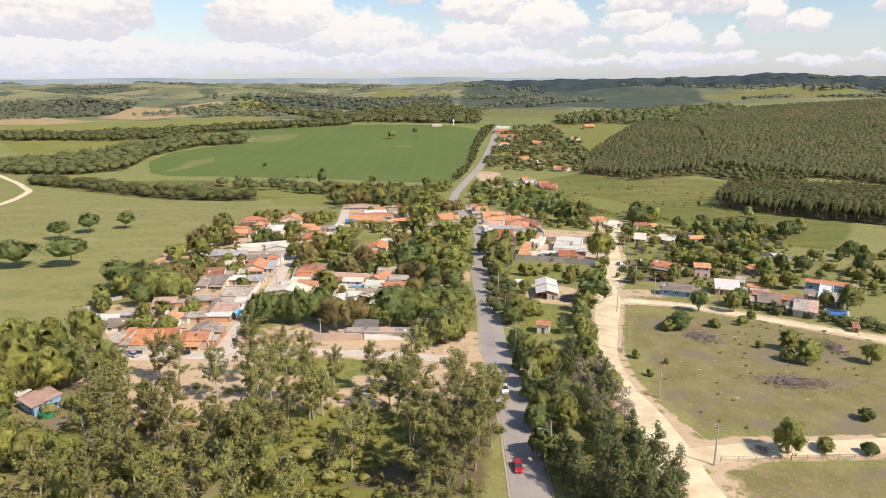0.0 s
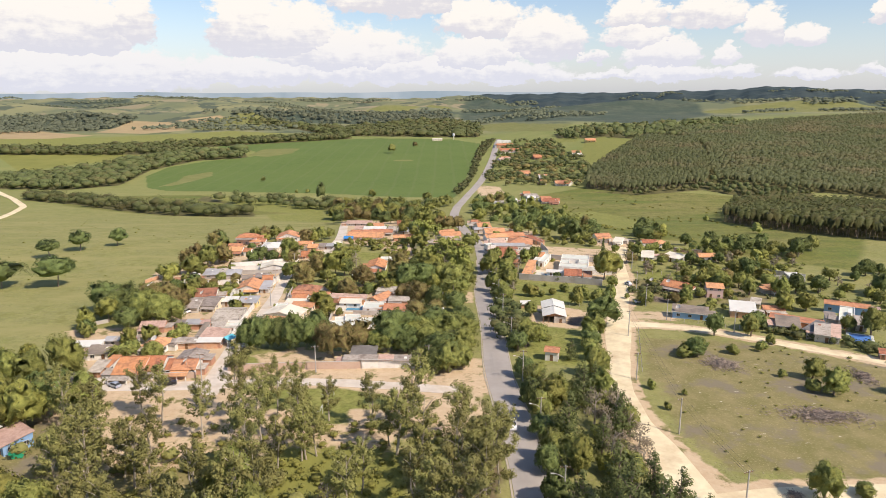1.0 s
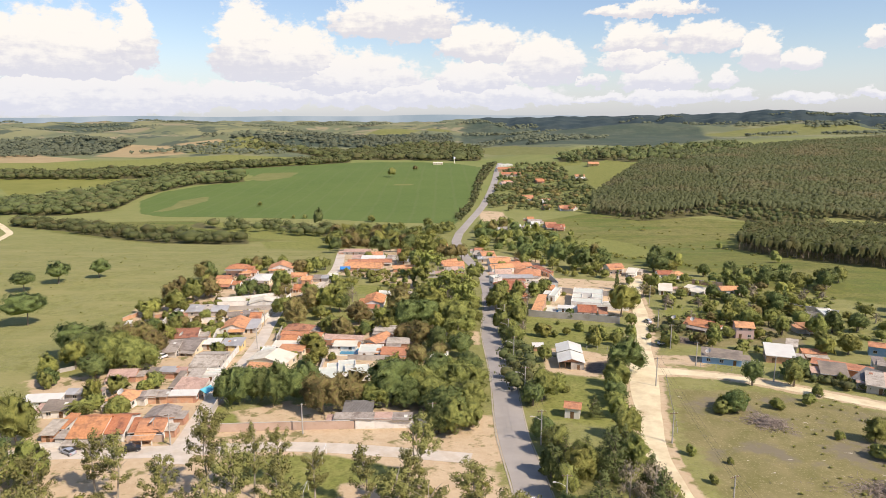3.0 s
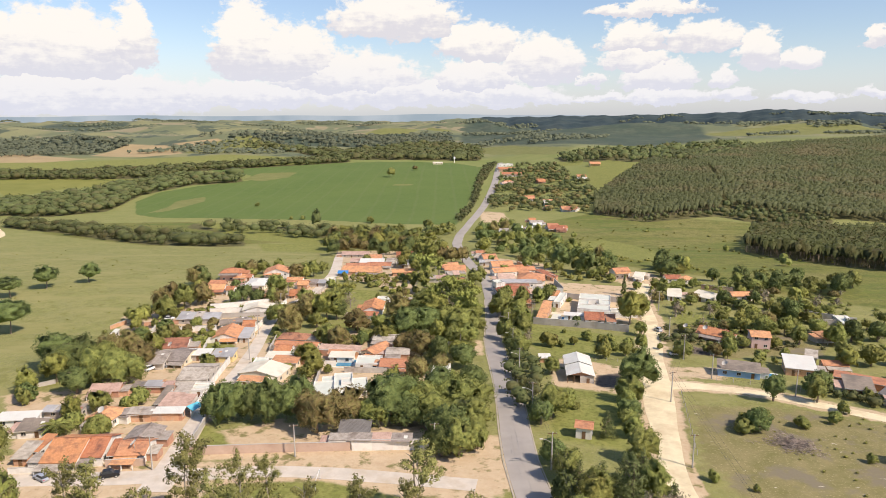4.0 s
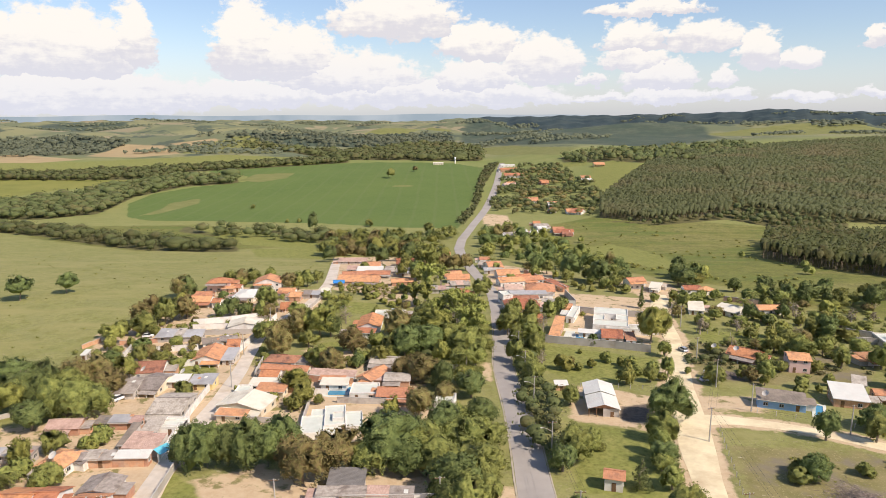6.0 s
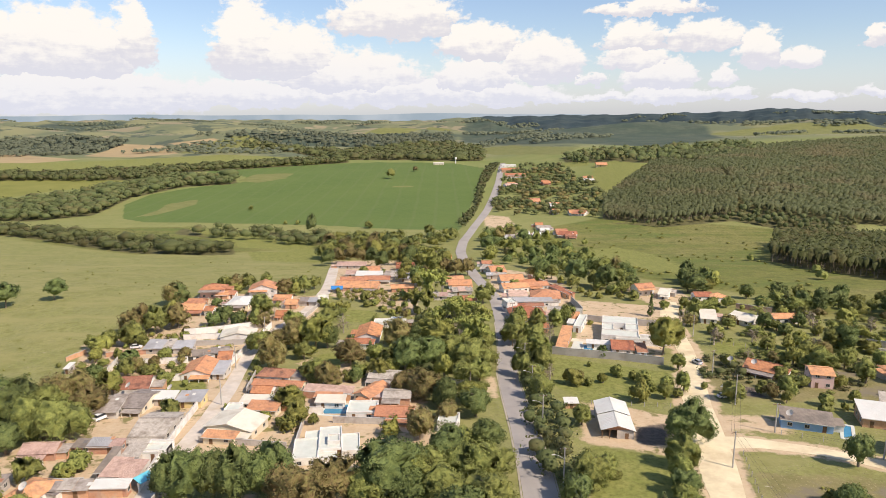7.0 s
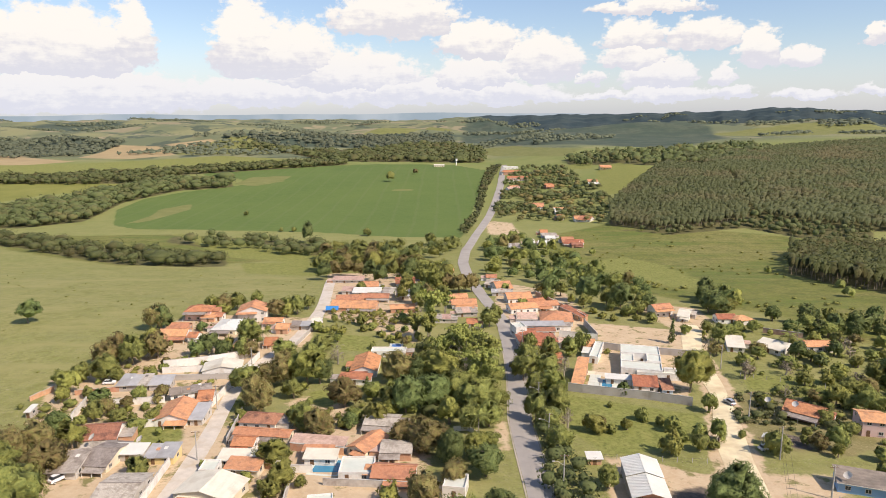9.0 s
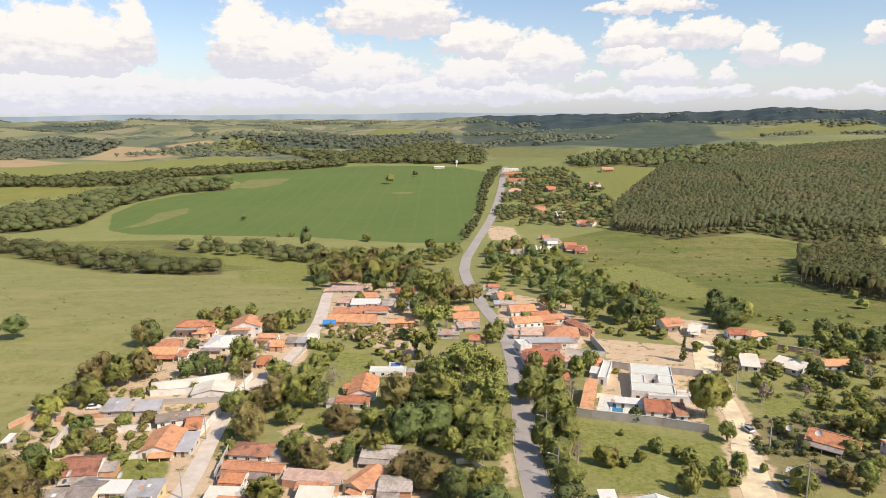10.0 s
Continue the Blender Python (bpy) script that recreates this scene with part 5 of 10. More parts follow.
def crown_blobs(rng, kind):
    """Clumps of an open crown for a tree 1 high and 1 wide: x, y, z, radius, half height."""
    out = []
    if kind == "euc":
        for i in range(13):
            f0 = 0.2 + 0.58 * (i / 13) ** 0.8
            a = i * 2.4 + rng.uniform(-0.5, 0.5)
            long = 0.46 * (1 - 0.25 * i / 13) * rng.uniform(0.4, 1.0)
            rise = rng.uniform(0.1, 0.22)
            for f in (0.4, 0.7, 0.98):
                b = a + rng.normal() * 0.25
                out.append((long * f * math.cos(b), long * f * math.sin(b), f0 + rise * f ** 1.3, rng.uniform(0.055, 0.12), rng.uniform(0.03, 0.06)))
        for i in range(5):
            out.append((rng.normal() * 0.06, rng.normal() * 0.06, 0.78 + 0.04 * i, rng.uniform(0.06, 0.11), 0.045))
    elif kind in ("pine", "conifer"):
        for i in range(16):
            f = i / 15
            for _ in range(3 if f < 0.6 else 2):
                a = rng.uniform(0, 6.28)
                r = (1 - f) ** 0.8 * rng.uniform(0.12, 0.40)
                out.append((r * math.cos(a), r * math.sin(a), 0.14 + 0.84 * f, 0.15 * (1 - 0.75 * f) + 0.03, 0.045))
    elif kind == "bamboo":
        # plumes that arch outwards
        for i in range(26):
            a = rng.uniform(0, 6.28)
            reach, tall = rng.uniform(0.12, 0.5), rng.uniform(0.6, 1.0)
            for f in (0.35, 0.5, 0.63, 0.75, 0.86, 0.96):
                r = reach * f ** 1.8
                z = tall * math.sin(min(1.0, f * 1.12) * 1.75)
                out.append((r * math.cos(a), r * math.sin(a), z, 0.085 - 0.045 * f, 0.075 - 0.03 * f))
    else:
        # half-bare twigs
        for i in range(16):
            a = rng.uniform(0, 6.28)
            z = 0.25 + 0.65 * rng.uniform(0, 1)
            r = 0.38 * math.sqrt(rng.uniform(0.1, 1)) * math.sqrt(max(0.1, 1 - ((z - 0.5) / 0.5) ** 2))
            out.append((r * math.cos(a), r * math.sin(a), z, rng.uniform(0.1, 0.17), rng.uniform(0.08, 0.13)))
    return out


#       leaf sprays, their size in metres, leaf colour, bark, words, category
KINDS = {
    "round": (2100, 0.46, "leaf_round", "bark", "broad-crowned green tree with dense leaves", "tree"),
    "dark": (2300, 0.46, "leaf_dark", "bark", "dense dark green tree with a rounded crown", "tree"),
    "light": (2000, 0.44, "leaf_light", "bark", "fresh yellow-green tree with an airy crown", "tree"),
    "red": (2300, 0.46, "leaf_red", "bark", "tree with reddish-brown young leaves over green", "tree"),
    "euc": (3100, 0.4, "leaf_euc", "palebark", "tall thin eucalyptus with sparse hanging leaves", "tree"),
    "pine": (3000, 0.5, "leaf_pine", "bark", "dark green pine with tiered branches", "tree"),
    "conifer": (1300, 0.6, "leaf_dark", "bark", "slim pointed dark conifer", "tree"),
    "bamboo": (3000, 0.8, "leaf_bamboo", "palebark", "feathery clump of arching yellow-green bamboo", "bamboo"),
    "flatlight": (2000, 0.44, "leaf_light", "bark", "spreading flat-topped yellow-green tree", "tree"),
    "flatdark": (2100, 0.42, "leaf_dark", "bark", "spreading dark green pasture tree on a short trunk", "tree"),
    "bush": (800, 0.34, "leaf_round", "bark", "low rounded green bush", "bush"),
    "lightbush": (700, 0.34, "leaf_light", "bark", "low yellow-green garden bush", "bush"),
    "hedge": (2300, 0.44, "leaf_dark", "bark", "dense dark green hedge tree leafy down to the ground", "tree"),
    "grey": (900, 0.42, "leaf_grey", "palebark", "half-bare tree with pale grey twigs", "tree"),
}
TREES = {}
tree_rng = np.random.default_rng(11)


def crown_pieces(rng, kind, H, W, far):
    """The foliage of one tree; what stays far off carries fewer, larger sprays."""
    count, size, *_ = KINDS[kind]
    shape = {"flatlight": "flat", "flatdark": "flat", "lightbush": "bush", "hedge": "bush"}.get(kind, kind)
    big = 0 if W < 6.5 else 1 if W < 11 else 2
    if shape in ("euc", "pine", "conifer", "bamboo", "grey"):
        blobs = [(bx * W, by * W, bz * H, br * W * (0.94 if shape == "euc" else 1.1), bh * (H if shape in ("euc", "pine", "conifer") else 0.5 * H + 0.5 * W) * 1.1) for bx, by, bz, br, bh in crown_blobs(rng, shape)]
        area = sum(q[3] ** 2 for q in blobs)
        many = int(count * (0.5, 0.9, 1.5)[big] * (1, 0.35, 0.2)[far])
        core = {"euc": 0.5, "bamboo": 0.6, "conifer": 0.7}.get(shape, 0)
        return clumps(rng, blobs, many / area, size * (0.9, 1.5, 1.8)[far], 0.8 if kind in ("euc", "bamboo") else 0.2, core, level=1)
    many = int(count * (0.5, 1.0, 1.6)[big] * (1, 0.42, 0.2)[far])
    lobes = (44, 84, 130)[big]
    mid, tall = {"flat": (0.6, 0.4), "bush": (0.46, 0.52)}.get(shape, (0.54, 0.47))
    return dense_crown(rng, shape, (0, 0, H * mid), (W * 0.45, W * 0.45, H * tall), lobes, many, size * (0.8, 1.1, 1.5)[far], 2 if far > 1 else 3)


def tree_meshes(kind, v, scale_h, scale_w, far):
    """Trunk and crown of a kind, in a few sizes."""
    big = 0 if scale_w < 6.5 else 1 if scale_w < 11 else 2
    key = (kind, v, big, far)
    if key in TREES:
        return TREES[key]
    rng = np.random.default_rng(len(kind) * 31 + ord(kind[0]) * 7 + ord(kind[-1]) + v * 101 + big * 13)
    lf, bk = KINDS[kind][2:4]
    shape = {"flatlight": "flat", "flatdark": "flat", "lightbush": "bush", "hedge": "bush"}.get(kind, kind)
    H, W = scale_h, scale_w
    crown = foliage("crown", *join(crown_pieces(rng, kind, H, W, far)), M[lf])
    bm = bmesh.new()
    if shape == "bush":
        limbs(rng, bm, H * 0.7, W * 0.35, 0.1, 4, 0.05)
    elif shape == "bamboo":
        culms = []
        for i in range(9):
            a = i * 0.7
            bm = bmesh.new()
            tube(bm, [(0.3 * math.cos(a), 0.3 * math.sin(a), -0.3), (W * 0.08 * math.cos(a), W * 0.08 * math.sin(a), H * 0.5), (W * 0.3 * math.cos(a), W * 0.3 * math.sin(a), H * 0.85)], [0.08, 0.06, 0.02], 4)
            culms.append(finish("stem", bm, M[bk]))
    else:
        first = {"euc": 0.38, "pine": 0.15, "conifer": 0.1, "flat": 0.4}.get(shape, 0.28)
        limbs(rng, bm, H, W * 0.45, first, 9 if shape in ("euc", "pine") else 7, {"euc": 0.19, "conifer": 0.14}.get(shape, 0.26), rng.normal() * 0.03)
    trunk = culms if shape == "bamboo" else finish("trunk", bm, M[bk])
    TREES[key] = (trunk, crown, H, W)
    return TREES[key]


def tree(kind, x, y, h, w, label=""):
    """One tree: kind, place, height and crown width in metres."""
    rng = tree_rng
    v = int(rng.integers(0, 4))
    trunk, crown, H, W = tree_meshes(kind, v, h, w, int(y > 330))
    words, cat = KINDS[kind][4:6]
    ob = new({"euc": "eucalyptus_tree", "pine": "pine_tree", "conifer": "conifer_tree", "bamboo": "bamboo_clump", "red": "mango_tree", "light": "shade_tree", "hedge": "hedge_tree", "grey": "bare_tree"}.get(kind, cat))
    s = w / W
    wide = float(rng.uniform(0.88, 1.14))
    ob.matrix_basis = pose(x, y, gz(x, y), 0, 0, float(rng.uniform(0, 360))) @ Matrix.Diagonal((s * wide, s / wide, h / H * float(rng.uniform(0.9, 1.08)), 1))
    tagged(ob, label or words, cat)
    for one in trunk if isinstance(trunk, list) else [trunk]:
        share("stem" if cat != "tree" else "trunk", one, ob)
    share("crown", crown, ob)
    return ob


def copse(name, label, *rows):
    """Trees and bushes too far off and too many to count, joined into one mesh: kind, x, y, height, width."""
    rng = np.random.default_rng(len(rows))
    VV, FF, NN, II, slots, base = [], [], [], [], [], 0
    for kind, x, y, h, w in rows:
        lf = KINDS[kind][2]
        V, F, N = join(crown_pieces(rng, kind, h, w, 2))
        if lf not in slots:
            slots.append(lf)
        VV.append(V + np.array((x, y, gz(x, y))))
        NN.append(N)
        FF += [tuple(i + base for i in f) for f in F]
        II += [slots.index(lf)] * len(F)
        base += len(V)
    me = mesh_from(name, np.concatenate(VV), FF, None, True)
    for lf in slots:
        me.materials.append(M[lf])
    me.polygons.foreach_set("material_index", II)
    me.normals_split_custom_set_from_vertices(np.concatenate(NN).tolist())
    return tagged(new(name, me), label, "trees", kind="stuff")


def woods(name, label, lf, ring, gap, h, w, sprays, size, seed, shape="round", bare=0.0, trunk=True, patch=0.0):
    """Far woodland that nobody could count: many small trees in one mesh."""
    rng = np.random.default_rng(seed)
    R = np.array(ring, float)
    x0, y0 = R.min(0)
    x1, y1 = R.max(0)
    nx, ny = int((x1 - x0) / gap) + 1, int((y1 - y0) / gap) + 1
    gx, gy = np.meshgrid(x0 + gap * np.arange(nx), y0 + gap * np.arange(ny))
    px = gx.ravel() + rng.uniform(-0.45, 0.45, gx.size) * gap
    py = gy.ravel() + rng.uniform(-0.45, 0.45, gx.size) * gap
    keep = inside(px, py, list(ring), gap * 0.6) > rng.uniform(0.1, 0.9, px.size)
    keep &= rng.uniform(0, 1, px.size) > bare * (1 + 0.9 * np.sin(px / 23 + seed) * np.sin(py / 19 + 1))
    if patch:
        # copses and wooded valleys with pasture between them
        keep &= np.sin(px / patch + seed) + np.sin(py / (patch * 0.6) + px / (patch * 2)) + 0.8 * np.sin(px / (patch * 0.37) - py / (patch * 0.3)) > 1.1
    if name == "scrub":
        for bx, by, br in BUILT:
            keep &= (px - bx) ** 2 + (py - by) ** 2 > br * br
    px, py = px[keep], py[keep]
    pz = ground_z(px, py)
    n = len(px)
    big = np.exp(rng.normal(0, 0.08 if shape == "tall" else 0.3, n))
    ww = w * big * rng.uniform(0.88, 1.12, n)
    hh = h * np.sqrt(big) * rng.uniform(0.85, 1.15, n)
    m = n * sprays
    k = np.repeat(np.arange(n), sprays)
    d = rng.normal(size=(m, 3))
    d /= np.linalg.norm(d, axis=1)[:, None]
    if shape == "tall":
        f = rng.uniform(0, 1, m)
        f = f ** 0.6
        zc = 0.3 + 0.7 * f
        rad = 0.56 * np.sqrt(np.clip(1.03 - f ** 3, 0.05, 1)) * np.clip(f * 1.6 + 0.35, 0, 1)
        P = np.stack((px[k] + d[:, 0] * rad * ww[k], py[k] + d[:, 1] * rad * ww[k], pz[k] + zc * hh[k]), 1)
        d[:, 2] = np.abs(d[:, 2]) * 0.5 + 0.5 * f
        d /= np.linalg.norm(d, axis=1)[:, None]
    else:
        # each crown is dented by a few lobes of its own
        ph = rng.uniform(0, 6.28, (n, 2))[k]
        lump = rng.uniform(0.86, 1.06, m) * (1 + 0.2 * np.sin(4 * np.arctan2(d[:, 1], d[:, 0]) + ph[:, 0]) * np.sin(5 * d[:, 2] + ph[:, 1]))
        P = np.stack((px[k] + d[:, 0] * 0.5 * lump * ww[k], py[k] + d[:, 1] * 0.5 * lump * ww[k], pz[k] + (0.54 + 0.44 * d[:, 2] * lump) * hh[k]), 1)
    nn = d + rng.normal(size=(m, 3)) * 0.3
    nn /= np.linalg.norm(nn, axis=1)[:, None]
    nn[(nn * d).sum(1) < 0] *= -1
    t = np.cross(nn, rng.normal(size=(m, 3)))
    t /= np.linalg.norm(t, axis=1)[:, None]
    s = np.cross(nn, t)
    L = (size * rng.uniform(0.6, 1.35, m))[:, None]
    W = L * 0.7
    V = np.stack((P - t * L * 0.5, P + s * W * 0.5, P + t * L * 0.55, P - s * W * 0.5), 1).reshape(-1, 3)
    F = np.arange(m * 4).reshape(-1, 4)[:, ::-1]
    N = d * 0.7 + nn * 0.6
    if shape == "tall" or size > 4:
        N[:, 2] += 1.1 if shape == "tall" else 0.7
    N = np.repeat(N / np.linalg.norm(N, axis=1)[:, None], 4, 0)
    if shape == "tall":
        ang = np.arange(5) * 1.2566
        ball = np.array([(0.4 * math.cos(q), 0.4 * math.sin(q), 0.4) for q in ang] + [(1.15 * math.cos(q + 0.6), 1.15 * math.sin(q + 0.6), 0.84) for q in ang] + [(0, 0, 0.93)])
        tri = [(i, (i + 1) % 5, 5 + i) for i in range(5)] + [((i + 1) % 5, 5 + (i + 1) % 5, 5 + i) for i in range(5)] + [(5 + i, 5 + (i + 1) % 5, 10) for i in range(5)]
        C = np.stack((px, py, pz), 1)[:, None] + ball[None] * rng.uniform(0.86, 1.1, (n, 11, 1)) * np.stack((ww * (0.58 if size > 2 else 0.42), ww * (0.58 if size > 2 else 0.42), hh * 0.95), 1)[:, None]
        o = len(V)
        F = F.tolist() + [tuple(o + i * 11 + v for v in f) for i in range(n) for f in tri]
        V = np.concatenate((V, C.reshape(-1, 3)))
        up = ball * (0.5, 0.5, 0) + np.array([(0, 0, 0.7)] * 5 + [(0, 0, 1.5)] * 5 + [(0, 0, 1.0)])
        N = np.concatenate((N, np.repeat(up[None], n, 0).reshape(-1, 3)))
    if shape == "round":
        # the dense inside of each crown
        ball = np.array([(a * c, b * c, e) for e, c in ((-0.6, 0.8), (0.25, 0.97), (0.85, 0.5)) for a, b in ((1, 0), (0.31, 0.95), (-0.81, 0.59), (-0.81, -0.59), (0.31, -0.95))] + [(0, 0, 1.0)])
        tri = [(r * 5 + i, r * 5 + (i + 1) % 5, r * 5 + 5 + (i + 1) % 5, r * 5 + 5 + i) for r in range(2) for i in range(5)] + [(10 + i, 10 + (i + 1) % 5, 15, 15) for i in range(5)]
        q = 0.76 * rng.uniform(0.75, 1.12, (n, 16, 1))
        C = np.stack((px, py, pz + 0.54 * hh), 1)[:, None] + ball[None] * q * np.stack((ww * 0.5, ww * 0.5, hh * 0.44), 1)[:, None]
        o = len(V)
        F = F.tolist() + [tuple(dict.fromkeys(o + i * 16 + v for v in f)) for i in range(n) for f in tri]
        V = np.concatenate((V, C.reshape(-1, 3)))
        N = np.concatenate((N, np.repeat(ball[None] + (0, 0, 0.9 if size > 4 else 0.1), n, 0).reshape(-1, 3)))
    ob = tagged(new(name, foliage(name, V, F, N, M[lf])), label, "woodland", kind="stuff")
    if trunk:
        # slim three-sided stems
        a = np.array((0, 2.1, 4.2))
        r0, r1 = 0.22, 0.06
        low = np.stack((px[:, None] + r0 * np.cos(a), py[:, None] + r0 * np.sin(a), np.repeat(pz[:, None] - 0.3, 3, 1)), -1)
        high = np.stack((px[:, None] + r1 * np.cos(a), py[:, None] + r1 * np.sin(a), np.repeat((pz + hh * 0.6)[:, None], 3, 1)), -1)
        V = np.concatenate((low, high), 1).reshape(-1, 3)
        b = np.arange(n)[:, None] * 6
        F = np.concatenate([b + np.array(q) for q in ((0, 1, 4, 3), (1, 2, 5, 4), (2, 0, 3, 5))])
        st = new("stems", mesh_from("stems", V, F, M["bark"]))
        st.parent = ob
    return ob


# ---- the houses of the village ----
house("house", "gable", -87.2, 188.9, -0, 8.2, 13.6, 2.4, 2.58, "tile", "white", "white-plastered house with a gabled red clay tile roof")
house("house", "gable", -81.8, 190.4, 2, 5.8, 11.5, 2.4, 2.18, "tile", "white", "white-plastered house with a gabled red clay tile roof")
house("house", "gable", -73.0, 189.5, 2, 6.9, 8.1, 2.4, 1.53, "orange", "white", "white-plastered house with a gabled orange clay tile roof")
house("shed", "shed", -77.7, 188.9, 9, 1.8, 6.6, 2.2, 0.93, "tile", "white", "white-plastered shed with a lean-to red clay tile roof")
house("shed", "shed", -97.0, 187.8, -0, 3.9, 6.6, 2.2, 0.93, "fibro", "brick", "bare brick shed with a lean-to grey fibre-cement roof")
house("shed", "shed", -95.2, 190.6, -6, 2.9, 7.0, 2.5, 0.98, "tile", "white", "white-plastered shed with a lean-to red clay tile roof")
house("house", "front", -74.2, 197.0, -0, 7.8, 7.1, 2.5, 0.86, "fibro", "white", "white-plastered house with a front-gabled grey fibre-cement roof")
house("house", "hip", -89.1, 208.8, -11, 7.3, 8.3, 2.5, 1.39, "orange", "white", "white-plastered house with a hipped orange clay tile roof")
house("house", "shed", -83.2, 210.2, 4, 10.4, 3.5, 2.3, 0.49, "fibro", "brick", "bare brick house with a lean-to grey fibre-cement roof")
house("shed", "shed", -74.0, 210.8, 2, 7.8, 3.2, 2.4, 0.45, "metal", "brick", "bare brick shed with a lean-to white metal roof")
house("house", "shed", -74.2, 217.7, -3, 8.6, 7.1, 2.3, 0.99, "fibro", "plaster", "raw grey plaster house with a lean-to grey fibre-cement roof")
house("shed", "shed", -76.3, 226.6, -0, 4.5, 5.3, 2.3, 0.74, "fibro", "plaster", "raw grey plaster shed with a lean-to grey fibre-cement roof")
house("house", "flat", -71.9, 228.9, -0, 5.6, 5.9, 2.2, 0.00, "metal", "white", "white-plastered house with a flat white metal roof")
house("house", "shed", -111.0, 207.2, 6, 10.1, 4.3, 2.3, 0.60, "metal", "white", "white-plastered house with a lean-to white metal roof")
house("house", "shed", -103.8, 201.8, 8, 6.8, 6.2, 2.3, 0.87, "fibro", "white", "white-plastered house with a lean-to grey fibre-cement roof")
house("house", "shed", -102.2, 212.5, -0, 10.7, 3.5, 2.2, 0.49, "fibro", "plaster", "raw grey plaster house with a lean-to grey fibre-cement roof")
house("house", "gable", -99.0, 228.9, 5, 8.5, 6.5, 2.2, 1.23, "pinktile", "brick", "bare brick house with a gabled faded pinkish tile roof")
house("house", "gable", -97.4, 274.1, 8, 10.3, 10.5, 2.5, 1.99, "oldtile", "white", "white-plastered house with a gabled weathered brown-red tile roof")
house("house", "shed", -96.0, 255.5, 3, 7.3, 9.3, 2.3, 1.30, "fibro", "plaster", "raw grey plaster house with a lean-to grey fibre-cement roof")
house("house", "gable", -89.7, 260.9, -4, 7.0, 13.1, 2.3, 1.44, "fibro", "cream", "cream-painted house with a gabled grey fibre-cement roof")
house("house", "shed", -84.8, 262.9, -0, 8.4, 4.9, 2.3, 0.68, "metal", "plaster", "raw grey plaster house with a lean-to white metal roof")
house("house", "shed", -76.0, 261.9, -0, 7.6, 6.3, 2.3, 0.89, "fibro", "yellow", "yellow-painted house with a lean-to grey fibre-cement roof")
house("house", "gable", -77.6, 242.6, -0, 9.3, 14.0, 2.3, 1.54, "fibro", "plaster", "raw grey plaster house with a gabled grey fibre-cement roof")
house("house", "shed", -86.6, 231.1, 1, 11.8, 3.7, 2.2, 0.52, "fibro", "brick", "bare brick house with a lean-to grey fibre-cement roof")
house("shed", "flat", -72.0, 228.7, -0, 5.8, 3.3, 2.2, 0.00, "metal", "white", "white-plastered shed with a flat white metal roof")
house("house", "front", -83.3, 289.3, 3, 9.8, 13.0, 2.4, 1.77, "orange", "white", "white-plastered house with a front-gabled orange clay tile roof")
house("house", "gable", -78.9, 301.5, 8, 4.9, 9.0, 2.5, 1.71, "tile", "white", "white-plastered house with a gabled red clay tile roof")
house("house", "shed", -76.0, 287.8, -0, 4.3, 9.0, 2.3, 1.25, "metalgrey", "plaster", "raw grey plaster house with a lean-to grey metal roof")
house("house", "shed", -85.7, 306.3, 21, 12.8, 4.7, 2.5, 0.66, "fibro", "white", "white-plastered house with a lean-to grey fibre-cement roof")
house("house", "shed", -106.8, 314.9, 2, 10.2, 7.8, 2.3, 1.09, "fibro", "plaster", "raw grey plaster house with a lean-to grey fibre-cement roof")
house("house", "shed", -98.3, 314.8, 6, 7.4, 6.6, 2.3, 0.92, "metalgrey", "plaster", "raw grey plaster house with a lean-to grey metal roof")
house("shed", "shed", -127.0, 291.3, -0, 2.0, 4.5, 2.2, 0.62, "metal", "plaster", "raw grey plaster shed with a lean-to white metal roof")
house("house", "front", -82.4, 327.7, 10, 13.3, 9.1, 3.0, 1.46, "cream", "white", "white-plastered house with a front-gabled cream sheet roof")
house("house", "hip", -96.8, 380.3, -1, 10.8, 15.6, 2.6, 1.19, "metal", "cream", "cream-painted house with a hipped white metal roof")
house("house", "front", -91.5, 399.8, 6, 13.3, 12.0, 5.0, 2.40, "orange", "white", "white-plastered two-storey house with a front-gabled orange clay tile roof")
house("house", "hip", -116.1, 401.0, 3, 12.0, 9.7, 4.6, 1.84, "tile", "pink", "pale pink two-storey house with a hipped red clay tile roof")
house("house", "gable", -115.1, 368.6, 3, 11.6, 9.3, 2.4, 1.76, "orange", "white", "white-plastered house with a gabled orange clay tile roof")
house("house", "gable", -116.5, 378.7, -1, 7.9, 7.7, 2.4, 1.47, "orange", "brick", "bare brick house with a gabled orange clay tile roof")
house("shed", "gable", -105.8, 364.9, -1, 4.3, 6.5, 2.6, 1.24, "tile", "white", "white-plastered shed with a gabled red clay tile roof")
house("house", "gable", -79.5, 388.2, -1, 8.6, 5.9, 2.4, 1.12, "orange", "white", "white-plastered house with a gabled orange clay tile roof")
house("house", "gable", -73.0, 377.4, -1, 5.7, 7.7, 2.4, 1.46, "orange", "brick", "bare brick house with a gabled orange clay tile roof")
house("house", "hip", -57.3, 283.4, -8, 11.1, 7.3, 2.5, 1.39, "oldtile", "white", "white-plastered house with a hipped weathered brown-red tile roof")
house("house", "gable", -54.1, 273.9, -8, 15.9, 4.9, 2.3, 0.92, "orange", "cream", "cream-painted house with a gabled orange clay tile roof")
house("house", "gable", -57.3, 268.0, -5, 6.1, 6.1, 2.4, 1.16, "tile", "white", "white-plastered house with a gabled red clay tile roof")
house("house", "shed", -55.5, 260.0, -3, 12.1, 3.3, 2.3, 0.46, "cream", "cream", "cream-painted house with a lean-to cream sheet roof")
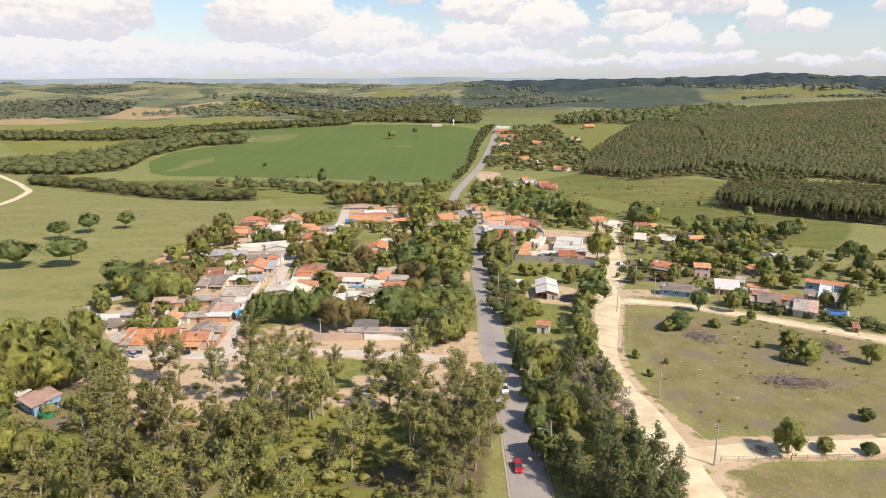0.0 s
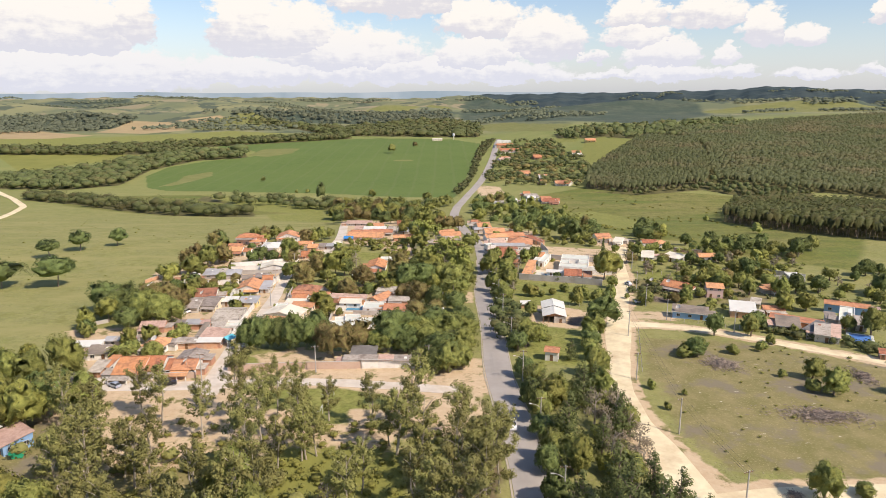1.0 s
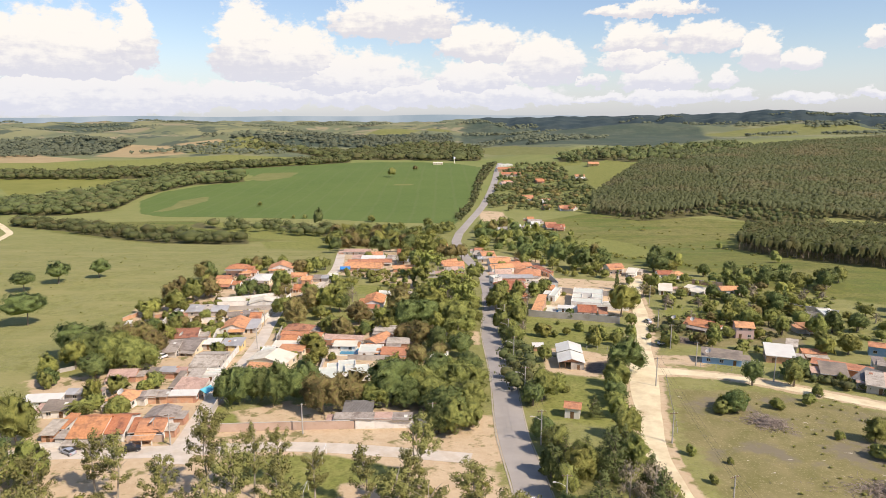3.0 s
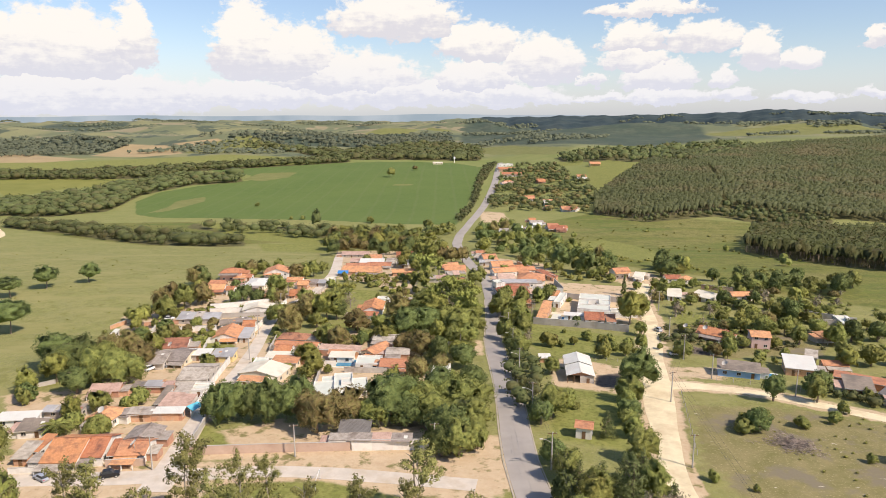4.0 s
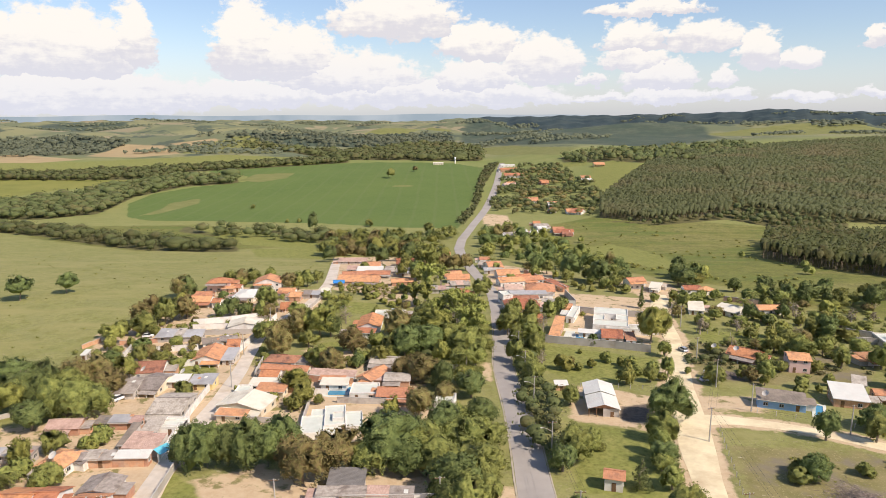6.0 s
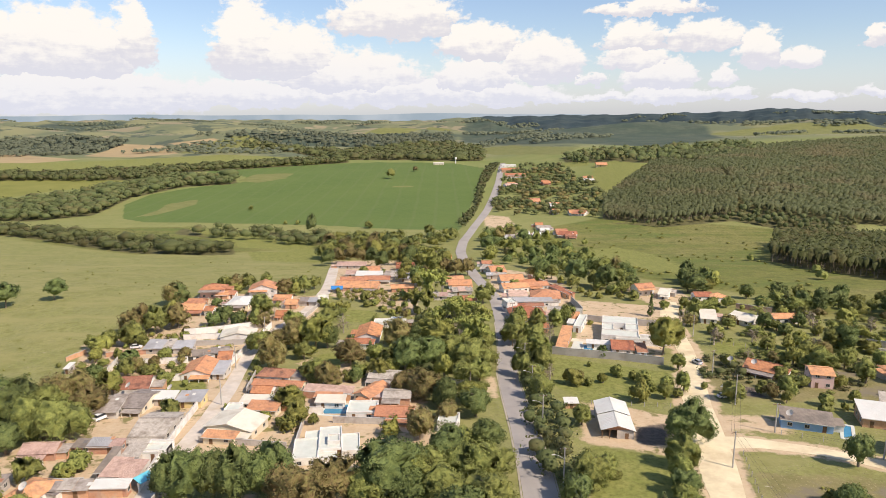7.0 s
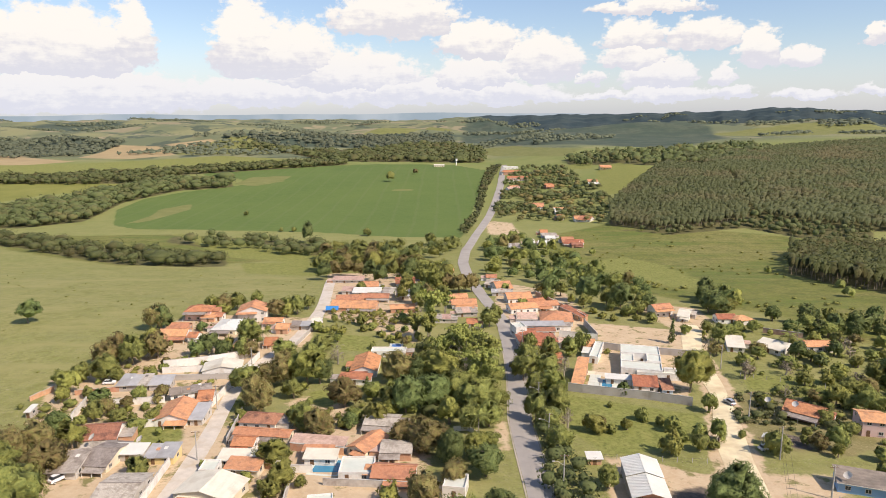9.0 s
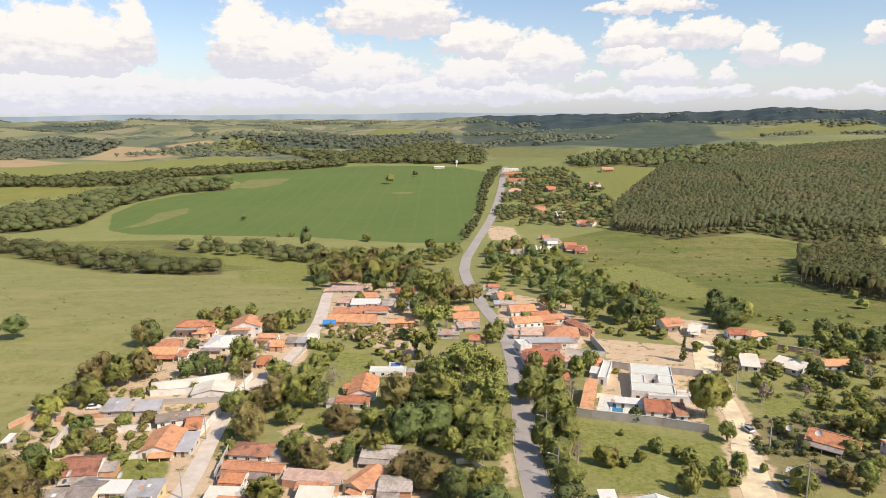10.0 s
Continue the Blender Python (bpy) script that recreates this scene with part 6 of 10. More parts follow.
house("house", "shed", -38.2, 268.2, -9, 14.8, 4.1, 2.3, 0.58, "pinktile", "plaster", "raw grey plaster house with a lean-to faded pinkish tile roof")
house("shed", "shed", -37.5, 263.0, -4, 8.1, 3.2, 2.3, 0.45, "orange", "cream", "cream-painted shed with a lean-to orange clay tile roof")
house("house", "front", -25.4, 267.0, -32, 6.4, 10.7, 2.5, 1.15, "orange", "cream", "cream-painted house with a front-gabled orange clay tile roof")
house("house", "gable", -23.0, 282.0, -8, 9.8, 7.8, 2.4, 0.86, "fibro", "white", "white-plastered house with a gabled grey fibre-cement roof")
house("house", "gable", -17.8, 264.1, -2, 8.3, 7.4, 2.5, 0.81, "fibro", "brick", "bare brick house with a gabled grey fibre-cement roof")
house("house", "front", -33.1, 330.9, -1, 9.6, 14.8, 2.6, 1.73, "tile", "white", "white-plastered house with a front-gabled red clay tile roof")
house("house", "shed", -35.2, 318.3, -7, 11.1, 4.5, 2.3, 0.63, "tile", "white", "white-plastered house with a lean-to red clay tile roof")
house("house", "flat", -26.3, 346.8, -1, 12.9, 4.6, 2.1, 0.00, "metal", "white", "white-plastered house with a flat white metal roof")
house("house", "gable", -48.2, 418.7, -5, 22.0, 11.8, 2.4, 2.24, "orange", "brick", "bare brick house with a gabled orange clay tile roof")
house("house", "gable", -40.6, 441.8, -1, 14.6, 7.4, 2.4, 1.41, "orange", "white", "white-plastered house with a gabled orange clay tile roof")
house("house", "shed", -50.5, 459.4, -1, 8.3, 7.8, 2.3, 1.09, "metal", "plaster", "raw grey plaster house with a lean-to white metal roof")
house("house", "shed", -42.8, 460.5, -1, 7.4, 7.0, 2.3, 0.98, "metal", "white", "white-plastered house with a lean-to white metal roof")
house("house", "shed", -34.6, 457.0, -1, 7.0, 10.0, 2.3, 1.40, "fibro", "plaster", "raw grey plaster house with a lean-to grey fibre-cement roof")
house("house", "gable", -47.8, 480.8, 6, 10.4, 9.6, 2.4, 1.83, "orange", "white", "white-plastered house with a gabled orange clay tile roof")
house("house", "shed", -63.1, 504.6, -1, 19.2, 7.3, 2.3, 1.03, "pinktile", "plaster", "raw grey plaster house with a lean-to faded pinkish tile roof")
house("house", "gable", -28.2, 493.1, 5, 11.7, 13.3, 2.4, 2.52, "tile", "white", "white-plastered house with a gabled red clay tile roof")
house("house", "gable", 1.4, 440.3, 10, 10.4, 7.2, 2.5, 1.37, "orange", "white", "white-plastered house with a gabled orange clay tile roof")
house("house", "gable", 4.2, 423.8, 3, 12.5, 9.5, 2.5, 1.80, "orange", "white", "white-plastered house with a gabled orange clay tile roof")
house("house", "shed", 4.7, 404.9, 9, 10.1, 6.5, 2.3, 0.92, "fibro", "plaster", "raw grey plaster house with a lean-to grey fibre-cement roof")
house("house", "gable", 6.5, 384.8, -1, 4.9, 7.3, 2.3, 1.38, "tile", "plaster", "raw grey plaster house with a gabled red clay tile roof")
house("house", "gable", -3.5, 538.5, -1, 10.2, 11.4, 2.4, 2.17, "orange", "white", "white-plastered house with a gabled orange clay tile roof")
house("house", "gable", 24.1, 511.8, -1, 7.1, 7.1, 2.5, 1.34, "orange", "white", "white-plastered house with a gabled orange clay tile roof")
house("house", "gable", 27.1, 474.5, 13, 9.7, 14.0, 2.5, 2.67, "orange", "white", "white-plastered house with a gabled orange clay tile roof")
house("house", "shed", 25.8, 456.6, -1, 11.6, 5.4, 2.3, 0.75, "fibro", "plaster", "raw grey plaster house with a lean-to grey fibre-cement roof")
house("house", "gable", 32.3, 438.7, 8, 13.3, 10.8, 2.8, 2.06, "orange", "white", "white-plastered house with a gabled orange clay tile roof")
house("house", "gable", 31.3, 412.9, 14, 13.9, 8.7, 2.8, 1.65, "orange", "white", "white-plastered house with a gabled orange clay tile roof")
house("house", "gable", 43.9, 419.7, 13, 11.1, 7.7, 2.5, 1.47, "orange", "white", "white-plastered house with a gabled orange clay tile roof")
house("house", "shed", 30.8, 391.1, -1, 9.2, 7.4, 2.8, 1.03, "pinktile", "white", "white-plastered house with a lean-to faded pinkish tile roof")
house("house", "hip", 44.0, 392.1, -7, 14.6, 14.6, 2.5, 2.77, "orange", "white", "white-plastered house with a hipped orange clay tile roof")
house("house", "shed", 53.6, 401.5, -68, 18.8, 3.8, 2.8, 0.53, "tile", "brick", "bare brick house with a lean-to red clay tile roof")
house("house", "shed", 35.0, 378.2, 1, 20.3, 4.7, 3.0, 0.66, "metalgrey", "white", "white-plastered house with a lean-to grey metal roof")
house("house", "flat", 24.9, 370.3, 16, 4.7, 6.5, 4.5, 0.00, "metal", "white", "white-plastered house with a flat white metal roof")
house("house", "shed", 36.0, 371.6, -1, 8.8, 4.0, 2.3, 0.57, "oldtile", "white", "white-plastered house with a lean-to weathered brown-red tile roof")
house("house", "hip", 30.9, 359.7, 4, 15.5, 10.8, 2.6, 2.06, "tile", "white", "white-plastered house with a hipped red clay tile roof")
house("house", "shed", 26.3, 347.2, 16, 5.9, 5.1, 2.3, 0.71, "tile", "white", "white-plastered house with a lean-to red clay tile roof")
house("house", "gable", 50.3, 355.5, -1, 5.2, 6.2, 2.3, 1.18, "orange", "white", "white-plastered house with a gabled orange clay tile roof")
courtyard_house(64.2, 333.6, -14, 13.6, 23.0, 3.1, "new white flat-roofed house round a small courtyard")
house("house", "shed", 40.2, 320.6, -18, 4.1, 18.8, 2.3, 2.64, "orange", "brick", "bare brick house with a lean-to orange clay tile roof")
house("house", "flat", 51.2, 345.1, -20, 3.2, 17.0, 2.5, 0.00, "metal", "white", "white-plastered house with a flat white metal roof")
house("house", "gable", 59.6, 313.4, -9, 8.1, 9.8, 2.4, 1.87, "tile", "white", "white-plastered house with a gabled red clay tile roof")
house("shed", "shed", 65.4, 309.4, -6, 3.9, 7.4, 2.3, 1.04, "oldtile", "paleblue", "pale blue shed with a lean-to weathered brown-red tile roof")
house("house", "flat", 68.0, 322.5, -9, 16.4, 5.0, 2.3, 0.00, "metal", "white", "white-plastered house with a flat white metal roof")
house("house", "gable", 93.7, 404.0, 14, 9.7, 7.4, 4.2, 1.41, "orange", "white", "white-plastered house with a gabled orange clay tile roof")
house("house", "gable", 103.2, 398.5, -27, 5.3, 14.0, 2.5, 1.54, "cream", "white", "white-plastered house with a gabled cream sheet roof")
house("house", "gable", 118.1, 391.3, -1, 8.7, 7.5, 2.4, 1.43, "tile", "white", "white-plastered house with a gabled red clay tile roof")
house("house", "hip", 124.2, 388.9, 14, 8.7, 7.5, 2.4, 1.42, "orange", "white", "white-plastered house with a hipped orange clay tile roof")
house("house", "shed", 106.3, 353.5, -16, 6.7, 10.3, 2.3, 1.45, "cream", "white", "white-plastered house with a lean-to cream sheet roof")
house("house", "shed", 119.3, 350.3, -49, 10.7, 8.2, 2.3, 1.15, "cream", "white", "white-plastered house with a lean-to cream sheet roof")
house("house", "gable", 136.8, 351.8, -1, 10.6, 7.3, 2.4, 1.39, "orange", "white", "white-plastered house with a gabled orange clay tile roof")
house("house", "gable", 99.1, 289.1, -40, 10.3, 9.2, 2.4, 1.74, "tile", "pink", "pale pink house with a gabled red clay tile roof")
house("house", "gable", 111.0, 278.0, -14, 7.0, 8.5, 4.6, 1.1, "orange", "pink", "pale pink two-storey house with a gabled orange clay tile roof")
house("house", "shed", 89.4, 245.2, -21, 12.7, 6.8, 2.6, 0.96, "brownroof", "blue", "blue-painted house with a lean-to brown-grey sheet roof")
house("house", "shed", 109.5, 247.7, -19, 9.2, 9.7, 2.8, 1.36, "metal", "brick", "bare brick house with a lean-to white metal roof")
house("house", "gable", 121.6, 249.6, -10, 7.8, 4.9, 2.3, 0.92, "orange", "brick", "bare brick house with a gabled orange clay tile roof")
house("house", "hip", 139.5, 285.2, 5, 6.8, 8.2, 2.4, 1.29, "orange", "white", "white-plastered house with a hipped orange clay tile roof")
house("shed", "shed", 119.9, 259.6, -28, 4.0, 6.2, 2.2, 0.87, "fibro", "plaster", "raw grey plaster shed with a lean-to grey fibre-cement roof")
barn(39.6, 245.8, -6, 8.6, 17.0, 2.9, "low barn of raw blocks under two stepped white metal roofs")
house("shed", "gable", 31.9, 200.0, -16, 4.6, 4.6, 3.0, 0.9, "orange", "white", "small white-plastered hut with a gabled orange clay tile roof")
house("shed", "shed", 31.1, 259.3, -0, 4.1, 3.2, 1.9, 0.45, "metal", "brick", "bare brick shed with a lean-to white metal roof")
house("house", "front", -57.8, 243.3, -13, 14.0, 9.6, 2.6, 1.54, "cream", "cream", "cream-painted house with a front-gabled cream sheet roof")
house("house", "shed", -59.5, 236.2, -8, 8.7, 3.5, 2.0, 0.50, "orange", "cream", "cream-painted house with a lean-to orange clay tile roof")
villa(-32.5, 231.6, 8, 15.5, 14.5, 1.9, "modern white house with stepped flat roofs and parapets")
house("house", "gable", -17.5, 250.9, -5, 10.5, 7.2, 2.3, 1.38, "orange", "white", "white-plastered house with a gabled orange clay tile roof")
house("house", "flat", -3.3, 244.9, -10, 5.1, 5.9, 2.7, 0.00, "metal", "white", "white-plastered house with a flat white metal roof")
house("house", "flat", -26.6, 253.8, -0, 8.0, 7.5, 2.2, 0.00, "metal", "white", "white-plastered house with a flat white metal roof")
house("house", "shed", -24.1, 198.8, -0, 7.9, 6.6, 2.6, 0.93, "darkfibro", "plaster", "raw grey plaster house with a lean-to dark grey sheet roof")
house("house", "shed", -19.7, 193.8, -1, 19.8, 3.2, 2.5, 0.45, "fibro", "white", "white-plastered house with a lean-to grey fibre-cement roof")
house("house", "shed", -96.2, 146.8, -36, 8.0, 7.0, 2.6, 0.98, "pinktile", "blue", "blue-painted house with a lean-to faded pinkish tile roof")
house("shed", "shed", -103.6, 150.5, -27, 5.6, 3.3, 2.4, 0.46, "metal", "white", "white-plastered shed with a lean-to white metal roof")
house("house", "gable", 103.9, 690.6, -1, 11.1, 14.0, 2.5, 2.67, "orange", "brick", "bare brick house with a gabled orange clay tile roof")
house("house", "gable", 81.5, 678.8, -16, 9.4, 14.0, 2.5, 1.54, "metal", "white", "white-plastered house with a gabled white metal roof")
house("house", "gable", 90.9, 705.6, -1, 9.4, 13.2, 2.5, 1.45, "metal", "white", "white-plastered house with a gabled white metal roof")
house("house", "gable", 138.8, 806.6, -1, 13.9, 14.0, 2.6, 2.67, "orange", "white", "white-plastered house with a gabled orange clay tile roof")
house("house", "gable", 107.7, 666.4, -1, 9.8, 8.8, 2.3, 1.67, "oldtile", "brick", "bare brick house with a gabled weathered brown-red tile roof")
house("house", "gable", 90.0, 737.2, -1, 7.7, 10.2, 2.5, 1.94, "tile", "white", "white-plastered house with a gabled red clay tile roof")
house("house", "gable", 111.2, 1158.2, -2, 32.7, 14.0, 4.1, 2.67, "tile", "white", "white-plastered house with a gabled red clay tile roof")
house("house", "gable", 110.3, 1241.7, -2, 27.4, 14.0, 4.1, 2.67, "tile", "brick", "bare brick house with a gabled red clay tile roof")
house("house", "gable", 200.5, 1035.3, -2, 14.4, 14.0, 3.6, 2.67, "orange", "white", "white-plastered house with a gabled orange clay tile roof")
house("house", "gable", -11.9, 1407.1, -3, 20.3, 14.0, 3.1, 1.54, "cream", "cream", "cream-painted house with a gabled cream sheet roof")
house("house", "gable", 108.3, 911.4, -1, 15.3, 14.0, 2.6, 2.67, "orange", "white", "white-plastered house with a gabled orange clay tile roof")
house("house", "gable", 246.7, 1155.0, -2, 17.9, 14.0, 3.6, 2.67, "orange", "yellow", "yellow-painted house with a gabled orange clay tile roof")
house("house", "gable", 126.4, 866.7, -1, 11.8, 14.0, 2.6, 2.67, "orange", "white", "white-plastered house with a gabled orange clay tile roof")
house("house", "shed", -9.4, 565.3, 9, 10.1, 8.7, 2.3, 1.22, "fibro", "plaster", "raw grey plaster house with a lean-to grey fibre-cement roof")
house("house", "shed", 116.6, 228.9, -22, 7.8, 8.6, 2.6, 1.21, "brownroof", "brick", "bare brick house with a lean-to brown-grey sheet roof")
house("house", "shed", 123.2, 223.0, -55, 4.8, 9.2, 2.6, 1.29, "darkfibro", "brick", "bare brick house with a lean-to dark grey sheet roof")
house("house", "shed", 124.4, 218.7, -29, 7.8, 10.0, 2.6, 1.40, "fibro", "plaster", "raw grey plaster house with a lean-to grey fibre-cement roof")
house("house", "shed", 122.0, 233.6, -33, 17.0, 4.5, 2.4, 0.63, "orange", "brick", "bare brick house with a lean-to orange clay tile roof")
house("house", "gable", 149.9, 251.1, -28, 15.2, 5.2, 3.2, 0.98, "orange", "blue", "blue-painted house with a gabled orange clay tile roof")
house("house", "flat", 141.8, 237.5, -31, 4.7, 18.4, 3.1, 0.00, "metal", "plaster", "raw grey plaster house with a flat white metal roof")
house("house", "shed", 142.3, 230.4, -25, 4.1, 8.1, 2.4, 1.13, "fibro", "plaster", "raw grey plaster house with a lean-to grey fibre-cement roof")
house("shed", "shed", 136.3, 238.0, -20, 3.7, 6.2, 2.3, 0.86, "fibro", "white", "white-plastered shed with a lean-to grey fibre-cement roof")
house("shed", "shed", 130.7, 200.3, -24, 2.2, 4.0, 2.0, 0.56, "tile", "brick", "bare brick shed with a lean-to red clay tile roof")
house("house", "flat", 158.6, 305.7, -10, 5.4, 12.1, 2.5, 0.00, "metal", "plaster", "raw grey plaster house with a flat white metal roof")
house("house", "shed", -53.7, 254.6, -7, 8.9, 5.1, 2.2, 0.71, "orange", "cream", "cream-painted house with a lean-to orange clay tile roof")
house("shed", "flat", -61.7, 253.8, -0, 4.0, 4.7, 2.2, 0.00, "metal", "white", "white-plastered shed with a flat white metal roof")
house("shed", "shed", -79.5, 220.9, -0, 2.2, 9.5, 2.4, 1.33, "brownroof", "plaster", "raw grey plaster shed with a lean-to brown-grey sheet roof")
house("house", "shed", -55.2, 259.1, -4, 12.3, 5.0, 2.3, 0.69, "cream", "cream", "cream-painted house with a lean-to cream sheet roof")
house("house", "shed", -36.2, 259.7, -3, 8.5, 4.4, 2.3, 0.62, "cream", "white", "white-plastered house with a lean-to cream sheet roof")
house("house", "shed", 53.3, 656.7, -1, 10.5, 13.1, 2.3, 1.83, "fibro", "plaster", "raw grey plaster house with a lean-to grey fibre-cement roof")
house("house", "gable", 96.9, 1071.7, 26, 15.7, 14.0, 2.6, 2.67, "orange", "white", "white-plastered house with a gabled orange clay tile roof")
house("house", "gable", 144.8, 1048.9, -2, 11.4, 14.0, 2.6, 2.67, "tile", "brick", "bare brick house with a gabled red clay tile roof")
house("house", "flat", 117.4, 1326.6, -2, 26.2, 19.4, 3.5, 0.00, "metal", "white", "white-plastered house with a flat white metal roof")
house("house", "shed", 69.7, 678.4, -1, 8.4, 12.3, 2.3, 1.72, "metal", "white", "white-plastered house with a lean-to white metal roof")
house("house", "gable", 119.5, 820.3, -1, 7.4, 14.0, 2.5, 2.67, "orange", "white", "white-plastered house with a gabled orange clay tile roof")
house("house", "gable", 111.2, 680.0, -1, 10.0, 10.9, 2.5, 2.06, "tile", "white", "white-plastered house with a gabled red clay tile roof")
house("house", "shed", -26.6, 448.6, -1, 7.5, 8.9, 2.3, 1.25, "fibro", "plaster", "raw grey plaster house with a lean-to grey fibre-cement roof")
house("house", "shed", -19.4, 455.5, -1, 7.9, 7.6, 2.3, 1.07, "metal", "white", "white-plastered house with a lean-to white metal roof")
house("house", "gable", -53.1, 438.1, 3, 14.4, 8.2, 2.3, 1.56, "orange", "white", "white-plastered house with a gabled orange clay tile roof")
house("house", "shed", -58.1, 464.1, -1, 6.3, 7.1, 2.3, 1.00, "pinktile", "plaster", "raw grey plaster house with a lean-to faded pinkish tile roof")
house("house", "gable", -25.2, 413.9, 8, 12.1, 6.6, 2.3, 1.26, "orange", "brick", "bare brick house with a gabled orange clay tile roof")
house("house", "shed", -8.0, 392.9, -1, 11.3, 5.7, 2.2, 0.80, "fibro", "plaster", "raw grey plaster house with a lean-to grey fibre-cement roof")
house("house", "gable", 27.9, 369.3, -1, 7.6, 6.7, 2.4, 1.28, "tile", "white", "white-plastered house with a gabled red clay tile roof")
house("house", "shed", 42.1, 356.5, -11, 6.5, 5.6, 2.3, 0.78, "fibro", "white", "white-plastered house with a lean-to grey fibre-cement roof")
house("shed", "shed", 34.9, 338.9, -1, 5.1, 4.9, 2.2, 0.69, "tile", "brick", "bare brick shed with a lean-to red clay tile roof")
house("house", "gable", 29.0, 331.8, -1, 5.9, 9.7, 2.3, 1.84, "tile", "plaster", "raw grey plaster house with a gabled red clay tile roof")
house("house", "gable", 23.4, 488.6, -22, 6.9, 14.0, 2.5, 1.54, "fibro", "white", "white-plastered house with a gabled grey fibre-cement roof")
house("house", "gable", 39.3, 427.0, 22, 9.7, 6.5, 2.5, 1.24, "tile", "white", "white-plastered house with a gabled red clay tile roof")
house("house", "shed", 52.3, 317.4, -12, 9.0, 3.6, 2.2, 0.50, "metal", "white", "white-plastered house with a lean-to white metal roof")
house("house", "gable", -60.8, 387.0, -1, 4.1, 12.1, 2.4, 1.34, "cream", "white", "white-plastered house with a gabled cream sheet roof")
house("house", "shed", -66.5, 382.0, -1, 8.5, 5.4, 2.2, 0.75, "fibro", "plaster", "raw grey plaster house with a lean-to grey fibre-cement roof")
house("house", "shed", -110.5, 396.2, -1, 6.4, 5.8, 2.2, 0.81, "orange", "brick", "bare brick house with a lean-to orange clay tile roof")
house("shed", "gable", -106.3, 398.2, -1, 3.8, 6.2, 2.2, 1.17, "orange", "white", "white-plastered shed with a gabled orange clay tile roof")
house("house", "gable", -83.3, 352.9, -14, 4.8, 7.1, 2.2, 1.35, "orange", "brick", "bare brick house with a gabled orange clay tile roof")
house("house", "gable", -73.3, 359.1, -1, 5.1, 6.3, 2.2, 1.20, "tile", "brick", "bare brick house with a gabled red clay tile roof")
house("house", "gable", 111.2, 1155.4, -2, 31.9, 14.0, 2.6, 2.67, "orange", "white", "white-plastered house with a gabled orange clay tile roof")
house("house", "gable", 110.6, 1251.7, 32, 39.1, 14.0, 2.6, 2.67, "orange", "white", "white-plastered house with a gabled orange clay tile roof")
house("house", "gable", 144.1, 1057.7, -2, 11.6, 14.0, 2.6, 2.67, "tile", "brick", "bare brick house with a gabled red clay tile roof")
house("house", "gable", 107.3, 902.1, -1, 13.9, 14.0, 2.6, 2.67, "orange", "white", "white-plastered house with a gabled orange clay tile roof")
house("house", "gable", 144.0, 801.8, -33, 14.1, 14.0, 2.6, 2.67, "orange", "white", "white-plastered house with a gabled orange clay tile roof")
house("house", "gable", 199.6, 1024.5, -2, 14.3, 14.0, 2.6, 1.54, "metal", "white", "white-plastered house with a gabled white metal roof")
house("house", "gable", 92.3, 720.4, -1, 14.0, 14.0, 2.6, 1.54, "fibro", "white", "white-plastered house with a gabled grey fibre-cement roof")
house("house", "gable", 105.5, 673.9, -25, 12.2, 14.0, 2.6, 2.67, "tile", "pink", "pale pink house with a gabled red clay tile roof")
house("house", "shed", 124.0, 857.0, -1, 8.5, 19.0, 2.6, 2.66, "metal", "white", "white-plastered house with a lean-to white metal roof")
house("house", "gable", 94.7, 1060.2, 19, 20.2, 14.0, 2.6, 2.67, "pinktile", "white", "white-plastered house with a gabled faded pinkish tile roof")


# ---- trees and bushes, one by one ----
tree("euc", -67.7, 158.3, 16.8, 9.6)
tree("euc", -79.6, 152.1, 16.0, 9.4)
tree("euc", -69.8, 129.0, 20.5, 11.7)
tree("euc", -64.8, 133.0, 14.4, 8.2)
tree("euc", -55.1, 150.1, 15.0, 8.6)
tree("euc", -49.5, 160.0, 19.2, 11.0)
tree("euc", -40.9, 147.3, 19.9, 11.4)
tree("euc", -39.3, 130.2, 20.6, 11.8)
tree("euc", -38.5, 116.5, 17.9, 10.2)
tree("euc", -32.6, 118.9, 16.5, 9.4)
tree("euc", -43.1, 103.5, 18.5, 10.5)
tree("euc", -49.1, 102.6, 17.6, 10.0)
tree("euc", -18.3, 119.4, 14.9, 8.5)
tree("euc", -16.5, 128.4, 14.0, 8.0)
tree("euc", -17.4, 154.8, 15.4, 8.8)
tree("euc", -6.5, 163.5, 17.3, 9.9)
tree("euc", -12.6, 146.9, 13.6, 7.8)
tree("euc", -4.9, 136.6, 18.6, 10.6)
tree("euc", -9.0, 154.8, 15.4, 8.8)
tree("euc", -36.2, 164.6, 15.1, 8.6)
tree("euc", -35.0, 136.7, 14.8, 8.4)
tree("euc", -27.9, 142.4, 12.3, 7.0)
tree("euc", -59.2, 113.8, 14.2, 8.1)
tree("euc", -46.3, 123.5, 15.3, 8.7)
tree("euc", -62.2, 140.3, 14.1, 8.1)
tree("euc", -27.9, 158.7, 12.4, 7.1)
tree("euc", -76.9, 136.8, 14.5, 8.4)
tree("euc", -74.3, 126.5, 14.7, 8.4)
tree("euc", -70.3, 102.1, 17.1, 9.8)
tree("euc", -59.4, 99.8, 17.9, 10.2)
tree("euc", -35.8, 100.4, 17.2, 9.9)
tree("euc", -27.6, 102.4, 16.8, 9.6)
tree("euc", 1.8, 125.1, 22.0, 14.2)
tree("euc", 7.0, 124.3, 19.2, 12.4)
tree("euc", -1.5, 111.8, 17.5, 11.3)
tree("euc", 4.3, 111.8, 17.5, 11.3)
tree("euc", 9.6, 137.6, 14.9, 9.6)
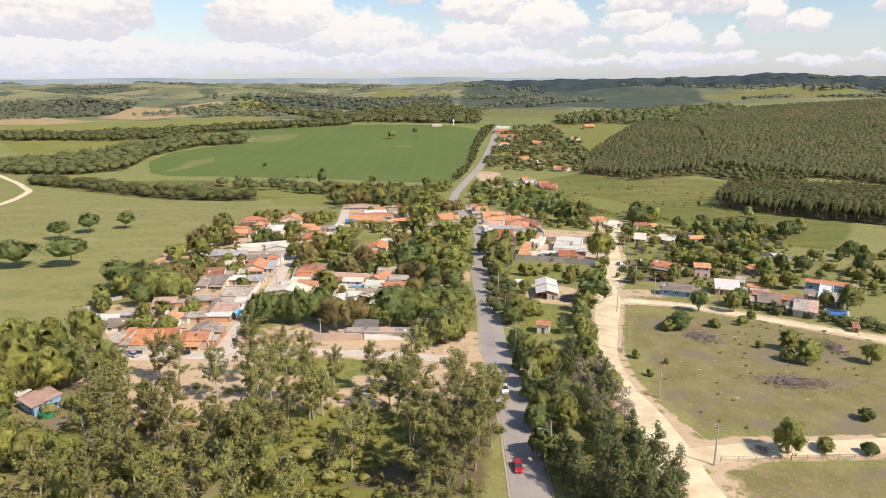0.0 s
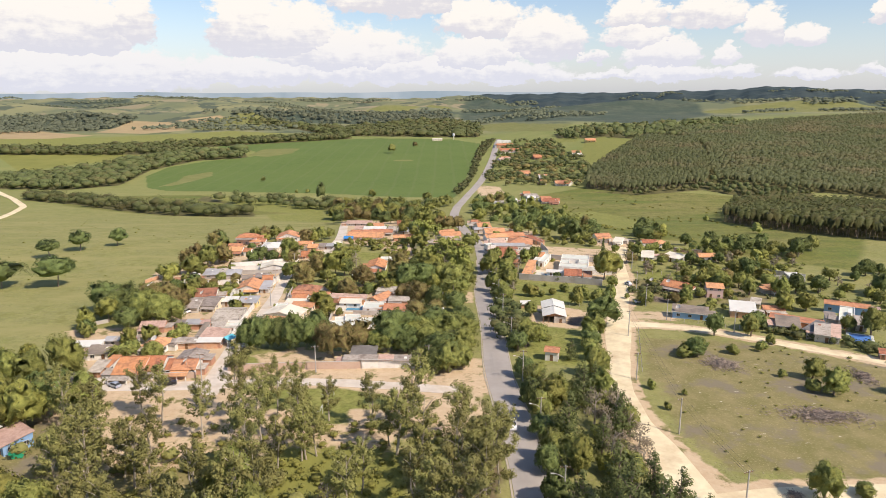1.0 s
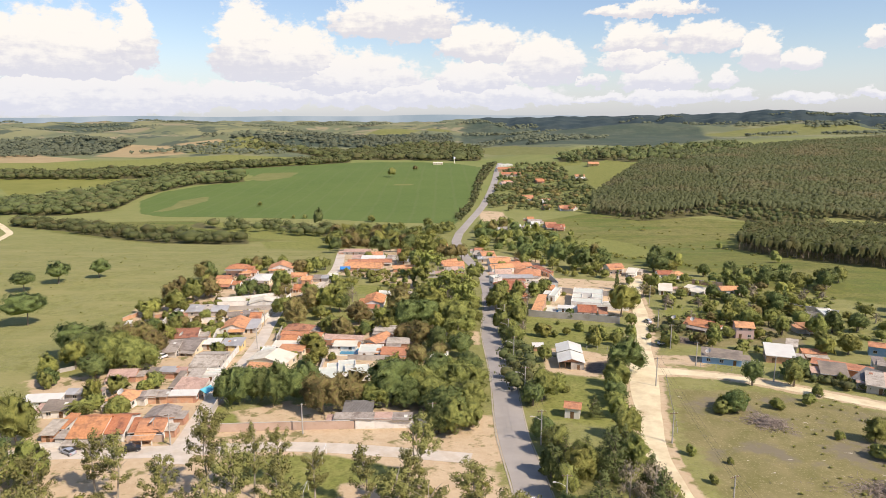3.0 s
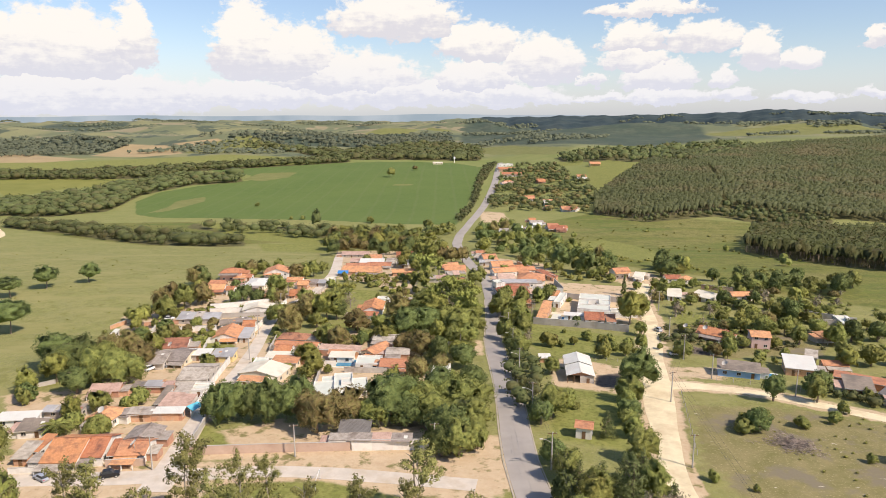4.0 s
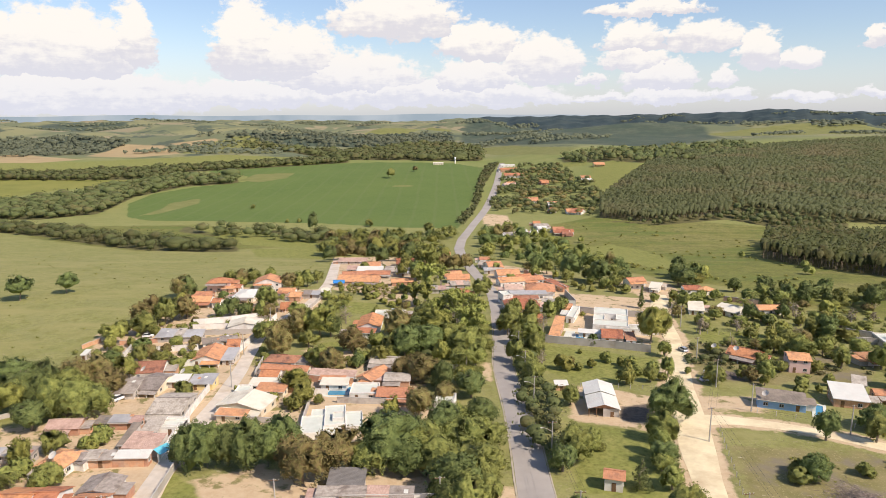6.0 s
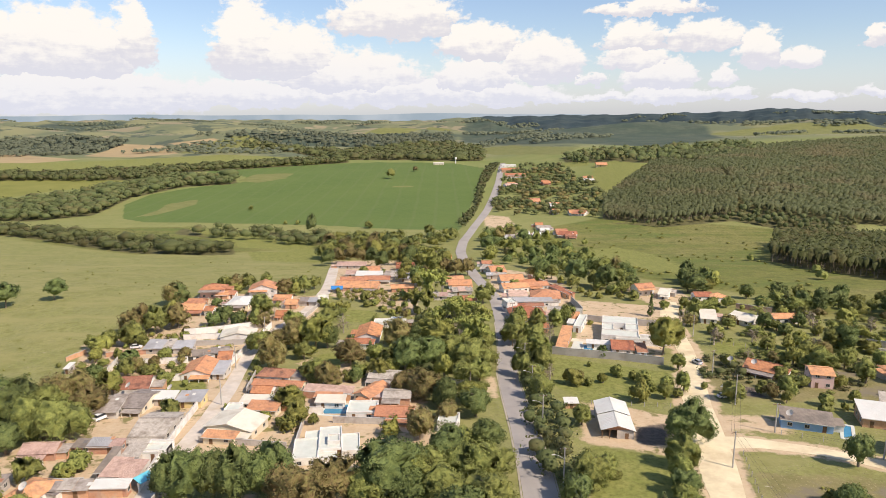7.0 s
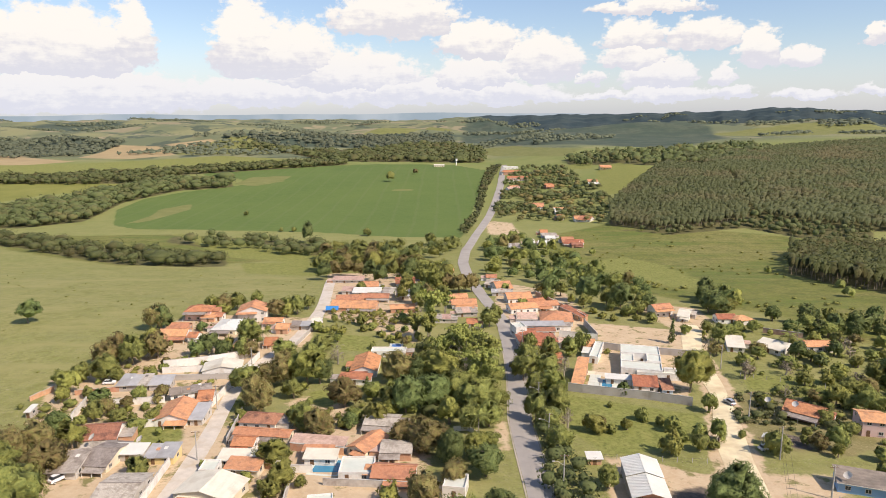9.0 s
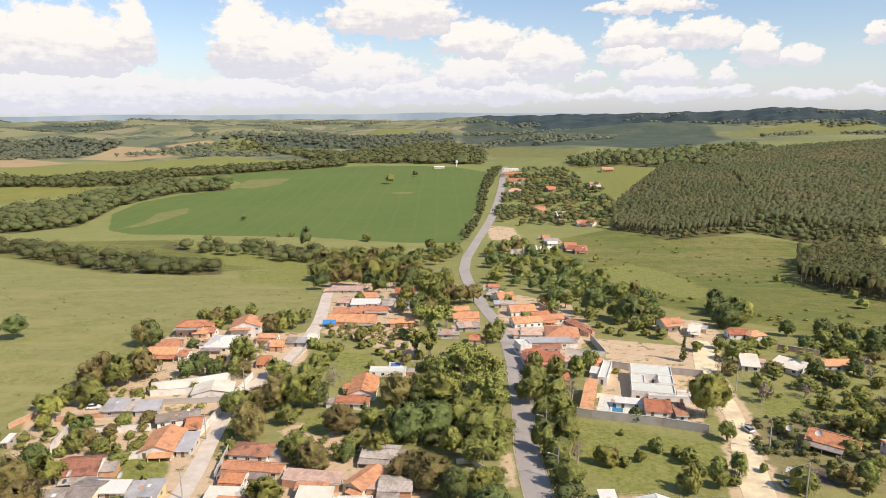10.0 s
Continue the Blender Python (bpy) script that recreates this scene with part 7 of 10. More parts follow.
tree("euc", 3.4, 145.2, 17.5, 11.3)
tree("euc", -4.9, 119.8, 15.5, 10.0)
tree("euc", 0.6, 103.0, 15.0, 9.7)
tree("light", -82.5, 121.0, 9.0, 10.5)
tree("dark", -99.5, 137.0, 5.0, 6.0)
tree("dark", -96.2, 160.0, 13.1, 11.1)
tree("light", -106.0, 156.1, 14.9, 12.6)
tree("light", -96.9, 153.4, 12.6, 10.7)
tree("light", -87.1, 120.8, 10.2, 8.6)
tree("round", -117.3, 180.5, 9.8, 8.2)
tree("round", -102.5, 182.0, 12.3, 10.4)
tree("round", -120.5, 175.3, 10.3, 8.7)
tree("round", -73.9, 116.5, 10.5, 8.8)
tree("round", -88.1, 163.8, 9.7, 8.2)
tree("round", -110.8, 180.5, 9.8, 8.2)
tree("round", -105.6, 149.3, 10.3, 8.7)
tree("pine", 26.9, 146.5, 12.5, 9.6)
tree("pine", 31.3, 112.7, 17.1, 13.1)
tree("pine", 36.1, 110.3, 14.1, 10.8)
tree("pine", 32.2, 125.5, 12.1, 9.3)
tree("pine", 25.1, 112.2, 10.5, 8.1)
tree("pine", 40.2, 106.3, 10.0, 7.7)
tree("pine", 33.8, 165.9, 12.5, 9.6)
tree("pine", 23.9, 117.8, 10.9, 8.4)
tree("pine", 33.6, 142.9, 10.2, 7.9)
tree("pine", 31.1, 104.9, 13.0, 10.0)
tree("round", 39.2, 169.0, 8.4, 6.6)
tree("pine", 40.6, 161.5, 9.0, 7.0)
tree("pine", 39.6, 151.5, 10.5, 8.0)
tree("grey", 42.0, 144.0, 6.0, 7.4)
tree("grey", 40.6, 136.5, 5.6, 7.0)
tree("round", 37.0, 132.0, 7.0, 6.5)
tree("pine", 41.6, 117.5, 12.0, 9.0)
tree("pine", 43.4, 110.0, 11.0, 9.0)
tree("pine", 38.0, 122.5, 11.5, 8.5)
tree("pine", 39.4, 177.0, 8.0, 6.4)
tree("light", 27.0, 135.2, 8.6, 6.6)
tree("light", 26.2, 164.6, 9.0, 7.0)
tree("round", 23.8, 178.0, 6.8, 6.4)
tree("round", 25.4, 210.9, 9.8, 7.9)
tree("round", 41.6, 186.0, 7.6, 6.2)
tree("round", 22.7, 139.6, 8.1, 6.6)
tree("round", 22.5, 158.9, 7.6, 6.1)
tree("dark", 45.6, 209.5, 6.4, 6.0)
tree("grey", 34.5, 138.0, 9.8, 7.0)
tree("grey", 35.1, 157.0, 9.3, 6.7)
tree("grey", -22.0, 121.0, 7.4, 5.3)
tree("grey", -34.5, 116.5, 7.8, 5.6)
tree("round", 101.0, 173.6, 7.4, 6.4)
tree("bush", 96.8, 175.4, 3.6, 4.6)
tree("round", 101.0, 183.9, 5.9, 5.2)
tree("round", 72.4, 126.2, 7.1, 6.2)
tree("round", 119.2, 173.5, 6.0, 5.3)
tree("dark", 75.6, 203.0, 5.4, 6.8)
tree("bush", 71.8, 201.6, 3.4, 5.2)
tree("bush", 80.3, 126.8, 2.8, 3.3)
tree("bush", 87.7, 204.5, 3.0, 3.5)
tree("bush", 93.6, 185.6, 2.1, 2.5)
tree("bush", 54.9, 165.0, 1.9, 2.2)
tree("bush", 54.7, 177.6, 2.4, 2.7)
tree("bush", 62.1, 173.3, 1.4, 1.7)
tree("bush", 96.9, 206.6, 2.4, 2.7)
tree("dark", 97.8, 140.7, 2.8, 3.6)
tree("dark", 89.4, 126.0, 2.7, 3.5)
tree("dark", 81.3, 128.5, 2.4, 3.1)
tree("flatdark", -193.0, 293.2, 11.5, 17.0)
tree("dark", -125.7, 252.6, 12.3, 13.8)
tree("hedge", -61.1, 209.3, 10.4, 8.5)
tree("hedge", -56.8, 209.1, 11.1, 9.1)
tree("hedge", -52.5, 209.7, 11.1, 9.2)
tree("hedge", -47.9, 209.3, 11.5, 9.5)
tree("hedge", -43.2, 209.3, 11.5, 9.5)
tree("hedge", -39.2, 210.9, 10.7, 8.9)
tree("red", -34.0, 201.5, 10.4, 12.1)
tree("red", -27.4, 206.6, 11.0, 11.2)
tree("red", -10.0, 266.7, 7.9, 11.8)
tree("red", -112.0, 258.0, 9.1, 11.4)
tree("dark", -16.0, 210.5, 14.5, 16.1)
tree("round", -20.9, 206.0, 7.7, 8.5)
tree("round", -9.5, 212.0, 11.2, 12.4)
tree("dark", -11.9, 206.0, 7.7, 8.5)
tree("dark", -4.2, 221.3, 10.2, 11.2)
tree("round", 1.1, 213.4, 10.7, 12.0)
tree("round", 4.4, 200.0, 9.4, 10.4)
tree("dark", -1.8, 195.8, 9.6, 10.6)
tree("round", -4.8, 204.6, 9.2, 10.1)
tree("red", -10.5, 237.9, 8.1, 8.5)
tree("dark", 5.4, 230.9, 8.3, 8.7)
tree("dark", 4.0, 252.5, 7.6, 9.3)
tree("round", 0.9, 188.8, 7.6, 8.0)
tree("round", 5.4, 193.0, 6.1, 6.4)
tree("round", 6.0, 216.9, 8.2, 9.1)
tree("red", -3.5, 248.6, 6.1, 7.2)
tree("dark", 1.9, 199.9, 8.4, 9.3)
tree("dark", -3.0, 189.2, 6.4, 6.7)
tree("round", 0.4, 210.6, 6.9, 7.6)
tree("round", 5.1, 211.9, 5.9, 6.5)
tree("round", -1.3, 230.6, 6.1, 6.3)
tree("dark", -121.8, 247.9, 10.8, 13.3)
tree("round", -101.4, 240.5, 9.8, 13.3)
tree("dark", -108.3, 229.3, 8.6, 9.4)
tree("dark", -108.3, 238.5, 7.8, 8.6)
tree("bush", -86.8, 221.3, 5.1, 6.3)
tree("bush", -95.3, 216.3, 5.7, 7.0)
tree("bush", -88.8, 218.2, 3.4, 4.1)
tree("bush", -79.0, 253.5, 4.8, 6.7)
tree("bush", -96.0, 204.8, 4.4, 5.4)
tree("bush", -98.5, 201.6, 3.5, 4.2)
tree("light", -98.5, 209.2, 6.6, 6.1)
tree("round", 46.3, 214.5, 7.0, 6.5)
tree("round", 43.8, 199.0, 5.6, 5.4)
tree("round", 67.1, 271.7, 5.3, 4.7)
tree("round", 59.9, 265.9, 5.1, 4.5)
tree("dark", 54.8, 234.7, 11.5, 13.0)
tree("round", 49.2, 222.0, 7.4, 7.2)
tree("round", 44.4, 207.0, 4.6, 5.0)
tree("round", 26.3, 212.3, 6.7, 6.6)
tree("round", 30.5, 217.3, 5.3, 5.2)
tree("dark", 89.4, 222.6, 8.4, 6.0)
tree("bush", 98.1, 251.4, 3.7, 4.2)
tree("bush", 76.9, 204.3, 5.6, 6.5)
tree("bush", 73.9, 206.6, 3.3, 3.8)
tree("bush", 113.5, 287.3, 3.6, 4.2)
tree("bush", 104.6, 275.3, 3.8, 4.8)
tree("bush", 101.9, 283.7, 4.0, 5.0)
tree("bush", 88.2, 205.6, 2.8, 3.3)
tree("bush", 92.7, 275.4, 2.7, 3.2)
tree("round", 126.2, 279.1, 6.8, 6.3)
tree("round", 138.4, 277.6, 7.5, 7.0)
tree("round", 130.9, 260.1, 7.0, 6.5)
tree("dark", 104.0, 229.0, 5.0, 6.0)
tree("round", 119.0, 291.1, 8.0, 7.4)
tree("light", 115.9, 274.3, 4.1, 4.1)
tree("red", -16.0, 270.0, 7.1, 8.5)
tree("round", -45.0, 281.3, 7.3, 7.8)
tree("round", -31.6, 286.3, 4.6, 4.9)
tree("red", -39.3, 275.1, 8.1, 8.6)
tree("light", -25.4, 285.2, 6.9, 7.3)
tree("light", -47.3, 259.2, 7.4, 7.8)
tree("light", -21.3, 290.9, 5.3, 5.7)
tree("bamboo", -6.0, 330.0, 13.0, 15.0)
tree("bamboo", 2.1, 329.9, 17.1, 17.8)
tree("bamboo", 0.5, 345.0, 12.5, 15.0)
tree("bamboo", 5.4, 307.4, 15.4, 16.0)
tree("bamboo", -12.0, 384.2, 15.0, 14.0)
tree("bamboo", -17.3, 368.3, 10.5, 10.9)
tree("bamboo", -4.9, 409.8, 11.0, 10.0)
tree("bamboo", 9.7, 331.7, 11.5, 12.0)
tree("bamboo", -11.7, 364.6, 12.3, 12.7)
tree("flatlight", -7.5, 318.8, 10.5, 15.0)
tree("flatlight", 2.1, 262.6, 6.0, 8.5)
tree("light", -4.3, 284.0, 8.0, 6.0)
tree("round", 1.5, 279.0, 8.7, 8.8)
tree("round", 6.9, 282.7, 7.1, 7.2)
tree("dark", -4.0, 258.9, 7.7, 7.8)
tree("round", 6.5, 267.6, 4.9, 4.9)
tree("round", -106.4, 286.7, 5.8, 6.2)
tree("red", -105.2, 291.7, 5.3, 5.7)
tree("round", -97.8, 284.5, 4.6, 4.8)
tree("round", -89.3, 285.8, 4.1, 4.3)
tree("bush", -108.9, 284.0, 3.3, 3.8)
tree("bush", -119.2, 298.0, 3.0, 3.9)
tree("bush", -94.9, 286.2, 2.8, 3.2)
tree("bush", -95.5, 295.6, 2.6, 3.1)
tree("bamboo", -12.1, 466.8, 16.6, 15.8)
tree("bamboo", -16.4, 412.5, 9.6, 10.4)
tree("round", 20.4, 286.2, 7.6, 6.5)
tree("round", 27.4, 291.0, 8.6, 7.3)
tree("round", 23.0, 278.0, 8.0, 6.8)
tree("round", 23.5, 265.4, 7.4, 6.3)
tree("grey", 28.3, 279.6, 6.4, 5.0)
tree("bush", 57.0, 278.4, 4.6, 5.3)
tree("bush", 62.4, 273.0, 4.4, 5.1)
tree("bush", 40.0, 277.5, 2.7, 3.1)
tree("bush", 51.1, 286.4, 3.9, 4.5)
tree("bush", 55.0, 283.0, 2.8, 3.2)
tree("bush", 63.7, 266.8, 3.0, 3.5)
tree("bush", 44.5, 297.1, 1.8, 2.1)
tree("bush", 57.8, 272.8, 3.1, 3.6)
tree("conifer", 149.6, 380.6, 9.6, 4.0)
tree("conifer", 145.2, 366.8, 13.0, 6.5, "tall dark conifer at the edge of the meadow")
tree("conifer", 149.0, 323.5, 11.0, 5.5, "tall dark conifer between the gardens")
tree("conifer", 84.4, 360.2, 10.0, 3.8)
tree("euc", -44.5, 96.5, 15.2, 9.0)
tree("euc", -24.3, 96.1, 15.8, 9.3)
tree("euc", -42.0, 93.6, 11.6, 6.8)
tree("euc", -63.7, 116.5, 16.4, 9.7)
tree("euc", -61.5, 129.8, 16.0, 9.4)
tree("euc", -63.2, 91.1, 14.4, 8.5)
tree("euc", -74.3, 96.8, 12.1, 7.1)
tree("euc", -56.2, 125.0, 14.2, 8.3)
tree("euc", -40.4, 159.4, 15.4, 9.1)
tree("euc", -29.9, 141.1, 14.2, 8.4)
tree("euc", -32.3, 147.5, 16.7, 9.8)
tree("euc", -72.4, 137.6, 15.8, 9.3)
tree("euc", -30.7, 140.6, 14.2, 8.4)
tree("euc", -73.5, 161.2, 15.2, 8.9)
tree("euc", -88.7, 154.4, 17.0, 10.0)
tree("euc", -2.7, 99.0, 14.2, 8.9)
tree("euc", -2.9, 113.1, 17.2, 10.8)
tree("euc", -6.8, 94.5, 11.3, 7.1)
tree("euc", 4.9, 99.6, 11.8, 7.4)
tree("euc", 6.4, 119.8, 17.3, 10.8)
tree("euc", -10.7, 143.0, 17.2, 10.8)
tree("euc", 10.4, 128.8, 19.6, 12.2)
tree("round", -28.8, 96.2, 6.1, 5.7)
tree("round", -68.3, 107.9, 8.2, 7.6)
tree("round", -79.4, 100.8, 7.8, 7.2)
tree("round", -41.2, 126.0, 10.0, 9.3)
tree("round", -89.8, 114.8, 8.1, 7.5)
tree("round", -33.9, 114.0, 9.1, 8.4)
tree("round", -60.1, 116.6, 7.1, 6.6)
tree("round", -91.5, 126.6, 7.0, 6.5)
tree("round", -42.3, 95.0, 5.6, 5.2)
tree("pine", 18.5, 92.2, 9.9, 7.7)
tree("pine", 28.3, 107.2, 11.5, 8.9)
tree("pine", 35.6, 102.9, 10.4, 8.0)
tree("pine", 19.1, 94.7, 8.3, 6.4)
tree("pine", 27.4, 95.9, 8.7, 6.7)
tree("pine", 30.9, 92.7, 10.3, 8.0)
tree("pine", 37.1, 110.8, 11.2, 8.6)
tree("pine", 20.9, 95.4, 9.3, 7.2)
tree("light", -104.4, 143.8, 9.7, 9.0)
tree("light", -98.1, 164.1, 9.4, 8.8)
tree("light", -107.2, 164.0, 8.6, 8.0)
tree("light", -128.3, 177.8, 9.7, 9.0)
tree("light", -120.1, 170.7, 8.1, 7.5)
tree("light", -115.0, 150.7, 10.2, 9.5)
tree("light", -112.1, 150.9, 9.8, 9.1)
tree("light", -103.2, 155.2, 10.0, 9.3)
tree("light", -115.3, 155.6, 8.2, 7.6)
tree("light", -108.4, 151.8, 9.6, 8.9)
tree("light", -111.3, 146.2, 9.1, 8.5)
tree("light", -124.7, 183.4, 10.7, 9.9)
tree("light", -119.5, 156.1, 8.9, 8.3)
tree("round", -98.4, 236.2, 11.9, 12.3)
tree("round", -106.1, 237.6, 10.8, 11.1)
tree("red", -100.6, 253.3, 8.0, 9.4)
tree("light", -119.9, 239.7, 9.0, 9.3)
tree("round", -111.1, 252.5, 8.5, 10.1)
tree("dark", -119.0, 253.3, 9.7, 11.5)
tree("dark", -109.7, 264.7, 7.8, 9.3)
tree("red", -108.7, 264.3, 9.6, 10.3)
tree("dark", -109.0, 273.5, 8.1, 8.5)
tree("light", -102.7, 268.6, 6.7, 7.2)
tree("dark", 107.0, 230.4, 6.2, 6.8)
tree("round", 141.1, 222.1, 9.3, 7.9)
tree("round", 100.9, 221.5, 6.5, 5.5)
tree("round", 135.3, 226.0, 5.7, 4.8)
tree("round", 95.5, 266.5, 6.2, 5.8)
tree("light", 136.0, 253.4, 7.8, 7.9)
tree("light", 125.7, 248.7, 7.6, 7.1)
tree("dark", 181.9, 281.2, 8.6, 8.8)
tree("dark", 147.8, 283.5, 7.8, 8.0)
tree("dark", 157.3, 283.5, 7.8, 8.0)
tree("bush", 102.7, 259.7, 4.0, 4.6)
tree("bush", 104.0, 214.1, 3.3, 3.8)
tree("bush", 99.2, 209.5, 2.6, 3.0)
tree("bush", 116.1, 223.5, 3.1, 3.6)
tree("bush", 122.9, 220.4, 3.1, 3.5)
tree("pine", 34.3, 173.3, 8.5, 7.4)
tree("pine", 29.2, 170.3, 8.9, 7.7)
tree("pine", 25.4, 173.8, 7.5, 6.5)
tree("pine", 40.7, 185.5, 5.8, 5.0)
tree("pine", 37.3, 199.4, 7.0, 6.1)
tree("grey", 40.7, 159.3, 7.9, 7.4)
tree("grey", 41.6, 150.8, 6.3, 5.9)
tree("grey", 36.6, 150.3, 6.9, 6.4)
tree("dark", 22.3, 207.1, 6.7, 6.2)
tree("dark", 21.8, 185.2, 6.8, 6.3)
tree("dark", 21.4, 167.7, 6.9, 6.4)
tree("dark", 21.5, 150.8, 6.3, 5.9)
tree("dark", 20.9, 136.0, 6.9, 6.4)
tree("dark", 20.5, 124.4, 6.4, 5.9)
tree("round", 26.1, 137.0, 7.3, 7.5)
tree("round", 27.4, 167.2, 7.5, 7.7)
tree("round", 26.4, 150.9, 6.2, 6.4)
tree("red", -122.8, 251.9, 3.0, 4.0)
tree("bush", -83.9, 277.3, 2.3, 2.2)
tree("lightbush", -103.8, 245.1, 2.5, 2.2)
tree("bush", -120.8, 256.5, 2.4, 2.2)
tree("lightbush", -79.0, 267.7, 2.7, 2.6)
tree("bush", -118.4, 221.0, 4.6, 4.2)
tree("bush", -102.2, 289.9, 2.7, 2.6)
tree("light", -122.4, 229.5, 6.7, 7.0)
tree("bush", -107.0, 238.8, 2.4, 2.6)
tree("round", -124.5, 233.2, 3.9, 4.2)
tree("bush", -78.2, 253.1, 1.8, 2.2)
tree("dark", -119.1, 223.4, 4.5, 5.5)
tree("bush", -64.9, 257.5, 1.9, 2.2)
tree("lightbush", -103.1, 258.0, 5.6, 6.6)
tree("bush", -110.2, 295.9, 3.7, 5.2)
tree("round", -90.4, 278.7, 4.2, 5.2)
tree("bush", -87.7, 201.1, 6.1, 7.0)
tree("lightbush", -116.9, 244.1, 2.4, 3.0)
tree("bush", -64.4, 288.0, 3.8, 4.0)
tree("lightbush", -91.3, 295.2, 1.9, 2.2)
tree("round", -87.2, 197.7, 4.7, 4.2)
tree("round", -113.2, 280.9, 5.1, 5.2)
tree("lightbush", -101.8, 255.6, 2.3, 2.2)
tree("lightbush", -122.6, 226.7, 3.9, 3.4)
tree("lightbush", -64.9, 281.9, 1.9, 2.2)
tree("light", -124.6, 200.1, 4.6, 5.5)
tree("lightbush", -87.4, 217.5, 2.6, 3.0)
tree("lightbush", -99.9, 293.9, 2.4, 2.2)
tree("bush", -108.8, 278.4, 3.4, 3.0)
tree("bush", -34.6, 282.2, 3.4, 3.4)
tree("light", -42.8, 246.8, 6.6, 6.6)
tree("dark", -45.3, 248.0, 3.2, 4.0)
tree("bush", -44.7, 278.3, 4.0, 4.0)
tree("lightbush", -44.9, 243.7, 3.9, 5.2)
tree("round", -46.5, 259.4, 4.4, 5.2)
tree("dark", -32.1, 281.7, 4.4, 5.2)
tree("bush", -39.0, 247.4, 3.2, 3.0)
tree("lightbush", -40.2, 286.7, 1.8, 2.2)
tree("bush", -48.5, 285.9, 4.6, 5.2)
tree("lightbush", -18.1, 239.9, 4.1, 5.1)
tree("lightbush", -52.3, 249.5, 3.0, 4.0)
tree("lightbush", -32.4, 238.8, 2.2, 2.2)
tree("bush", -45.3, 250.6, 2.9, 2.6)
tree("lightbush", -45.6, 255.6, 2.4, 3.0)
tree("bush", -47.8, 246.8, 2.3, 2.2)
tree("lightbush", 127.2, 256.2, 2.5, 2.6)
tree("bush", 109.5, 256.1, 2.5, 2.2)
tree("red", 90.8, 266.3, 3.7, 4.2)
tree("lightbush", 125.9, 294.7, 2.2, 2.2)
tree("lightbush", 91.3, 296.6, 3.5, 4.2)
tree("bush", 88.6, 269.8, 3.0, 2.6)
tree("bush", 135.1, 264.7, 2.7, 3.0)
tree("light", 93.1, 262.0, 3.4, 3.4)
tree("bush", 112.4, 262.1, 3.7, 3.7)
tree("lightbush", 106.3, 256.3, 2.3, 2.2)
tree("lightbush", 51.7, 263.4, 6.2, 5.5)
tree("lightbush", 32.8, 135.9, 4.2, 4.2)
tree("bush", 42.3, 155.6, 5.2, 5.5)
tree("round", 31.5, 246.6, 6.5, 7.0)
tree("lightbush", 38.8, 168.0, 2.4, 2.6)
tree("red", 37.6, 279.8, 3.5, 3.4)
tree("bush", 33.2, 217.2, 2.1, 2.6)
tree("light", 45.0, 280.0, 2.8, 3.4)
tree("round", 34.5, 150.1, 3.8, 4.2)
tree("lightbush", 43.5, 187.3, 1.9, 2.2)
tree("bush", 27.1, 288.1, 2.0, 2.2)
tree("bush", 74.1, 273.6, 2.5, 2.6)
tree("round", 121.5, 290.6, 4.5, 4.8)
tree("bush", 129.9, 289.4, 3.1, 3.0)
tree("lightbush", 35.7, 278.2, 5.7, 7.0)
tree("bush", 115.4, 295.0, 5.1, 6.2)
tree("bush", 78.9, 263.5, 7.7, 7.0)
tree("round", 202.8, 284.3, 4.0, 5.6)
tree("light", 176.1, 244.4, 6.4, 6.7)
tree("round", 159.1, 271.3, 4.2, 4.7)
tree("dark", 191.2, 261.8, 3.3, 4.4)
tree("round", 171.0, 263.9, 5.2, 5.7)
tree("grey", 159.7, 286.1, 3.8, 4.4)
tree("grey", 182.1, 288.0, 3.7, 4.8)
tree("light", 190.2, 251.3, 3.3, 4.0)
tree("lightbush", 196.3, 275.6, 3.7, 4.2)
tree("bush", 168.4, 251.6, 4.1, 4.4)
tree("round", 186.2, 276.7, 4.0, 5.5)
tree("lightbush", 175.6, 276.9, 4.3, 6.0)
tree("dark", 216.1, 283.1, 6.1, 6.8)
tree("dark", 180.8, 266.1, 3.9, 5.3)
tree("dark", 178.0, 232.5, 6.9, 7.5)
tree("light", 170.9, 285.7, 4.3, 5.6)
tree("round", 201.2, 262.4, 4.3, 5.1)
tree("round", 179.4, 254.1, 3.8, 5.7)
tree("flatdark", -170.5, 297.0, 13.5, 19.5)
tree("round", -120.0, 321.0, 9.1, 9.5)
tree("round", -118.0, 337.0, 9.1, 9.5)
tree("light", -126.0, 310.0, 7.5, 7.6)
tree("red", -112.0, 344.0, 10.0, 10.4)
tree("red", -127.0, 337.0, 9.1, 9.5)
tree("red", -61.0, 294.0, 10.0, 10.4)
tree("red", -21.0, 318.0, 10.0, 10.4)
tree("conifer", -30.5, 311.0, 5.0, 4.5)
tree("round", -70.0, 311.0, 8.3, 9.5)
tree("dark", -47.0, 318.0, 9.0, 9.0)
tree("red", -36.0, 298.0, 9.0, 9.5)
tree("round", -28.0, 304.0, 5.8, 5.7)
tree("round", -53.0, 305.0, 5.8, 5.7)
tree("round", -22.0, 300.0, 5.8, 6.6)
tree("red", -59.0, 318.0, 10.8, 11.4)
tree("light", -51.0, 317.0, 11.6, 12.3)
tree("red", -63.0, 316.0, 8.3, 9.5)
tree("dark", -17.0, 293.0, 10.8, 11.4)
tree("dark", -9.0, 296.0, 11.6, 12.3)
tree("dark", -14.0, 317.0, 8.3, 8.5)
tree("round", -2.0, 300.0, 11.6, 11.4)
tree("round", 4.0, 292.0, 11.6, 11.4)
tree("round", 10.0, 314.0, 8.3, 8.5)
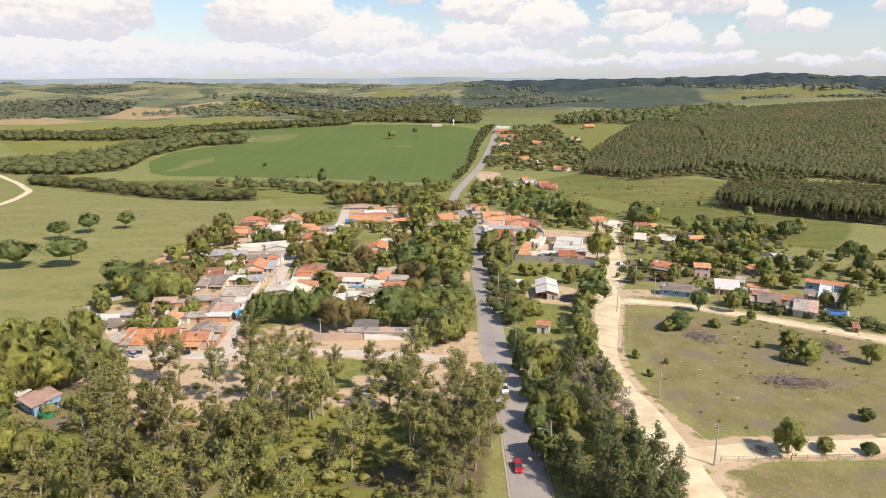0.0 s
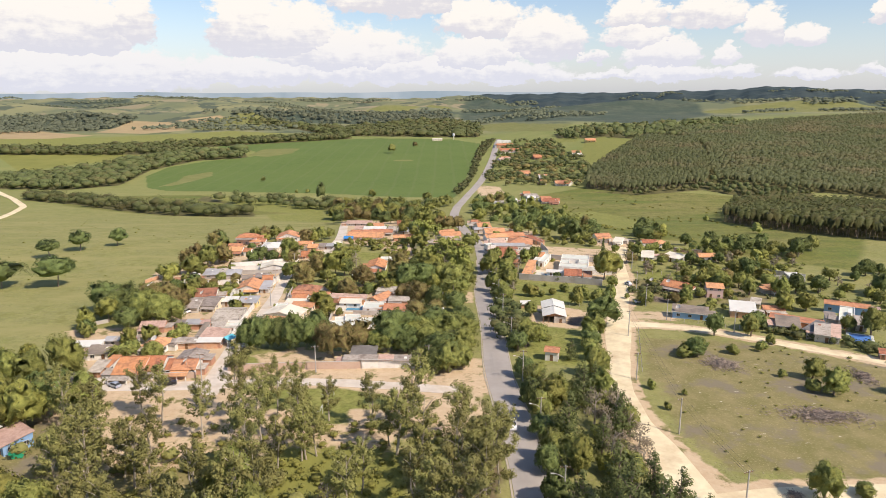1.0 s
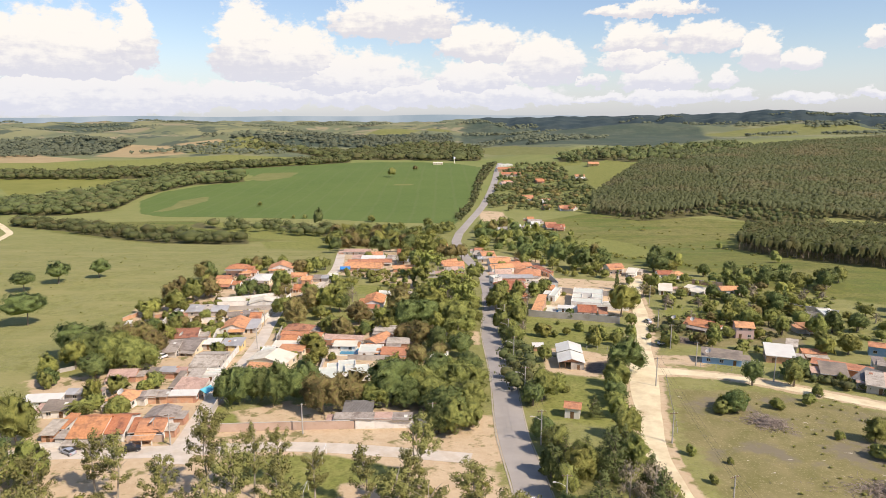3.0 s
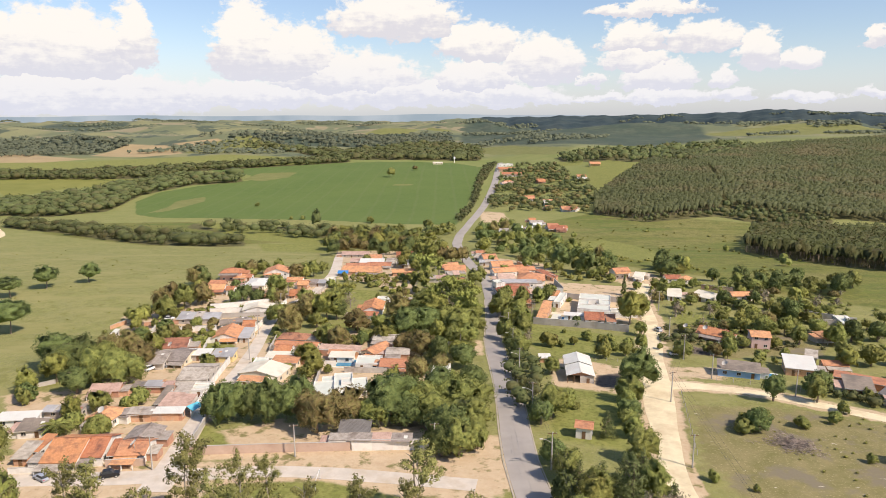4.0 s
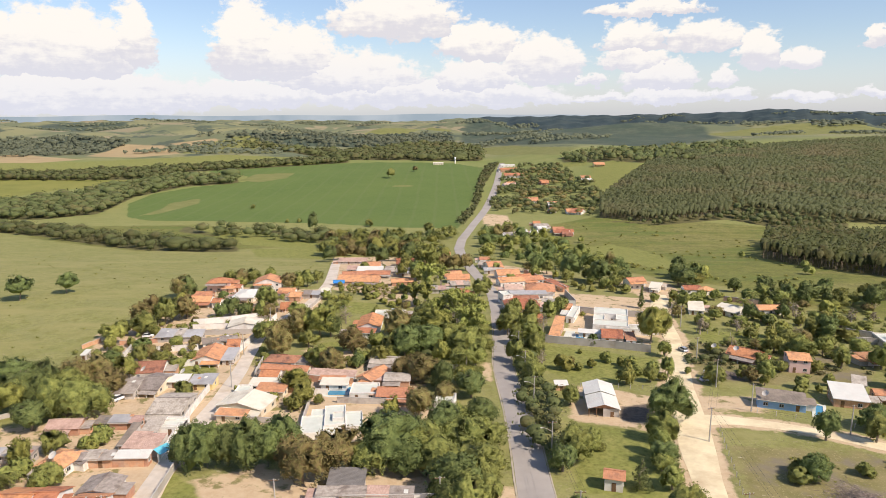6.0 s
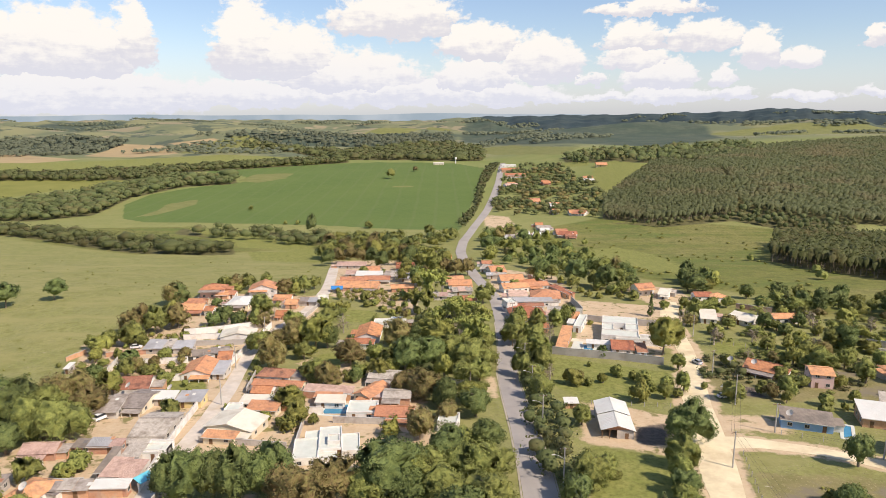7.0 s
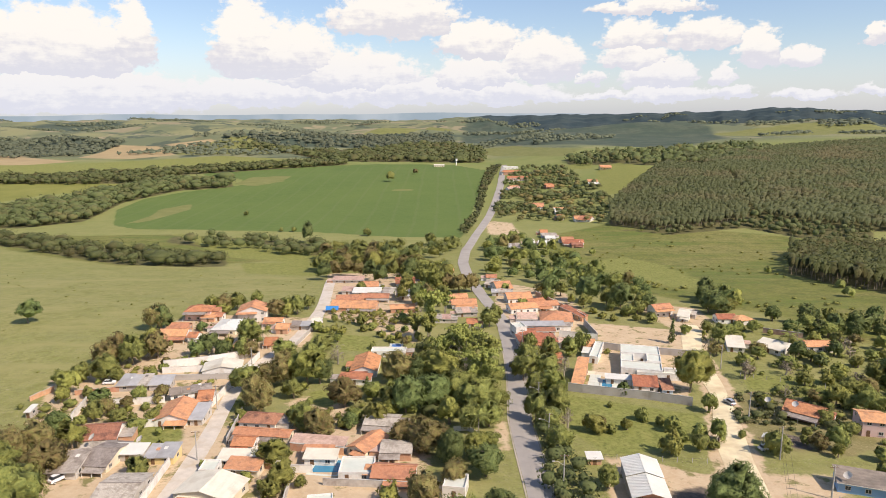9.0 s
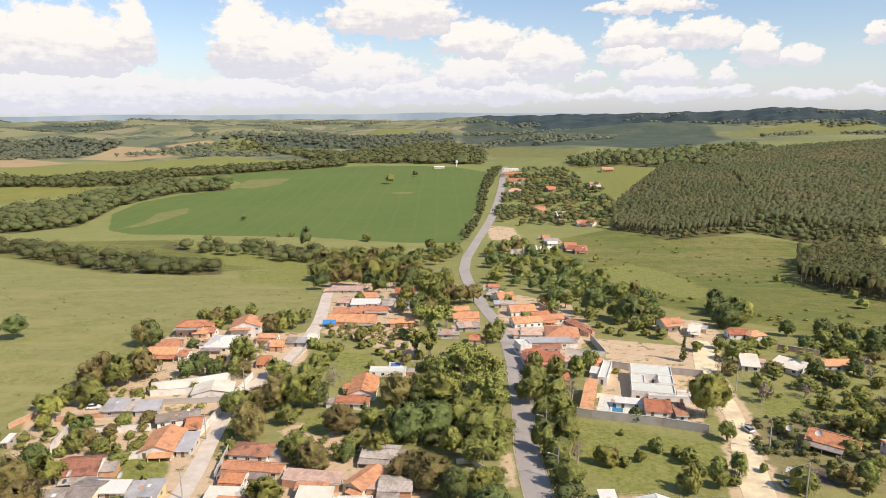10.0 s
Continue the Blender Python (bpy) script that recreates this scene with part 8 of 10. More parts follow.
tree("round", 9.0, 295.0, 7.5, 7.6)
tree("light", -1.0, 293.0, 6.6, 6.6)
tree("light", -5.0, 301.0, 6.6, 6.6)
tree("round", -65.0, 344.0, 7.5, 7.6)
tree("round", -53.0, 336.0, 9.1, 9.5)
tree("round", -52.0, 349.0, 7.5, 8.5)
tree("round", -61.0, 333.0, 6.6, 6.6)
tree("round", -80.0, 345.0, 6.6, 7.6)
tree("grey", -44.0, 337.0, 8.3, 8.5)
tree("light", -116.0, 348.0, 9.1, 9.5)
tree("dark", -98.0, 346.0, 6.6, 7.6)
tree("dark", -95.0, 350.0, 7.5, 8.5)
tree("dark", -88.0, 345.0, 6.6, 7.6)
tree("red", -124.0, 341.0, 10.0, 10.4)
tree("red", -78.0, 345.0, 7.5, 7.6)
tree("round", -100.0, 302.0, 5.0, 4.8)
tree("red", -95.0, 307.0, 4.1, 4.8)
tree("round", -132.0, 316.0, 5.0, 5.7)
tree("light", -124.0, 302.0, 5.0, 5.7)
tree("bush", -132.0, 330.0, 3.3, 3.8)
tree("bush", -122.0, 324.0, 3.3, 4.8)
tree("bush", -116.0, 322.0, 3.3, 4.8)
tree("bush", -106, 325, 3, 4)
tree("bush", -104.0, 330.0, 3.3, 3.8)
tree("red", -102.0, 298.0, 3.3, 3.8)
tree("red", -105.0, 335.0, 3.3, 3.8)
tree("bush", -128.0, 320.0, 5.8, 6.6)
tree("bush", -118.0, 306.0, 3.3, 3.8)
tree("dark", -112.0, 301.0, 4.1, 5.7)
tree("bush", -113, 348, 3, 4)
tree("lightbush", -52.0, 340.0, 4.1, 3.8)
tree("round", -23.0, 312.0, 3.3, 3.8)
tree("light", -21.0, 294.0, 6.6, 6.6)
tree("bush", -11.0, 349.0, 5.8, 6.6)
copse("garden_trees", "green and reddish garden trees between the village houses", ("round", -67, 295, 3, 3), ("round", -125, 333, 3, 3), ("lightbush", -111, 303, 3, 3), ("bush", -90, 346, 3, 3), ("bush", -121, 318, 2, 2), ("bush", -100, 339, 3, 3), ("lightbush", -125, 339, 2, 3), ("lightbush", -128, 319, 2, 3), ("bush", -92, 336, 2, 3), ("bush", -124, 345, 3, 3), ("bush", -99, 345, 2, 3), ("red", -94, 301, 3, 3), ("light", -35, 308, 4, 3), ("bush", -29, 306, 3, 3), ("bush", -21, 328, 3, 3), ("bush", -24, 320, 2, 3), ("light", -15, 293, 3, 3), ("lightbush", -51, 312, 3, 3), ("lightbush", -52, 311, 2, 2), ("bush", -55, 309, 3, 3), ("bush", -56, 335, 2, 2), ("bush", -47, 300, 2, 3), ("bush", -39, 328, 2, 2), ("bush", 5, 348, 2, 3))
tree("flatdark", -208.8, 357.5, 9.5, 13.5)
tree("flatdark", -203.0, 377.0, 11, 12.5)
tree("flatdark", -189.5, 392.5, 10, 11)
tree("red", -128.0, 382.0, 10.0, 11.4)
tree("dark", -126.0, 382.0, 10.0, 10.4)
tree("red", -82.0, 402.0, 8.3, 9.5)
tree("red", -110.0, 415.0, 7.5, 8.5)
tree("round", -82.0, 359.0, 10.8, 11.4)
tree("round", -105.0, 420.0, 8.3, 8.5)
tree("round", -98.0, 429.0, 8.3, 8.5)
tree("round", -115.0, 414.0, 7.5, 7.6)
tree("round", -79.0, 412.0, 7.5, 8.5)
tree("round", -74.0, 409.0, 7.5, 7.6)
tree("round", -71.0, 420.0, 6.6, 6.6)
tree("bush", -59.0, 378.0, 4.1, 5.7)
tree("bush", -48, 376, 3, 4)
tree("bush", -39.0, 378.0, 3.3, 4.8)
tree("bush", -36.0, 381.0, 3.3, 4.8)
tree("bush", -28.0, 377.0, 3.3, 3.8)
tree("lightbush", -52, 379, 3, 4)
tree("lightbush", -48, 374, 3, 4)
tree("lightbush", -55, 376, 3, 4)
tree("lightbush", -27, 364, 3, 4)
tree("lightbush", -24.0, 366.0, 3.3, 3.8)
tree("lightbush", -31, 369, 3, 4)
tree("lightbush", -20, 362, 3, 4)
tree("dark", -18.0, 433.0, 10.0, 9.5)
tree("red", 3, 465, 12, 12)
tree("red", 10, 468, 10, 9)
tree("red", -4, 469, 10, 9)
tree("round", -11, 468, 14, 12)
tree("round", 14.0, 384.0, 7.5, 7.6)
tree("light", -77.0, 401.0, 5.8, 6.6)
tree("lightbush", -90.0, 358.0, 4.1, 3.8)
tree("dark", -108.0, 380.0, 4.1, 5.7)
tree("lightbush", -108.0, 409.0, 5.0, 6.6)
tree("dark", -24.0, 392.0, 4.1, 5.7)
tree("bush", -22.0, 376.0, 3.3, 3.8)
tree("bush", -16.0, 364.0, 4.1, 3.8)
tree("round", -41.0, 388.0, 5.0, 5.7)
tree("round", -48.0, 363.0, 3.3, 3.8)
tree("light", -26, 470, 9, 9)
tree("light", -18.0, 429.0, 6.6, 7.6)
copse("garden_trees", "belt of mixed trees round the far end of the village", ("dark", -80, 515, 12, 10), ("red", -75, 526, 12, 10), ("red", -68, 532, 12, 11), ("dark", -51, 514, 13, 11), ("dark", -43, 501, 12, 10), ("red", -13, 432, 10, 8), ("dark", -27, 519, 14, 12), ("red", -60, 529, 11, 10), ("round", -38, 520, 12, 10), ("round", -17, 497, 15, 12), ("light", -27, 442, 8, 7), ("round", -88, 1166, 16, 17), ("red", -52, 1268, 10, 10), ("dark", -125, 692, 19, 12), ("bush", -77, 733, 8, 9), ("bush", -228, 860, 6, 7), ("bush", -152, 758, 5, 6), ("bush", -164, 758, 4, 5), ("bush", -113, 359, 2, 2), ("lightbush", -101, 409, 3, 3), ("bush", -110, 382, 2, 3), ("bush", -80, 362, 2, 2), ("bush", -87, 355, 2, 2), ("bush", -104, 380, 3, 3), ("bush", -79, 364, 2, 3), ("dark", -93, 356, 3, 3), ("lightbush", -80, 378, 3, 3), ("round", -17, 440, 4, 3), ("bush", -26, 361, 2, 2), ("bush", -22, 393, 3, 3), ("bush", -52, 402, 2, 2), ("bush", -12, 406, 2, 2), ("round", -52, 473, 5, 6), ("round", -40, 473, 3, 3), ("bush", -29, 392, 2, 2), ("bush", -52, 373, 2, 2), ("lightbush", -49, 426, 2, 2), ("lightbush", -57, 409, 3, 3), ("round", -54, 393, 4, 3), ("bush", -34, 519, 3, 3), ("bush", -57, 353, 2, 2), ("red", -21, 357, 4, 3), ("lightbush", -12, 451, 2, 2), ("bush", -9, 510, 3, 3), ("bush", -8, 425, 2, 2), ("bush", 3, 354, 3, 3), ("bush", -33, 354, 3, 3), ("red", -18, 511, 5, 6), ("bush", -35, 407, 3, 3), ("bush", -28, 464, 3, 3), ("bush", -1, 365, 3, 3), ("bush", -40, 426, 2, 3), ("lightbush", -14, 420, 3, 3), ("bush", -8, 358, 2, 2), ("light", -82, 553, 9, 9), ("light", -71, 580, 12, 11), ("light", -85, 570, 10, 10), ("dark", -80, 617, 11, 10), ("light", -24, 566, 12, 11), ("round", -68, 611, 12, 14), ("round", -96, 609, 14, 14), ("round", -76, 639, 11, 12), ("red", -93, 598, 13, 13), ("red", -58, 588, 12, 11), ("light", -88, 624, 12, 14), ("round", -26, 575, 14, 13), ("light", -31, 590, 11, 10), ("round", -49, 590, 9, 10), ("light", -64, 563, 11, 13), ("round", -84, 603, 12, 12), ("round", -43, 560, 12, 12), ("round", -62, 621, 8, 9), ("dark", -89, 581, 12, 10), ("red", -79, 593, 12, 11), ("red", -55, 563, 14, 13), ("round", -82, 544, 10, 10), ("dark", -29, 559, 9, 10), ("light", -52, 580, 10, 11), ("dark", -32, 581, 14, 13), ("round", -60, 575, 10, 9), ("light", -71, 552, 8, 10), ("light", -50, 610, 10, 10), ("round", -85, 633, 11, 11), ("light", -75, 624, 8, 9), ("red", -60, 610, 11, 11), ("light", -69, 601, 10, 10), ("light", -52, 555, 14, 13), ("round", -39, 594, 14, 13), ("red", -75, 572, 11, 11), ("red", -33, 570, 9, 10), ("dark", -48, 600, 14, 13), ("dark", -42, 582, 12, 14), ("round", -65, 593, 10, 12), ("red", -24, 542, 13, 13), ("red", -33, 548, 10, 11), ("round", -79, 563, 11, 11), ("round", -42, 571, 14, 13), ("red", -61, 632, 11, 12), ("round", -88, 560, 12, 13), ("light", -42, 547, 11, 12), ("round", -23, 533, 12, 12), ("light", -88, 590, 12, 13), ("red", -80, 585, 12, 12), ("light", -87, 612, 10, 10), ("round", -70, 632, 12, 12), ("light", -53, 620, 13, 12), ("round", -90, 551, 12, 11), ("red", -60, 600, 11, 11), ("dark", -15, 652, 8, 10), ("round", -25, 666, 5, 7), ("round", -7, 631, 9, 11), ("dark", -20, 628, 6, 7), ("round", -8, 664, 7, 7), ("light", -13, 615, 9, 10), ("light", -44, 636, 9, 11), ("round", -45, 622, 7, 9), ("bush", -30, 654, 6, 7), ("round", 0, 648, 8, 10), ("round", -32, 626, 6, 6), ("round", 4, 673, 9, 10), ("round", -2, 684, 7, 8), ("round", -16, 677, 11, 11), ("bush", -61, 645, 6, 7), ("round", -41, 660, 9, 10), ("light", -61, 633, 7, 7), ("dark", -29, 639, 7, 9), ("round", 6, 659, 8, 9), ("round", -47, 649, 9, 9), ("dark", -28, 615, 7, 7), ("light", -22, 541, 10, 9), ("light", -7, 464, 6, 7), ("round", -12, 440, 8, 7), ("round", -27, 480, 9, 9), ("light", -19, 501, 6, 7), ("round", -13, 492, 10, 8), ("round", -7, 525, 8, 7), ("round", -18, 514, 9, 9), ("light", -3, 496, 8, 8), ("light", -22, 556, 6, 7), ("light", -3, 516, 10, 9), ("dark", -18, 462, 7, 7), ("light", -16, 531, 7, 7), ("light", -18, 448, 8, 7), ("dark", -27, 511, 8, 8), ("light", -12, 539, 6, 7), ("light", -30, 520, 8, 7), ("round", -10, 473, 6, 7), ("light", -29, 548, 8, 7), ("round", -6, 450, 7, 7), ("light", -5, 558, 8, 8), ("dark", -4, 548, 8, 8), ("round", -2, 485, 8, 7), ("light", -12, 483, 7, 6), ("light", -23, 566, 6, 7), ("round", -10, 506, 10, 9), ("round", -30, 533, 8, 9), ("light", -16, 548, 9, 8))
tree("round", 128.0, 293.0, 7.2, 7.0)
tree("round", 141.0, 294.0, 6.4, 6.2)
tree("round", 122.0, 305.0, 6.4, 6.2)
tree("round", 136.0, 315.0, 8.0, 7.0)
tree("round", 23, 329, 10, 9)
tree("round", 21, 320, 9, 8)
tree("round", 24, 308, 8, 7)
tree("round", 29, 307, 9, 8)
tree("round", 33, 341, 8, 7)
tree("round", 41, 345, 7, 6)
tree("round", 82, 322, 8, 7)
tree("round", 73, 293, 6, 5)
tree("round", 29, 322, 9, 8)
tree("grey", 35, 323, 8, 6)
tree("grey", 101.0, 304.0, 4.8, 4.4)
tree("grey", 94.0, 348.0, 7.2, 6.2)
tree("grey", 96.0, 321.0, 7.2, 6.2)
tree("light", 73, 309, 14, 12)
tree("dark", 198.0, 317.0, 8.8, 8.8)
tree("dark", 140.0, 314.0, 9.6, 9.7)
tree("light", 113.0, 297.0, 6.4, 6.2)
tree("round", 128.0, 339.0, 4.0, 5.3)
tree("red", 113, 348, 4, 6)
tree("red", 96.0, 345.0, 4.8, 6.2)
tree("round", 128, 347, 3, 4)
tree("light", 125.0, 303.0, 5.6, 6.2)
tree("red", 108.0, 300.0, 4.8, 5.3)
tree("dark", 51, 307, 4, 4)
tree("round", 110.0, 300.0, 4.8, 5.3)
tree("grey", 131.0, 316.0, 4.8, 5.3)
tree("lightbush", 162.0, 350.0, 6.4, 7.0)
tree("grey", 118, 337, 4, 4)
tree("grey", 175.0, 339.0, 4.0, 4.4)
tree("round", 163, 325, 4, 5)
tree("grey", 139, 320, 4, 4)
tree("grey", 149, 331, 4, 5)
tree("light", 130, 326, 4, 5)
tree("round", 110.0, 342.0, 4.8, 7.0)
tree("grey", 112.0, 325.0, 5.6, 6.2)
tree("grey", 144.0, 342.0, 4.8, 5.3)
tree("lightbush", 156, 319, 4, 4)
tree("grey", 165, 338, 4, 6)
tree("lightbush", 102.0, 335.0, 4.8, 6.2)
tree("light", 155.0, 339.0, 4.0, 5.3)
tree("lightbush", 121, 316, 4, 5)
tree("light", 148.0, 311.0, 4.8, 7.0)
tree("grey", 127, 346, 4, 5)
tree("round", 100.0, 326.0, 4.0, 4.4)
tree("grey", 171.0, 347.0, 4.0, 4.4)
tree("round", 139.0, 312.0, 4.0, 6.2)
tree("light", 140, 333, 3, 4)
tree("dark", 187, 307, 4, 4)
tree("grey", 237, 318, 4, 4)
tree("round", 218.0, 297.0, 4.0, 6.2)
tree("round", 211.0, 311.0, 4.0, 5.3)
tree("grey", 174.0, 298.0, 4.8, 5.3)
tree("light", 201.0, 305.0, 4.8, 5.3)
tree("grey", 192, 292, 4, 4)
tree("dark", 225, 304, 4, 6)
tree("light", 164.0, 300.0, 4.0, 5.3)
tree("lightbush", 219, 320, 4, 5)
tree("dark", 207.0, 321.0, 5.6, 6.2)
tree("dark", 195.0, 317.0, 5.6, 6.2)
tree("round", 176.0, 308.0, 5.6, 6.2)
tree("dark", 208.0, 294.0, 4.8, 6.2)
tree("dark", 128.0, 333.0, 4.0, 5.3)
tree("light", 141, 332, 4, 4)
tree("round", 116.0, 332.0, 4.8, 6.2)
tree("round", 150, 339, 4, 5)
tree("round", 146, 320, 4, 5)
tree("dark", 138, 315, 4, 5)
tree("round", 113.0, 315.0, 4.8, 5.3)
tree("red", 128.0, 306.0, 5.6, 7.0)
tree("light", 127.0, 319.0, 4.0, 5.3)
tree("dark", 124.0, 342.0, 6.4, 7.0)
tree("dark", 140.0, 345.0, 5.6, 6.2)
tree("round", 137.0, 304.0, 4.0, 4.4)
tree("light", 118.0, 303.0, 4.0, 6.2)
tree("light", 147, 309, 3, 4)
tree("light", 156.0, 330.0, 4.0, 6.2)
copse("garden_trees", "garden trees and bushes beside the dirt road", ("lightbush", 56, 348, 2, 3), ("lightbush", 91, 300, 3, 3), ("bush", 68, 301, 2, 2), ("bush", 132, 338, 2, 3), ("bush", 121, 328, 3, 3))
tree("round", 47, 351, 7, 6)
tree("round", 18, 396, 7, 6)
tree("round", 27, 351, 7, 6)
tree("dark", 79, 417, 14, 13)
tree("dark", 68, 436, 15, 14)
tree("dark", 120, 405, 11, 11)
tree("dark", 140.0, 393.0, 7.2, 7.0)
tree("dark", 91, 414, 8, 8)
tree("dark", 53, 459, 11, 10)
tree("round", 62, 420, 8, 7)
tree("round", 103.0, 360.0, 7.2, 7.0)
tree("round", 112.0, 370.0, 4.8, 5.3)
tree("round", 104.0, 375.0, 4.8, 5.3)
tree("round", 84, 406, 7, 6)
tree("round", 85, 389, 5, 5)
tree("round", 94.0, 372.0, 4.0, 4.4)
tree("round", 57, 454, 9, 9)
tree("round", 117.0, 375.0, 4.8, 5.3)
tree("round", 123.0, 375.0, 4.8, 5.3)
tree("lightbush", 66, 398, 3, 4)
tree("lightbush", 70, 394, 3, 4)
tree("lightbush", 77, 403, 3, 4)
tree("lightbush", 64, 408, 3, 4)
tree("lightbush", 80, 394, 3, 4)
tree("lightbush", 73, 414, 3, 4)
tree("bush", 32, 420, 5, 6)
tree("round", 144, 371, 4, 4)
tree("red", 181, 353, 4, 5)
tree("lightbush", 169.0, 357.0, 4.8, 5.3)
tree("grey", 148.0, 352.0, 4.8, 5.3)
tree("red", 155.0, 357.0, 4.8, 6.2)
tree("lightbush", 140.0, 358.0, 5.6, 6.2)
tree("grey", 188.0, 359.0, 4.0, 5.3)
tree("dark", 174.0, 371.0, 4.8, 6.2)
tree("dark", 186.0, 358.0, 9.6, 8.8)
tree("round", 150.0, 367.0, 7.2, 8.8)
tree("round", 184.0, 378.0, 4.8, 6.2)
tree("dark", 152.0, 386.0, 8.0, 8.8)
tree("round", 161.0, 379.0, 6.4, 7.9)
tree("round", 146.0, 375.0, 8.0, 8.8)
tree("dark", 159.0, 364.0, 7.2, 7.0)
tree("dark", 190.0, 365.0, 7.2, 9.7)
tree("round", 173.0, 360.0, 6.4, 7.9)
tree("round", 162.0, 388.0, 7.2, 6.2)
tree("dark", 197.0, 372.0, 8.0, 8.8)
tree("dark", 156.0, 373.0, 7.2, 8.8)
tree("dark", 165.0, 371.0, 9.6, 9.7)
tree("round", 173.0, 386.0, 5.6, 7.0)
tree("dark", 138.0, 373.0, 5.6, 6.2)
tree("round", 182.0, 365.0, 6.4, 7.0)
tree("round", 204.0, 376.0, 8.0, 8.8)
tree("dark", 181.0, 387.0, 8.0, 7.9)
tree("round", 197.0, 380.0, 6.4, 6.2)
tree("dark", 176.0, 379.0, 6.4, 7.9)
tree("round", 147.0, 356.0, 6.4, 7.0)
tree("light", 129.0, 354.0, 4.0, 4.4)
tree("round", 79, 403, 5, 7)
tree("round", 91, 422, 7, 7)
tree("round", 89, 469, 10, 10)
tree("round", 87, 410, 6, 6)
tree("round", 75, 415, 7, 8)
tree("round", 75, 428, 8, 8)
tree("light", 134, 418, 8, 8)
tree("dark", 121, 419, 7, 8)
tree("dark", 118, 409, 8, 9)
tree("dark", 131, 445, 10, 10)
tree("light", 126, 411, 7, 9)
tree("dark", 135, 428, 7, 9)
tree("dark", 126, 431, 8, 10)
tree("dark", 128, 423, 7, 7)
copse("garden_trees", "trees and thickets along the edge of the meadow", ("dark", 86, 479, 9, 9), ("round", 68, 474, 8, 8), ("bush", 112, 625, 6, 6), ("bush", 209, 540, 5, 6), ("bush", 221, 479, 5, 6), ("bush", 208, 450, 6, 7), ("light", 58, 430, 5, 4), ("red", 47, 462, 6, 7), ("bush", 46, 465, 2, 2), ("round", 48, 437, 7, 7), ("bush", 47, 402, 2, 2), ("lightbush", 28, 462, 6, 6), ("lightbush", 134, 368, 2, 2), ("lightbush", 98, 362, 2, 2), ("bush", 104, 376, 3, 3), ("lightbush", 128, 370, 3, 3), ("lightbush", 129, 381, 2, 3), ("lightbush", 141, 394, 3, 3), ("round", 86, 393, 3, 3), ("lightbush", 101, 370, 2, 2), ("lightbush", 120, 377, 2, 3), ("bush", 127, 379, 3, 3), ("lightbush", 100, 360, 3, 3), ("light", 114, 364, 3, 3), ("lightbush", 137, 371, 3, 3), ("round", 84, 503, 10, 9), ("round", 50, 621, 7, 10), ("round", 94, 547, 6, 7), ("red", 44, 562, 8, 10), ("red", 56, 673, 11, 11), ("light", 44, 602, 9, 11), ("light", 82, 636, 11, 10), ("round", 59, 565, 13, 12), ("light", 66, 663, 8, 10), ("light", 31, 651, 9, 9), ("round", 33, 586, 6, 8), ("round", 64, 554, 8, 9), ("light", 27, 538, 9, 11), ("round", 64, 694, 10, 10), ("bush", 60, 628, 6, 8), ("dark", 46, 632, 6, 7), ("light", 28, 553, 9, 8), ("dark", 64, 501, 10, 11), ("bush", 81, 515, 7, 7), ("round", 70, 486, 9, 9), ("light", 33, 571, 6, 7), ("light", 53, 593, 11, 10), ("dark", 35, 629, 8, 8), ("round", 69, 529, 7, 8), ("dark", 60, 542, 10, 10), ("dark", 83, 529, 8, 9), ("round", 44, 543, 9, 9), ("round", 44, 667, 8, 10), ("bush", 45, 643, 4, 5), ("dark", 65, 603, 7, 7), ("dark", 73, 546, 10, 11), ("dark", 48, 510, 7, 8), ("round", 48, 701, 7, 7), ("bush", 50, 530, 5, 6), ("round", 47, 582, 10, 10), ("light", 85, 610, 8, 9), ("round", 86, 568, 8, 10), ("red", 45, 654, 11, 10), ("bush", 76, 652, 8, 8), ("round", 74, 620, 6, 8), ("light", 88, 592, 9, 11), ("round", 29, 618, 6, 7), ("round", 78, 559, 8, 8), ("round", 76, 574, 9, 9), ("dark", 30, 602, 11, 12), ("red", 61, 583, 7, 7), ("dark", 66, 638, 8, 8), ("dark", 39, 526, 6, 7), ("dark", 78, 663, 8, 7), ("round", 62, 616, 6, 7), ("round", 53, 685, 9, 9), ("round", 61, 518, 8, 8), ("round", 75, 589, 8, 8), ("dark", 42, 679, 7, 8), ("dark", 64, 652, 10, 10), ("dark", 39, 612, 10, 11), ("bush", 52, 552, 6, 7), ("dark", 34, 661, 11, 10), ("round", 91, 520, 11, 12), ("dark", 54, 500, 10, 10), ("light", 84, 540, 9, 9), ("round", 81, 482, 9, 10), ("dark", 89, 579, 9, 10), ("round", 58, 708, 9, 11), ("red", 87, 447, 8, 8), ("round", 96, 453, 6, 8), ("red", 101, 484, 9, 9), ("dark", 82, 435, 6, 6), ("round", 94, 431, 7, 8), ("dark", 98, 441, 8, 8), ("dark", 102, 468, 8, 8), ("bush", 87, 460, 3, 4), ("dark", 104, 459, 6, 6), ("bush", 96, 492, 6, 6), ("dark", 93, 479, 8, 9), ("round", 137, 437, 8, 8), ("dark", 128, 438, 6, 8))


